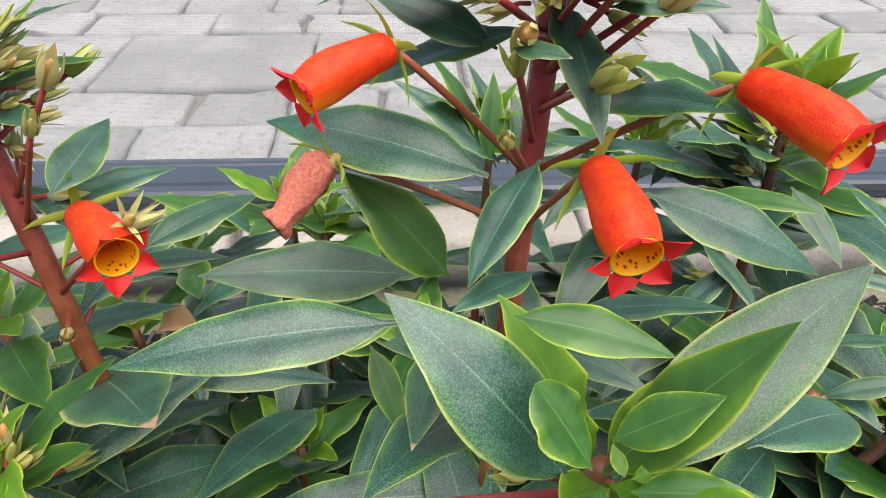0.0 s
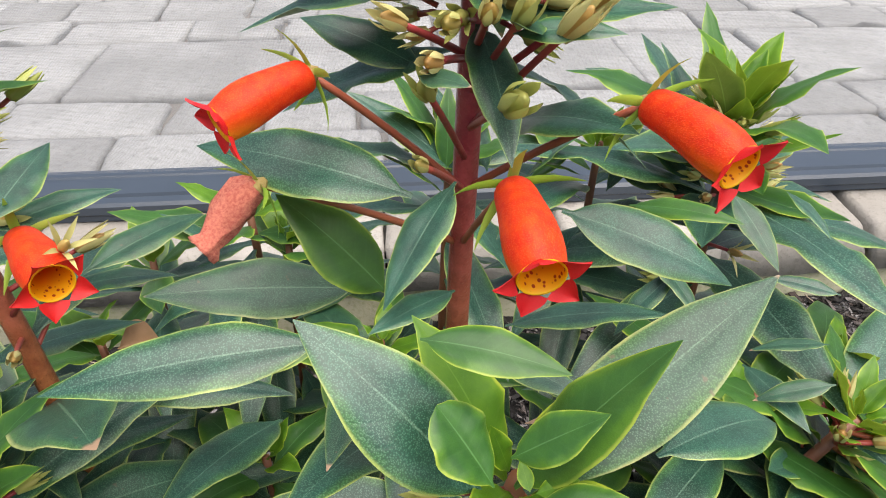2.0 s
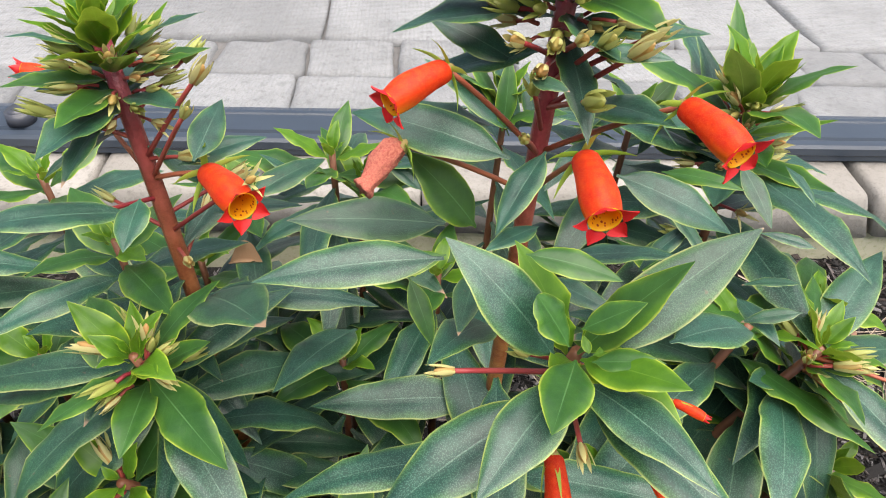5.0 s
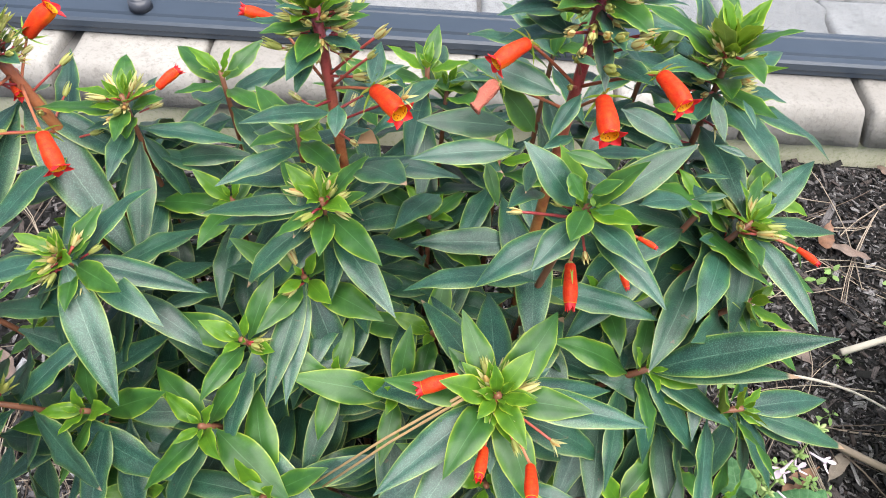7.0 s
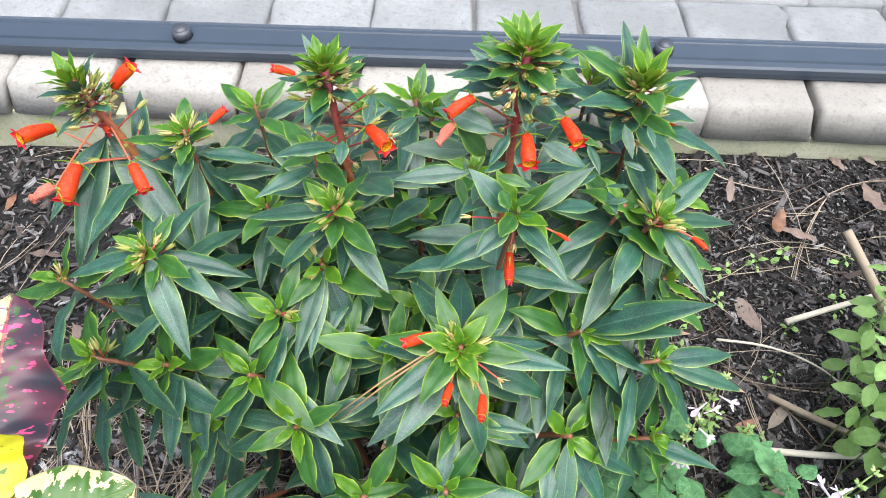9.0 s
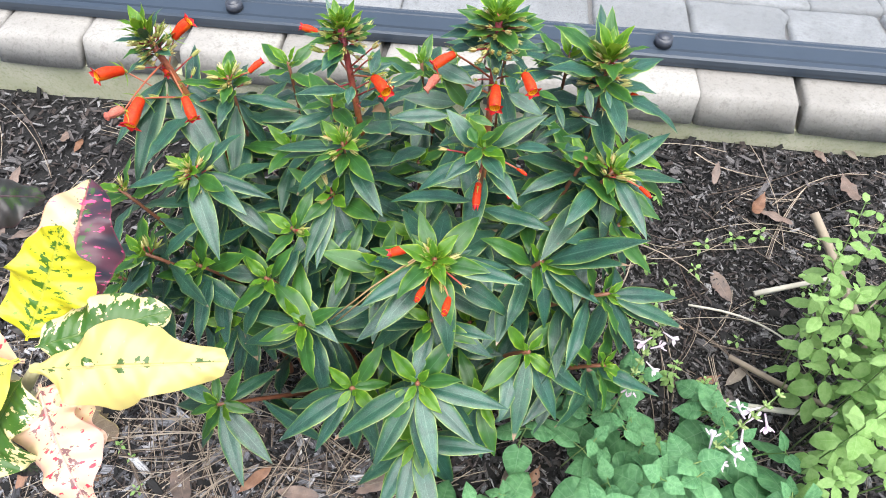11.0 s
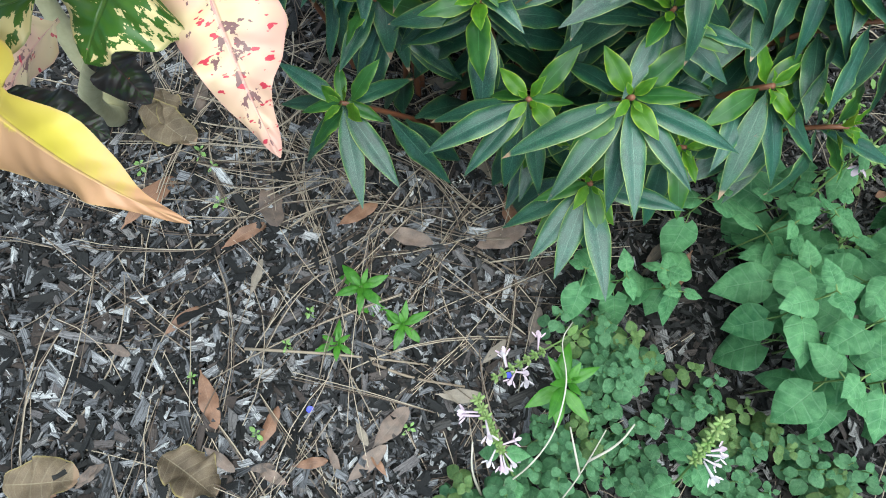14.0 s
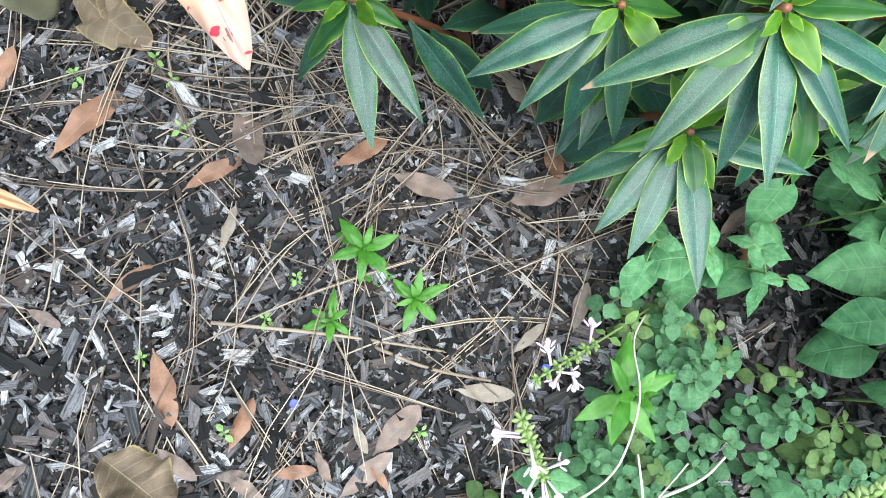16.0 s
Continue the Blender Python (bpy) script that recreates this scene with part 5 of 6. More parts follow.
place_leaf(plant, origin, M_ROLLED, 0.75, 0.2, 0.3, (-0.087, 0.324, 0.482), (-0.066, 0.333, 0.475), 5, fold=1.1)

# ---- the variegated croton ----
def croton_material(name, ground, blotch, vein, amount, pink, middle=0.22, spots=0.66, other=None, end=None, blush=0.35):
    """A blotched leaf: patches that gather along the middle vein, small spots, and a second colour for one half where given."""
    m, t, p, node = shader(name)
    uv = node("TexCoord").outputs["UV"]
    ob = node("TexCoord").outputs["Object"]
    rnd = node("ObjectInfo").outputs["Random"]
    xy = node("SeparateXYZ", Vector=uv).outputs
    off = math2(node, "ABSOLUTE", math2(node, "MULTIPLY", math2(node, "SUBTRACT", xy[0], 0.5), 2.0))
    wide = node("VectorMath", i0=ob, i1=(1.0, 2.0, 1.0))
    wide.operation = "MULTIPLY"
    co = node("VectorMath", i0=wide.outputs[0], i1=node("CombineXYZ", i0=math2(node, "MULTIPLY", rnd, 9.0)).outputs[0]).outputs[0]
    n1 = noisy(node, co, 9.0, 5.0, 0.68)
    n2 = noisy(node, co, 3.0, 1.0)
    n3 = noisy(node, co, 15.0, 2.0)
    base = ground
    if other is not None:
        base = blend(node, step(node, math2(node, "ADD", xy[0], math2(node, "MULTIPLY", math2(node, "SUBTRACT", n1, 0.5), 0.3)), 0.47, 0.53), ground, other)
    if end is not None:
        base = blend(node, step(node, math2(node, "ADD", xy[1], math2(node, "MULTIPLY", math2(node, "SUBTRACT", n1, 0.5), 0.3)), 0.62, 0.95), base, end)
    base = blend(node, math2(node, "MULTIPLY", step(node, n2, 0.30, 0.68), blush), base, vein)
    slant = node("CombineXYZ", i0=math2(node, "MULTIPLY", off, 2.0), i1=math2(node, "MULTIPLY", math2(node, "SUBTRACT", xy[1], math2(node, "MULTIPLY", off, 0.12)), 11.0), i2=math2(node, "ADD", math2(node, "MULTIPLY", rnd, 30.0), math2(node, "MULTIPLY", math2(node, "GREATER_THAN", xy[0], 0.5), 7.0))).outputs[0]
    streak = noisy(node, slant, 1.3, 3.0, 0.6)
    f = math2(node, "ADD", math2(node, "ADD", math2(node, "MULTIPLY", streak, 0.7), math2(node, "MULTIPLY", n1, 0.45)), math2(node, "MULTIPLY", math2(node, "SUBTRACT", 0.35, off), middle))
    col = blend(node, step(node, f, amount, amount + 0.012), base, blotch)
    col = blend(node, step(node, n3, spots, spots + 0.03), col, pink)
    ribs = math2(node, "SUBTRACT", 1.0, step(node, off, 0.02, 0.06))
    col = blend(node, math2(node, "MULTIPLY", ribs, 0.7), col, vein)
    col = blend(node, math2(node, "MULTIPLY", step(node, off, 0.94, 0.99), 0.5), col, vein)
    t.links.new(col, p.inputs["Base Color"])
    p.inputs["Roughness"].default_value = 0.36
    wave = math2(node, "SINE", math2(node, "MULTIPLY", math2(node, "SUBTRACT", xy[1], math2(node, "MULTIPLY", off, 0.1)), 70.0))
    bumped(t, node, p, math2(node, "SUBTRACT", math2(node, "MULTIPLY", wave, 0.25), ribs), 0.35, 0.004)
    tr = node("BsdfTranslucent", Color=col)
    mix = node("MixShader", i0=0.22)
    t.links.new(p.outputs[0], mix.inputs[1])
    t.links.new(tr.outputs[0], mix.inputs[2])
    t.links.new(mix.outputs[0], t.nodes["Material Output"].inputs[0])
    return m


M_CL = croton_material("lemon croton leaf", rgb(0.60, 0.55, 0.022), rgb(0.060, 0.15, 0.012), rgb(0.46, 0.46, 0.04), 0.625, rgb(0.20, 0.30, 0.02), 0.16, 0.66)
M_CY = croton_material("yellow croton leaf", rgb(0.60, 0.51, 0.075), rgb(0.045, 0.11, 0.014), rgb(0.50, 0.42, 0.08), 0.650, rgb(0.66, 0.56, 0.12), 0.36, 0.74)
M_CC = croton_material("cream croton leaf", rgb(0.61, 0.52, 0.17), rgb(0.050, 0.11, 0.018), rgb(0.54, 0.39, 0.15), 0.705, rgb(0.66, 0.58, 0.25), 0.30, 0.74)
M_CP = croton_material("cream and pink croton leaf", rgb(0.70, 0.54, 0.33), rgb(0.20, 0.10, 0.10), rgb(0.64, 0.34, 0.30), 0.655, rgb(0.50, 0.04, 0.07), 0.18, 0.63, None, rgb(0.72, 0.50, 0.34), 0.75)
M_CG = croton_material("green croton leaf", rgb(0.040, 0.115, 0.015), rgb(0.70, 0.58, 0.30), rgb(0.09, 0.16, 0.03), 0.66, rgb(0.62, 0.22, 0.24), -0.22, 0.74)
M_CPG = croton_material("pink and green croton leaf", rgb(0.68, 0.40, 0.36), rgb(0.10, 0.16, 0.03), rgb(0.40, 0.12, 0.12), 0.575, rgb(0.66, 0.22, 0.26), 0.22, 0.66)
M_CD = croton_material("dark croton leaf with pink spots", rgb(0.030, 0.036, 0.030), rgb(0.035, 0.060, 0.02), rgb(0.07, 0.03, 0.04), 0.60, rgb(0.60, 0.14, 0.10), 0.1, 0.74)
M_CS = croton_material("cream and dark magenta croton leaf", rgb(0.70, 0.55, 0.30), rgb(0.05, 0.10, 0.03), rgb(0.30, 0.05, 0.09), 0.66, rgb(0.60, 0.07, 0.20), 0.2, 0.62, rgb(0.030, 0.036, 0.05))
M_CB = croton_material("yellow croton leaf with a dry pink edge", rgb(0.58, 0.47, 0.060), rgb(0.30, 0.16, 0.07), rgb(0.55, 0.35, 0.14), 0.80, rgb(0.56, 0.22, 0.14), 0.1, 0.72, rgb(0.42, 0.24, 0.13), rgb(0.60, 0.30, 0.19))


def oval(v):
    return max(0.0, math.sin(math.pi * v ** 0.9)) ** 0.6 * (1.0 - 0.12 * v) * 1.0 * (1.0 + 0.05 * math.sin(13 * v + 1.0) + 0.03 * math.sin(29 * v))


def croton():
    heart = Vector((-0.296, -0.190, 0.60))
    base = Vector((-0.655, -0.072, 0.0))
    plant = root("croton", base, "croton with large yellow, pink and green blotched leaves", "plant")
    bark = plain_material("croton bark", rgb(0.30, 0.28, 0.15), rgb(0.52, 0.49, 0.31), 60, 0.8, 0.6)
    for a, b, c in (((0, 0, 0), (0.08, -0.13, 0.24), heart - base), ((0, 0.006, 0), (-0.02, 0.02, 0.30), (0.055, 0.042, 0.66))):
        pts = bezier(a, b, c, 14)
        v, f = tube_geo(pts, [(0.0165 - 0.0105 * i / 13) * (1 + 0.10 * math.sin(i * 2.3)) for i in range(14)], 11)
        child("stem", mesh_of("stem", v, f, bark), plant)
    def tail(v):
        return oval(v) * (1.0 - 0.75 * v) * 1.5

    def blade(a, b, width, droop, roll, skin, shape=oval):
        place_leaf(plant, base, skin, width, droop, roll, a, b, 60 + len(plant.children), shape, 0.36, 0.12, (32, 10), 0.05, 0.10)

    def spoon(v):
        return float(np.interp(v, (0, 0.06, 0.2, 0.4, 0.6, 0.78, 0.9, 0.97, 1), (0.1, 0.3, 0.74, 1, 0.84, 0.52, 0.42, 0.3, 0)))

    blade((-0.302, -0.174, 0.623), (-0.258, -0.100, 0.712), 0.62, -0.25, 0.6, M_CL)
    blade((-0.285, -0.20, 0.622), (-0.110, -0.166, 0.616), 0.44, 0.25, 0.5, M_CC, spoon)
    blade((-0.285, -0.205, 0.60), (-0.200, -0.307, 0.540), 0.44, 0.5, 0.3, M_CP, tail)
    blade((-0.285, -0.208, 0.600), (-0.216, -0.242, 0.570), 0.55, 0.5, 0.6, M_CP)
    blade((-0.302, -0.191, 0.618), (-0.42, -0.34, 0.655), 0.58, 0.4, -0.3, M_CY)
    blade((-0.42, -0.30, 0.56), (-0.232, -0.363, 0.543), 0.30, 0.6, 0.8, M_CB, tail)
    blade((-0.31, -0.185, 0.60), (-0.49, -0.215, 0.64), 0.56, 0.5, -0.5, M_CP)
    blade((-0.60, -0.03, 0.66), (-0.505, 0.03, 0.555), 0.95, 0.4, 0.5, M_CPG)
    blade((-0.55, -0.02, 0.60), (-0.455, 0.06, 0.53), 0.60, 0.3, 0.3, M_CD)
    blade((-0.296, -0.150, 0.600), (-0.330, 0.022, 0.628), 0.50, 0.2, 0.35, M_CS)
    blade((-0.285, -0.182, 0.630), (-0.176, -0.128, 0.628), 0.55, 0.3, 0.4, M_CG)
    blade((-0.295, -0.205, 0.612), (-0.326, -0.290, 0.556), 0.80, 0.3, 0.0, M_CG)
    blade((-0.33, -0.15, 0.56), (-0.42, -0.03, 0.52), 0.45, 0.5, 0.0, M_CD)
    blade((-0.36, -0.26, 0.57), (-0.48, -0.36, 0.50), 0.50, 0.7, 0.0, M_CG)
    blade((-0.36, -0.18, 0.57), (-0.53, -0.12, 0.56), 0.50, 0.6, 0.0, M_CY)
    blade((-0.42, -0.22, 0.48), (-0.50, -0.30, 0.34), 0.50, 0.6, 0.0, M_CP)
    blade((-0.403, -0.22, 0.473), (-0.343, -0.253, 0.45), 0.55, 0.4, 0.2, M_CD)
    blade((-0.413, -0.297, 0.497), (-0.346, -0.297, 0.47), 0.50, 0.4, 0.0, M_CD)
    return plant


croton()

# ---- mulch ----
def chips(count, box, seed, size, material, name, label, flat=0.25):
    """Thousands of loose, uneven wood chips lying on the soil, in one mesh."""
    r = np.random.RandomState(seed)
    soft = 0.14 * (box[1] - box[0])
    x = r.uniform(box[0], box[1], count) + r.normal(0, soft, count) * (r.random_sample(count) < 0.5)
    y = r.uniform(box[2], box[3], count) + r.normal(0, soft * 0.7, count) * (r.random_sample(count) < 0.5)
    y = np.where(y > 0.715, 1.43 - y, y)
    z = np.array([ground_z(a, b) for a, b in zip(x, y)])
    ln = size * r.lognormal(0, 0.45, count)
    wd = np.clip(ln * r.uniform(0.14, 0.38, count), 0.0018, 0.014)
    th = np.clip(wd * r.uniform(flat, flat * 2, count), 0.001, 0.006)
    yaw = r.uniform(0, 6.283, count)
    p1, p2 = np.clip(r.normal(0, 0.30, count), -0.8, 0.8), np.clip(r.normal(0, 0.42, count), -0.9, 0.9)
    cube = np.array([(sx, sy, sz) for sz in (-0.5, 0.5) for sy in (-0.5, 0.5) for sx in (-0.5, 0.5)])
    v = cube[None] * np.stack([ln, wd, th], 1)[:, None, :]
    v = v * (1 + r.uniform(-0.55, 0.2, (count, 8, 3)))
    vz = v[..., 2] + v[..., 0] * np.tan(p1)[:, None] + v[..., 1] * np.tan(p2)[:, None]
    c, s = np.cos(yaw)[:, None], np.sin(yaw)[:, None]
    vx = v[..., 0] * c - v[..., 1] * s + x[:, None]
    vy = v[..., 0] * s + v[..., 1] * c + y[:, None]
    vz = vz + (z + th * 0.3 + r.uniform(0, 0.013, count))[:, None]
    verts = np.stack([vx, vy, vz], -1).reshape(-1, 3)
    quad = np.array([(0, 2, 3, 1), (4, 5, 7, 6), (0, 1, 5, 4), (2, 6, 7, 3), (0, 4, 6, 2), (1, 3, 7, 5)])
    faces = (quad[None] + 8 * np.arange(count)[:, None, None]).reshape(-1, 4)
    me = bpy.data.meshes.new(name)
    me.from_pydata(verts.tolist(), [], faces.tolist())
    grain = (cube[None, :, :2] * np.array((1.0, 1.0)) + r.uniform(0, 60, (count, 1, 2))).reshape(-1, 2)
    me.uv_layers.new(name="UVMap").data.foreach_set("uv", grain[faces.ravel()].astype(np.float32).ravel())
    me.materials.append(material)
    return tagged(new(name, me), label, "mulch", kind="stuff")


def chip_material(name, a, b, c):
    """Weathered wood: dark and silvery pieces with streaks along the grain."""
    m, t, p, node = shader(name)
    uv = node("TexCoord").outputs["UV"]
    ob = node("TexCoord").outputs["Object"]
    rnd = node("NewGeometry").outputs["Random Per Island"]
    long = node("VectorMath", i0=uv, i1=(0.8, 3.6, 1.0))
    long.operation = "MULTIPLY"
    grain = noisy(node, long.outputs[0], 1.6, 4.0, 0.7)
    n1 = noisy(node, ob, 260.0, 4.0, 0.7)
    tone = math2(node, "ADD", math2(node, "MULTIPLY", rnd, 0.8), math2(node, "MULTIPLY", math2(node, "SUBTRACT", grain, 0.42), 0.55), True)
    col = blend(node, step(node, tone, 0.38, 0.70), a, b)
    col = blend(node, step(node, tone, 0.68, 0.95), col, c)
    col = blend(node, math2(node, "MULTIPLY", step(node, math2(node, "FRACT", math2(node, "MULTIPLY", rnd, 17.0)), 0.78, 0.84), 0.40), col, rgb(0.110, 0.078, 0.066))
    col = blend(node, math2(node, "MULTIPLY", step(node, grain, 0.50, 0.36), 0.75), col, rgb(0.010, 0.010, 0.010))
    col = blend(node, math2(node, "MULTIPLY", step(node, n1, 0.46, 0.34), 0.6), col, rgb(0.012, 0.011, 0.010))
    t.links.new(col, p.inputs["Base Color"])
    p.inputs["Roughness"].default_value = 0.8
    bumped(t, node, p, math2(node, "ADD", grain, n1), 0.7, 0.002)
    return m


M_CHIP = chip_material("weathered bark chip", rgb(0.007, 0.0068, 0.0075), rgb(0.158, 0.158, 0.174), rgb(0.62, 0.62, 0.63))
M_CHIPD = chip_material("dark bark chip", rgb(0.012, 0.011, 0.011), rgb(0.115, 0.106, 0.106), rgb(0.36, 0.355, 0.355))
chips(30000, (-1.0, 0.12, -0.75, 0.12), 1, 0.0165, M_CHIP, "bark_mulch", "weathered grey-brown bark chips covering the soil", 0.40)
chips(34000, (-0.85, 0.05, -0.62, 0.10), 7, 0.0055, M_CHIP, "bark_mulch", "small broken silvery bark flakes among larger chips")
chips(13000, (-2.6, 2.6, -2.2, 0.73), 3, 0.02, M_CHIPD, "bark_mulch", "dark bark chips spread thinly over the soil")
# The dark chip colour stands in for shade under the low herbs.
chips(9000, (0.0, 0.85, -0.70, 0.12), 9, 0.015, M_CHIPD, "bark_mulch", "bark chips between low herbs, coloured dark for the shade there")
chips(20000, (-1.6, 1.4, 0.0, 0.74), 2, 0.0135, M_CHIPD, "bark_mulch", "dark brown bark chips below the edging")
chips(24000, (0.15, 1.15, 0.06, 0.73), 12, 0.0065, M_CHIPD, "bark_mulch", "crumbled dark bark and soil below the edging", 0.45)


def needles(count, box, seed, name, dense=None):
    r = random.Random(seed)
    verts, faces = [], []
    for _ in range(count):
        if dense and r.random() < 0.5:
            x, y = r.gauss(dense[0], dense[2]), r.gauss(dense[1], dense[2])
        else:
            x, y = r.uniform(box[0], box[1]), r.uniform(box[2], box[3])
        yaw, ln, bend = r.uniform(0, 6.283), r.uniform(0.15, 0.30), r.uniform(-1.2, 1.2)
        lift = r.uniform(0.006, 0.024)
        for q in range(r.choice((1, 2, 2, 3))):
            pts, a = [], yaw + r.uniform(-0.07, 0.07)
            px, py = x, y
            for i in range(6):
                pts.append((px, py, max(ground_z(px, py), -0.02) + lift + 0.004 * math.sin(i)))
                a += bend / 6
                px += math.cos(a) * ln / 5
                py += math.sin(a) * ln / 5
            if max(p[1] for p in pts) > 0.715:
                continue
            v, f = tube_geo(pts, [0.00072] * 6, 4, caps=False)
            faces += [tuple(k + len(verts) for k in g) for g in f]
            verts += v
    me = mesh_of(name, verts, faces, M_NEEDLE)
    return tagged(new(name, me), "fallen brown pine needles scattered over the mulch", "pine needles", kind="stuff")


M_NEEDLE = plain_material("dry pine needle", rgb(0.10, 0.070, 0.052), rgb(0.39, 0.325, 0.25), 30, 0.6, 0.1, per="island", spread=0.9)
needles(95, (-0.9, 0.7, -0.7, 0.1), 3, "pine_needles")
needles(210, (-0.75, 0.1, -0.12, 0.12), 5, "pine_needles", (-0.36, -0.04, 0.12))
needles(90, (-0.62, 0.08, -0.46, 0.02), 6, "pine_needles")
needles(240, (-1.5, 1.3, 0.0, 0.72), 4, "pine_needles")

M_DRY = leaf_material("dry oak leaf", rgb(0.075, 0.062, 0.055), rgb(0.235, 0.160, 0.125), rgb(0.28, 0.225, 0.19), rgb(0.16, 0.115, 0.10), rough=0.55, see=0.05, vein=7)
def oblong(v):
    """Blunt-ended dry leaf outline."""
    return max(0.0, math.sin(math.pi * min(1.0, v) ** 1.15)) ** 0.6 * (0.97 + 0.04 * math.sin(v * 14 + 1.0))


M_DRYR = leaf_material("red brown oak leaf", rgb(0.12, 0.060, 0.036), rgb(0.30, 0.150, 0.085), rgb(0.34, 0.22, 0.15), rgb(0.20, 0.11, 0.07), rough=0.5, see=0.05, vein=7)
M_DRYG = leaf_material("grey tan oak leaf", rgb(0.15, 0.125, 0.10), rgb(0.30, 0.25, 0.20), rgb(0.38, 0.33, 0.27), rgb(0.22, 0.18, 0.15), rough=0.6, see=0.05, vein=7)
DRY = [leaf_mesh("dry_leaf", (M_DRY, M_DRYR, M_DRYG, M_DRY, M_DRYR)[i % 5], RND.uniform(0.26, 0.40), RND.uniform(-0.35, 0.45), RND.uniform(0.05, 0.3), 0.22, 80 + i, oblong, 14, 4, 0.06, RND.uniform(-0.5, 0.5)) for i in range(10)]


def fallen(a, b):
    """A dry leaf that lies on the mulch from its stalk a to its tip b."""
    a, b = Vector((a[0], a[1], ground_z(*a) + 0.019)), Vector((b[0], b[1], ground_z(*b) + 0.022))
    ob = new("dry_leaf", RND.choice(DRY))
    ob.matrix_basis = aim(a, b - a, (b - a).length * 1.02, RND.uniform(-0.15, 0.15))
    tagged(ob, "fallen dry brown oak leaf lying on the mulch", "leaf", "fallen oak leaves")


fallen((-0.56, -0.249), (-0.527, -0.142))
fallen((-0.416, -0.235), (-0.37, -0.178))
fallen((-0.209, -0.139), (-0.129, -0.14))
fallen((-0.071, -0.127), (-0.003, -0.077))
fallen((-0.375, -0.403), (-0.325, -0.467))
fallen((-0.125, -0.435), (-0.095, -0.373))
fallen((-0.4, -0.113), (-0.348, -0.186))
fallen((-0.271, -0.154), (-0.225, -0.102))
fallen((-0.352, -0.288), (-0.354, -0.234))
fallen((-0.442, -0.374), (-0.414, -0.321))
fallen((-0.512, -0.406), (-0.47, -0.411))
fallen((-0.265, -0.476), (-0.261, -0.419))
fallen((-0.144, -0.484), (-0.109, -0.427))
fallen((-0.066, -0.346), (-0.003, -0.332))
fallen((-0.016, -0.29), (0.008, -0.248))
fallen((-0.047, -0.027), (-0.021, -0.082))
fallen((-0.208, 0.016), (-0.161, -0.006))
fallen((-0.204, 0.084), (-0.17, 0.043))
fallen((-0.649, -0.207), (-0.655, -0.142))
fallen((-0.096, -0.463), (-0.126, -0.441))
fallen((-0.269, -0.503), (-0.238, -0.49))
fallen((-0.463, -0.577), (-0.448, -0.548))
fallen((-0.333, -0.492), (-0.284, -0.51))
fallen((0.042, -0.246), (0.043, -0.188))
fallen((-0.156, -0.409), (-0.131, -0.434))
fallen((-0.217, -0.484), (-0.175, -0.465))
fallen((-0.152, -0.478), (-0.181, -0.449))
fallen((0.178, -0.081), (0.207, -0.034))
fallen((-0.545, -0.601), (-0.483, -0.595))
fallen((-0.464, -0.584), (-0.441, -0.545))
fallen((-0.213, -0.506), (-0.258, -0.499))
SPOTS = [(0.627, 0.351, 0.4), (0.60, 0.66, 2.9), (0.70, 0.60, 2.7)]
for _ in range(26):
    SPOTS.append((RND.uniform(-0.95, 0.6), RND.choice((RND.uniform(-0.68, -0.5), RND.uniform(-0.05, 0.2))), RND.uniform(0, 6.28)))
for _ in range(22):
    SPOTS.append((RND.uniform(-1.4, 1.2), RND.uniform(0.3, 0.70), RND.uniform(0, 6.28)))
for x, y, a in SPOTS:
    ob = new("dry_leaf", RND.choice(DRY))
    s = RND.uniform(0.045, 0.095)
    ob.matrix_basis = pose(x, y, ground_z(x, y) + 0.019, RND.uniform(-8, 8), RND.uniform(-12, 12), math.degrees(a)) @ Matrix.Diagonal((s, s, s, 1))
    tagged(ob, "fallen dry brown oak leaf lying on the mulch", "leaf", "fallen oak leaves")

M_TAN = leaf_material("pale decayed leaf", rgb(0.09, 0.062, 0.040), rgb(0.235, 0.172, 0.108), rgb(0.42, 0.36, 0.24), rgb(0.46, 0.38, 0.12), brown=0.08, rough=0.6, vein=8, see=0.1, velvet=0.5, net=0.2, rim=0.6)
for a, b, w, roll in (((-0.615, -0.052), (-0.530, -0.095), 0.55, 0.5), ((-0.600, -0.020), (-0.560, -0.075), 0.6, -0.4), ((-0.376, -0.516), (-0.301, -0.538), 0.75, -0.3), ((-0.545, -0.60), (-0.470, -0.575), 0.7, 0.2)):
    a, b = Vector((a[0], a[1], 0.026)), Vector((b[0], b[1], 0.032))
    me = leaf_mesh("dry_leaf", M_TAN, w, 0.7, 0.35, 0.35, 95 + int(w * 100), oblong, 26, 10, 0.0, 0.6, 0.06)
    ob = new("dry_leaf", me)
    ob.matrix_basis = aim(a, b - a, (b - a).length * 1.15, roll)
    tagged(ob, "curled tan decayed croton leaf on the mulch", "leaf", "decayed croton leaves")

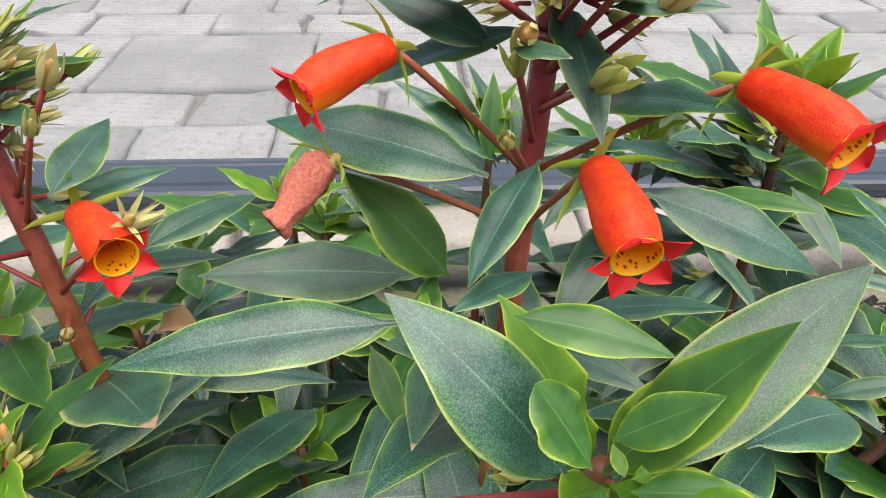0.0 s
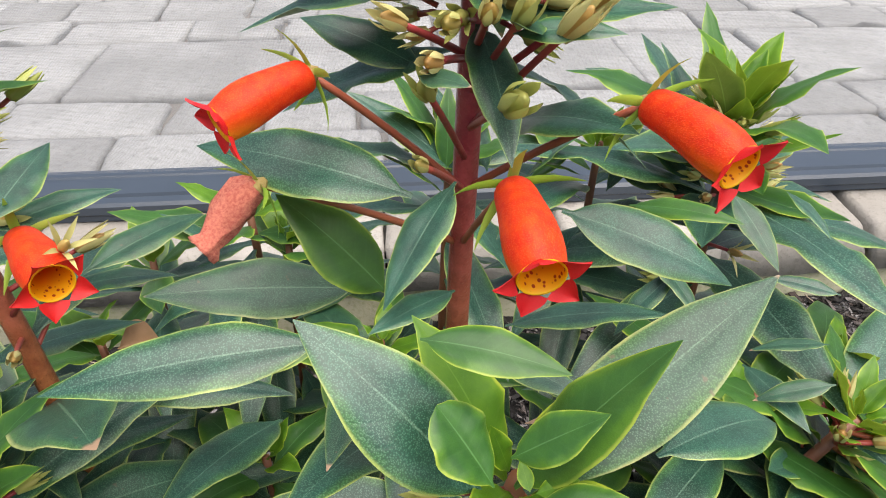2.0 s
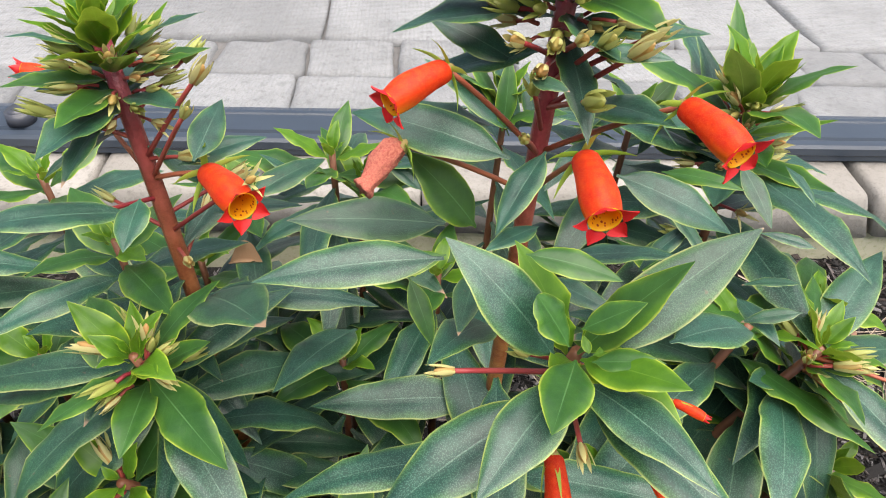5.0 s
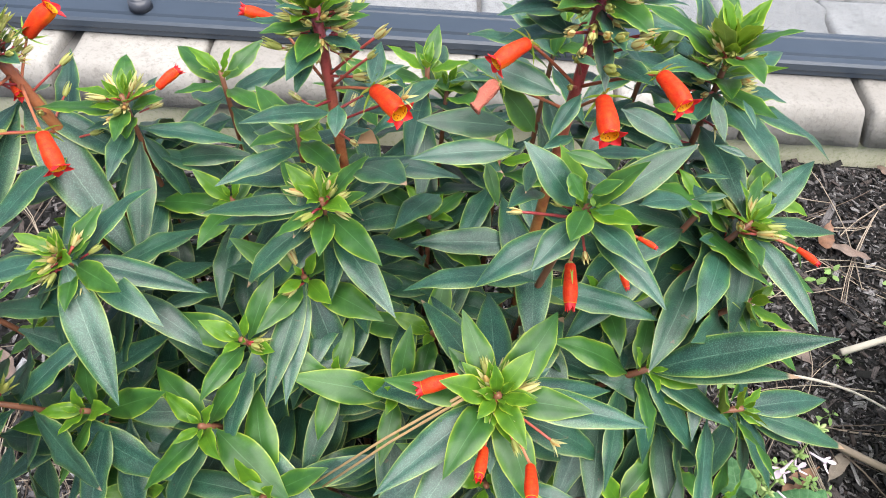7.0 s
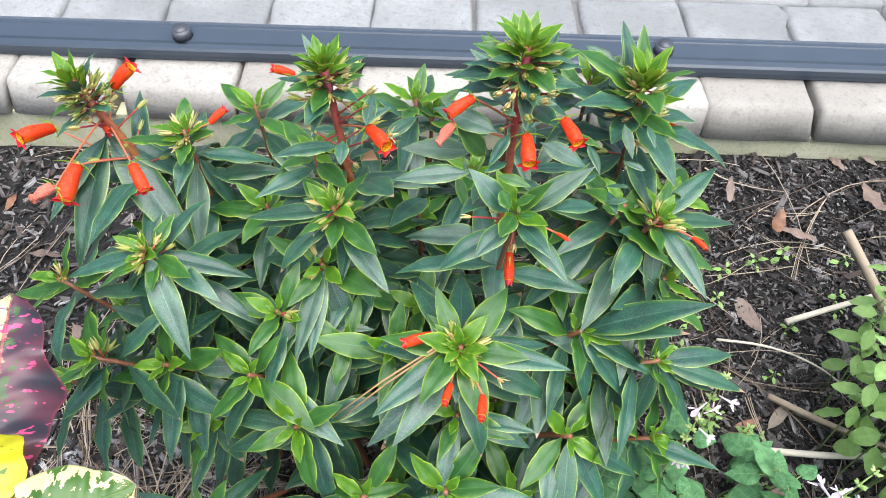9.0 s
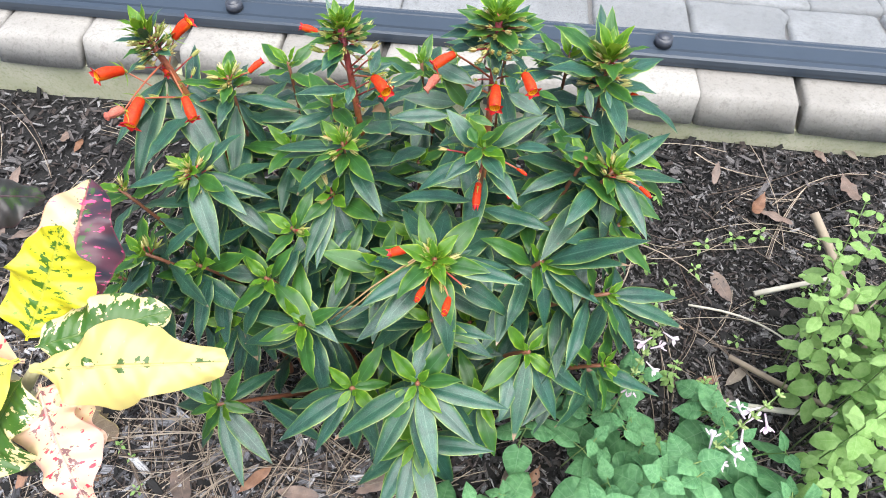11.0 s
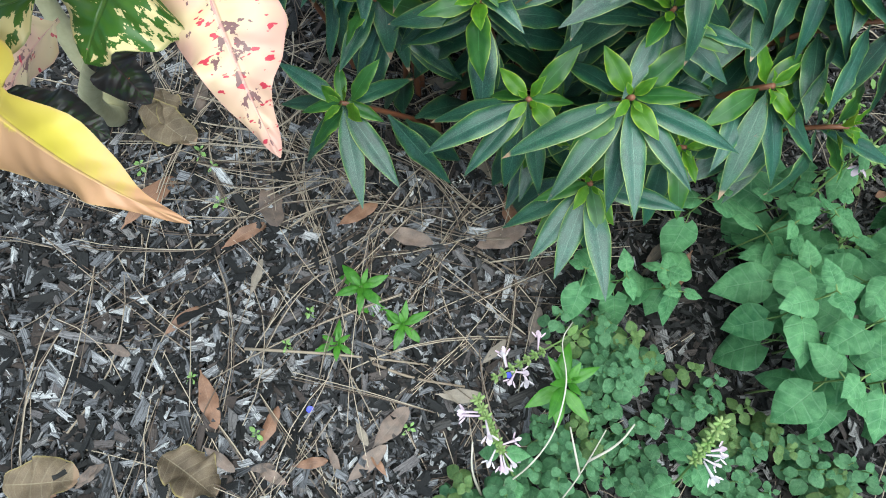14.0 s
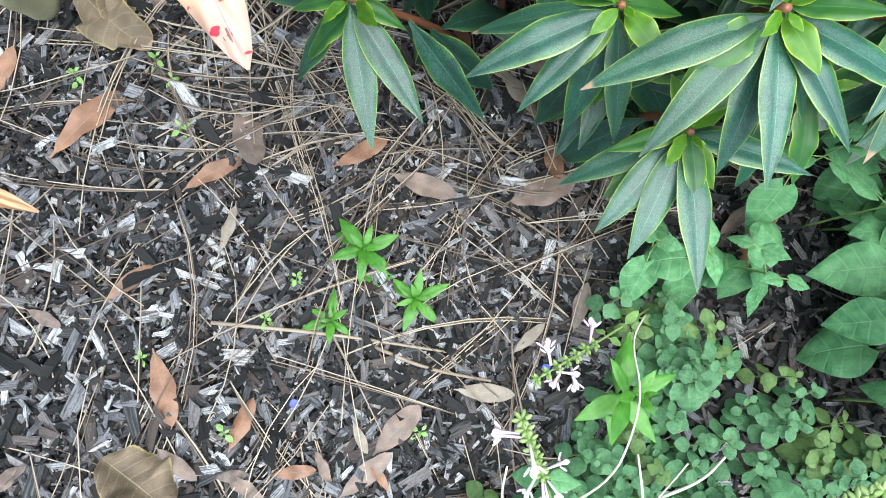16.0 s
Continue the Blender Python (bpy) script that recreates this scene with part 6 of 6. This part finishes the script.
# ---- smaller plants ----
M_HEART = leaf_material("heart-shaped leaf", rgb(0.040, 0.155, 0.056), rgb(0.185, 0.405, 0.175), rgb(0.27, 0.47, 0.26), rgb(0.15, 0.34, 0.14), rough=0.5, vein=5, see=0.22, velvet=0.5, net=0.25, gloss=0.4, speck=0.06, cells=60.0)
M_LIME = leaf_material("lime green leaf", rgb(0.20, 0.39, 0.085), rgb(0.38, 0.57, 0.21), rgb(0.46, 0.61, 0.29), rgb(0.40, 0.57, 0.22), rough=0.5, vein=6, see=0.3, velvet=0.4, net=0.15, speck=0.06)
M_GREY = leaf_material("grey green leaf", rgb(0.032, 0.120, 0.046), rgb(0.130, 0.280, 0.128), rgb(0.20, 0.34, 0.17), rgb(0.26, 0.40, 0.19), rough=0.55, vein=4, see=0.2, velvet=0.4, net=0.15, speck=0.06, cells=50.0, rim=0.5)
M_OLIVE = leaf_material("yellowing grey green leaf", rgb(0.065, 0.140, 0.040), rgb(0.170, 0.265, 0.080), rgb(0.24, 0.33, 0.13), rgb(0.28, 0.24, 0.12), rough=0.55, vein=4, see=0.2, velvet=0.4, net=0.15, speck=0.06, cells=50.0, rim=0.6)
M_HERBSTEM = plain_material("green herb stem", rgb(0.12, 0.22, 0.06), rgb(0.20, 0.28, 0.09), 60, 0.55, 0.1)
M_WHITE = plain_material("white petal", rgb(0.66, 0.62, 0.66), rgb(0.70, 0.52, 0.64), 40, 0.5, 0.05, see=0.25)
M_PALETWIG = plain_material("bleached twig", rgb(0.40, 0.365, 0.30), rgb(0.56, 0.52, 0.44), 60, 0.8, 0.3)
M_WOODTWIG = plain_material("dry brown twig", rgb(0.20, 0.15, 0.11), rgb(0.34, 0.28, 0.21), 60, 0.8, 0.3)


def heart_shape(v):
    """Broad and rounded near the stalk, drawn out to a point; the edge is finely scalloped."""
    return math.sin(math.pi * max(0.012, min(1.0, v)) ** 0.56) * (1.0 + 0.02 * math.sin(v * 70))


def egg(v):
    return max(0.0, math.sin(math.pi * min(1.0, v) ** 0.75)) ** 0.7


HEARTS = [leaf_mesh("leaf", M_HEART, w, d, 0.13, 0.05, 120 + i, heart_shape, 22, 8, 0.0, 0.0, 0.0, 0.12) for i, (w, d) in enumerate(((0.78, 0.25), (0.86, 0.4), (0.72, 0.1), (0.82, 0.5)))]
LIMES = [leaf_mesh("leaf", M_LIME, w, d, 0.15, 0.12, 130 + i, egg, 10, 4, 0.05) for i, (w, d) in enumerate(((0.55, 0.3), (0.6, 0.6), (0.5, 0.1)))]
GREYS = [leaf_mesh("leaf", M_GREY, w, d, 0.14, 0.08, 140 + i, egg, 8, 4, 0.05) for i, (w, d) in enumerate(((0.86, 0.3), (0.92, 0.6), (0.80, 0.1)))]


OLIVES = [leaf_mesh("leaf", M_OLIVE, w, d, 0.14, 0.08, 150 + i, egg, 8, 4, 0.05) for i, (w, d) in enumerate(((0.80, 0.3), (0.86, 0.6)))]


def white_flower():
    prof = [(0.0, 0.04), (0.25, 0.045), (0.5, 0.06), (0.66, 0.085)]
    v, f = tube_geo([(0, y, 0) for y, _ in prof], [r for _, r in prof], 7)
    for side, (w, ln, tilt) in enumerate(((0.09, 0.30, 0.5), (0.13, 0.42, -0.75), (0.06, 0.25, -0.1), (0.06, 0.25, -0.1))):
        o = len(v)
        for i in range(4):
            s = i / 3
            ww = w * (0.5, 0.9, 1.0, 0.35)[i]
            for j in range(3):
                x = (j - 1) * ww
                y = 0.62 + ln * s * math.cos(tilt)
                z = (0.07 if tilt > 0 else -0.07) + ln * s * math.sin(tilt)
                if side > 1:
                    x += (0.12 + 0.22 * s) * (1 if side == 2 else -1)
                v.append((x, y, z + 0.03 * abs(j - 1)))
        for i in range(3):
            for j in range(2):
                a = o + i * 3 + j
                f.append((a, a + 1, a + 4, a + 3))
    return mesh_of("flower", v, f, M_WHITE)


WHITEFLOWER = white_flower()


def herb(name, base, tip, leaves, size, pairs, label, category, group="", seed=0, stem_r=0.0016, top=0.5, spread=0.15, bare=0.2, skin=M_HERBSTEM, down=0.3, stalk=0.25):
    """A small plant: one bent stem with pairs of leaves on short stalks that grow smaller to the tip."""
    r = random.Random(seed)
    o = Vector((base[0], base[1], ground_z(base[0], base[1]) - 0.004 if len(base) == 2 else base[2]))
    plant = root(name, o, label, category, group)
    t = Vector(tip) - o
    pts = bezier((0, 0, 0), t * 0.5 + Vector((0, 0, t.length * spread)), t, 10)
    sv, sf = tube_geo(pts, [stem_r * (1 - 0.5 * i / 9) for i in range(10)], 6)
    a = r.uniform(0, 3)
    for k in range(pairs):
        s = 1.0 - (1.0 - bare) * (k / max(1, pairs)) ** 1.1
        p, d = along(pts, s)
        ln = size * (top + (1 - top) * min(1.0, k / max(1.0, pairs * 0.5))) * r.uniform(0.8, 1.15)
        for sign in (1, -1):
            side = d.cross(Vector((math.sin(a), math.cos(a), 0.02))).normalized() * sign
            e = (0.9 - 1.1 * min(1.0, k / max(1.0, pairs * 0.6))) - down * r.random()
            way = (side * math.cos(e) + d * math.sin(e)).normalized()
            q = p + way * ln * stalk
            v, f = tube_geo([p, q], [stem_r * 0.6, stem_r * 0.45], 4, caps=False)
            sf += [tuple(g + len(sv) for g in face) for face in f]
            sv += v
            child("leaf", r.choice(leaves), plant, aim(q, (way + Vector((0, 0, r.uniform(-0.55, 0.05)))).normalized(), ln, r.uniform(-0.5, 0.5)))
        a += math.pi / 2 + r.uniform(-0.3, 0.3)
    child("stem", mesh_of("stem", sv, sf, skin), plant)
    return plant, o, pts


# heart-leaved sage: a thicket of low stems
SAGE = "green heart-leaved sage stem growing low over the mulch"
rr = random.Random(31)
def between(x):
    """Where the sage gives way to the creeping herbs, along x."""
    return -0.165 - 0.24 * (x - 0.05)


for i in range(20):
    x = rr.uniform(0.07, 0.62)
    y = rr.uniform(between(x), 0.04 - 0.05 * max(0.0, x - 0.4))
    if x < 0.20 and y > -0.10:
        x += 0.22
    h = rr.uniform(0.07, 0.18) + 0.25 * max(0.0, x - 0.25)
    herb("sage", (x + rr.uniform(-0.05, 0.05), y + rr.uniform(-0.01, 0.05)), (x, y, h), HEARTS, rr.uniform(0.056, 0.078) * (1.0 + 0.3 * max(0.0, x - 0.25)), rr.choice((2, 3)), SAGE, "herb", "heart-leaved sage", 200 + i, 0.0016, 0.4, bare=0.25, down=0.7)

for i in range(10):
    x, y = rr.uniform(0.30, 0.62), rr.uniform(-0.24, -0.04)
    herb("sage", (x + rr.uniform(-0.04, 0.04), y + rr.uniform(0, 0.05)), (x, y, rr.uniform(0.20, 0.29)), HEARTS, rr.uniform(0.058, 0.074), 4, "tall green heart-leaved sage stem with broad leaves", "herb", "heart-leaved sage", 270 + i, 0.0018, 0.5, bare=0.3, down=0.6)

for i in range(7):
    x, y = rr.uniform(0.36, 0.56), rr.uniform(-0.03, 0.09)
    herb("sage", (x + rr.uniform(-0.03, 0.03), y + rr.uniform(0, 0.03)), (x, y, rr.uniform(0.12, 0.22)), HEARTS, rr.uniform(0.050, 0.070), 3, SAGE, "herb", "heart-leaved sage", 290 + i, 0.0016, 0.45, bare=0.3, down=0.6)


def sage_spike(base, tip, flowers, seed, leaves=HEARTS, size=0.036, pairs=4, bare=0.15, spread=0.1):
    """A sage stem that ends in a spike with whorls of buds and white two-lipped flowers."""
    r = random.Random(seed)
    plant, o, pts = herb("white_sage", base, tip, leaves, size, pairs, "sage with a spike of small white flowers and green calyces", "flower", "white flowering sage", seed, 0.0018, 0.8, bare=bare, spread=spread)
    for ch in list(plant.children):
        if "leaf" in ch.name:
            p = ch.matrix_basis.translation
            if p.z > pts[9].z * 0.72:
                bpy.data.objects.remove(ch)
    for k in range(7):
        s = 0.62 + 0.38 * k / 6
        p, d = along(pts, s)
        for q in range(6):
            a = 1.05 * q + k
            out = (d.orthogonal().normalized() * math.cos(a) + d.cross(d.orthogonal()).normalized() * math.sin(a))
            child("calyx", CALYX, plant, aim(p, out + d * 0.5, r.uniform(0.007, 0.010)))
    for q in range(flowers):
        p, d = along(pts, r.uniform(0.62, 0.95))
        a = r.uniform(0, 6.28)
        out = Vector((math.cos(a), math.sin(a) - 0.3, r.uniform(-0.5, 0.3)))
        child("flower", WHITEFLOWER, plant, aim(p + out * 0.006, out, r.uniform(0.021, 0.029) * (1.2 if tip[2] > 0.32 else 1.0)), "white two-lipped flower")


def calyx_mesh():
    prof = [(0, 0.12), (0.3, 0.2), (0.7, 0.22), (1.0, 0.1)]
    v, f = tube_geo([(0, y, 0) for y, _ in prof], [r for _, r in prof], 6)
    return mesh_of("calyx", v, f, plain_material("sage calyx", rgb(0.22, 0.36, 0.10), rgb(0.36, 0.45, 0.18), 90, 0.6, 0.1, see=0.2))


CALYX = calyx_mesh()
sage_spike((0.33, 0.0), (0.385, 0.105, 0.345), 6, 301)
sage_spike((0.36, -0.14), (0.505, -0.02, 0.385), 8, 302, size=0.03)
sage_spike((0.10, -0.46), (-0.02, -0.36, 0.175), 8, 303, size=0.025, spread=0.05)
sage_spike((0.25, -0.40), (0.19, -0.335, 0.30), 4, 304, size=0.035)
sage_spike((0.14, -0.17), (0.0, -0.315, 0.10), 6, 305, LIMES, size=0.018, pairs=7, spread=0.12)

# lime green bush
for i in range(54):
    x, y = rr.uniform(0.56, 0.92), rr.uniform(-0.10, 0.34)
    x += 0.25 * max(0.0, y)
    herb("lime_herb", (x * 0.6 + 0.30, y * 0.7 + 0.02), (x, y, rr.uniform(0.28, 0.50)), LIMES, rr.uniform(0.030, 0.046), 8, "lime green small-leaved herb with pale stems", "herb", "lime green herbs", 400 + i, 0.0015, 0.5, bare=0.25, stalk=0.12)

# round-leaved ground cover
for i in range(225):
    x = rr.uniform(-0.03, 0.52)
    y = rr.uniform(-0.56, between(x) - 0.02)
    if x < 0.06 and y > -0.40:
        x += 0.12
    herb("oregano", (x + rr.uniform(-0.02, 0.02), y + rr.uniform(-0.02, 0.02)), (x, y, rr.uniform(0.03, 0.11)), OLIVES if rr.random() < 0.14 else GREYS, rr.uniform(0.016, 0.027), 5, "small grey-green round-leaved creeping herb", "herb", "creeping herbs", 500 + i, 0.0011, 0.45, bare=0.15, stalk=0.12)
for i in range(12):
    x, y = rr.uniform(0.42, 0.56), rr.uniform(-0.02, 0.16)
    herb("weed", (x, y), (x + rr.uniform(-0.03, 0.03), y, rr.uniform(0.04, 0.10)), LIMES, 0.016, 6, "small green weed with narrow leaves in the mulch", "weed", "weeds in the mulch", 600 + i, 0.001, 0.5)
for i in range(17):
    x, y = rr.uniform(0.42, 0.90), rr.uniform(0.25, 0.58)
    herb("weed", (x, y), (x + rr.uniform(-0.02, 0.02), y, ground_z(x, y) + 0.026), LIMES, rr.uniform(0.013, 0.024), 3, "tiny green weed seedling in dark mulch", "weed", "weeds in the mulch", 640 + i, 0.0008, 0.6)

# seedlings of the flowering plant
def seedling(x, y, z, size, spin, seed):
    r = random.Random(seed)
    o = Vector((x, y, ground_z(x, y)))
    plant = root("seedling", o, "bright green seedling with lance-shaped leaves in the mulch", "seedling", "seedlings")
    v, f = tube_geo([(0, 0, -0.004), (0, 0, z * 0.5), (0, 0, z)], [0.0018, 0.0016, 0.0012], 6)
    child("stem", mesh_of("stem", v, f, M_HERBSTEM), plant)
    levels = ((0.25, 1.15, 2), (0.52, 0.65, 3), (0.82, 0.32, 3), (1.0, 0.10, 3), (1.0, -0.10, 2))
    for k, (ln, e, count) in enumerate(levels):
        for q in range(count):
            a = spin + 1.1 * k + 2 * math.pi * q / count + r.uniform(-0.25, 0.25)
            up = e + r.uniform(-0.15, 0.15)
            way = Vector((math.cos(a) * math.cos(up), math.sin(a) * math.cos(up), math.sin(up)))
            child("leaf", r.choice(SEED_LEAVES), plant, aim((0, 0, z * (1 - 0.1 * k)), way, size * ln * r.uniform(0.75, 1.1), r.uniform(-0.2, 0.2)))


M_SEED = leaf_material("seedling leaf", rgb(0.035, 0.145, 0.012), rgb(0.095, 0.27, 0.024), rgb(0.15, 0.34, 0.06), rgb(0.14, 0.34, 0.03), rim=0.4, speck=0.05, rough=0.42, see=0.2, velvet=0.12)
SEED_LEAVES = [leaf_mesh("leaf", M_SEED, w, d, 0.15, 0.10, 160 + i) for i, (w, d) in enumerate(((0.30, 0.2), (0.34, 0.45), (0.28, 0.6)))]
seedling(-0.205, -0.235, 0.035, 0.046, 1.5, 1)
seedling(-0.134, -0.268, 0.030, 0.038, 1.4, 2)
seedling(-0.213, -0.318, 0.022, 0.034, 0.6, 3)
seedling(-0.185, -0.262, 0.012, 0.028, 0.2, 4)
seedling(0.078, -0.306, 0.165, 0.062, 0.4, 5)


def twig(points, r0, r1, material, label):
    ob = root("twig", points[0], label, "twig")
    raw = [Vector(p) - Vector(points[0]) for p in points]
    pts = [raw[0]]
    for i in range(1, len(raw) - 1):
        a, b = (raw[i - 1] + raw[i]) / 2, (raw[i] + raw[i + 1]) / 2
        pts += bezier(a, raw[i], b, 6)
    pts.append(raw[-1])
    n = len(pts)
    v, f = tube_geo(pts, [r0 + (r1 - r0) * i / (n - 1) for i in range(n)], 7)
    child("shaft", mesh_of("shaft", v, f, material, smooth=True), ob)
    return ob


dry = "bleached bare twig standing among low herbs"
twig([(0.03, -0.45, 0.02), (0.055, -0.42, 0.10), (0.069, -0.38, 0.165), (0.072, -0.34, 0.175), (0.069, -0.305, 0.181), (0.055, -0.265, 0.165), (0.068, -0.235, 0.15)], 0.0011, 0.0007, M_PALETWIG, dry)
twig([(0.10, -0.47, 0.03), (0.115, -0.42, 0.10), (0.12, -0.385, 0.14), (0.125, -0.35, 0.17)], 0.0011, 0.0007, M_PALETWIG, dry)
twig([(0.12, -0.385, 0.139), (0.145, -0.36, 0.16), (0.155, -0.335, 0.17)], 0.0016, 0.001, M_PALETWIG, dry)
twig([(0.117, -0.40, 0.125), (0.10, -0.375, 0.145), (0.09, -0.355, 0.15)], 0.0015, 0.001, M_PALETWIG, dry)
twig([(0.03, -0.455, 0.015), (0.0, -0.43, 0.08), (-0.01, -0.40, 0.12)], 0.0018, 0.001, M_PALETWIG, dry)
lying = "dry bare stick lying on the mulch"
twig([(0.53, 0.325, 0.035), (0.62, 0.315, 0.04), (0.70, 0.28, 0.04), (0.75, 0.22, 0.04)], 0.0026, 0.0016, M_PALETWIG, lying)
twig([(0.66, 0.36, 0.05), (0.74, 0.385, 0.06), (0.84, 0.42, 0.06)], 0.006, 0.005, M_PALETWIG, lying)
twig([(0.60, 0.22, 0.03), (0.70, 0.16, 0.04), (0.78, 0.13, 0.04)], 0.006, 0.005, M_WOODTWIG, lying)
twig([(0.55, 0.12, 0.04), (0.68, 0.11, 0.05), (0.80, 0.12, 0.05)], 0.006, 0.005, M_PALETWIG, lying)
twig([(0.735, 0.47, 0.19), (0.775, 0.40, 0.15), (0.85, 0.27, 0.06), (0.88, 0.22, 0.01)], 0.0085, 0.0105, M_WOODTWIG, "thick sawn dry stem of the herb bush")
twig([(-0.33, -0.36, 0.02), (-0.20, -0.33, 0.022), (-0.08, -0.31, 0.02)], 0.0022, 0.0014, M_WOODTWIG, lying)
twig([(-0.16, -0.33, 0.02), (-0.10, -0.335, 0.02), (-0.03, -0.325, 0.02)], 0.0022, 0.0016, M_WOODTWIG, lying)
herb("weed", (-0.478, -0.123), (-0.474, -0.119, 0.030), LIMES, 0.011, 3, "tiny green weed seedling in dark mulch", "weed", "weeds in the mulch", 700, 0.0008, 0.6)
herb("weed", (-0.506, -0.105), (-0.502, -0.101, 0.030), LIMES, 0.011, 3, "tiny green weed seedling in dark mulch", "weed", "weeds in the mulch", 701, 0.0008, 0.6)
herb("weed", (-0.579, -0.154), (-0.575, -0.150, 0.030), LIMES, 0.011, 3, "tiny green weed seedling in dark mulch", "weed", "weeds in the mulch", 702, 0.0008, 0.6)
herb("weed", (-0.266, -0.291), (-0.262, -0.287, 0.030), LIMES, 0.011, 3, "tiny green weed seedling in dark mulch", "weed", "weeds in the mulch", 703, 0.0008, 0.6)
herb("weed", (-0.383, -0.419), (-0.379, -0.415, 0.030), LIMES, 0.011, 3, "tiny green weed seedling in dark mulch", "weed", "weeds in the mulch", 704, 0.0008, 0.6)
herb("weed", (-0.277, -0.462), (-0.273, -0.458, 0.030), LIMES, 0.011, 3, "tiny green weed seedling in dark mulch", "weed", "weeds in the mulch", 705, 0.0008, 0.6)
herb("weed", (-0.090, -0.401), (-0.086, -0.397, 0.030), LIMES, 0.011, 3, "tiny green weed seedling in dark mulch", "weed", "weeds in the mulch", 706, 0.0008, 0.6)
herb("weed", (-0.281, -0.343), (-0.277, -0.339, 0.030), LIMES, 0.011, 3, "tiny green weed seedling in dark mulch", "weed", "weeds in the mulch", 707, 0.0008, 0.6)
herb("weed", (-0.446, -0.174), (-0.442, -0.170, 0.030), LIMES, 0.011, 3, "tiny green weed seedling in dark mulch", "weed", "weeds in the mulch", 708, 0.0008, 0.6)


M_BLUE = plain_material("blue petal", rgb(0.05, 0.06, 0.55), rgb(0.10, 0.12, 0.70), 60, 0.5, 0.1)
M_SHELL = plain_material("white shell", rgb(0.55, 0.54, 0.50), rgb(0.74, 0.73, 0.70), 60, 0.7, 0.3)


def petal(x, y):
    ob = new("petal", leaf_mesh("petal", M_BLUE, 0.8, 0.6, 0.3, 0.3, 3, egg, 6, 4, 0.0))
    ob.matrix_basis = aim((x, y, ground_z(x, y) + 0.02), (0.6, 0.5, 0.1), 0.011)
    tagged(ob, "tiny fallen blue flower petal on the mulch", "petal", "fallen blue petals")


petal(-0.223, -0.414)
petal(0.020, -0.296)
petal(0.340, -0.175)
chips(16, (-0.200, -0.090, -0.075, -0.010), 11, 0.012, M_SHELL, "white_pebbles", "small white shell bits on the dark mulch")
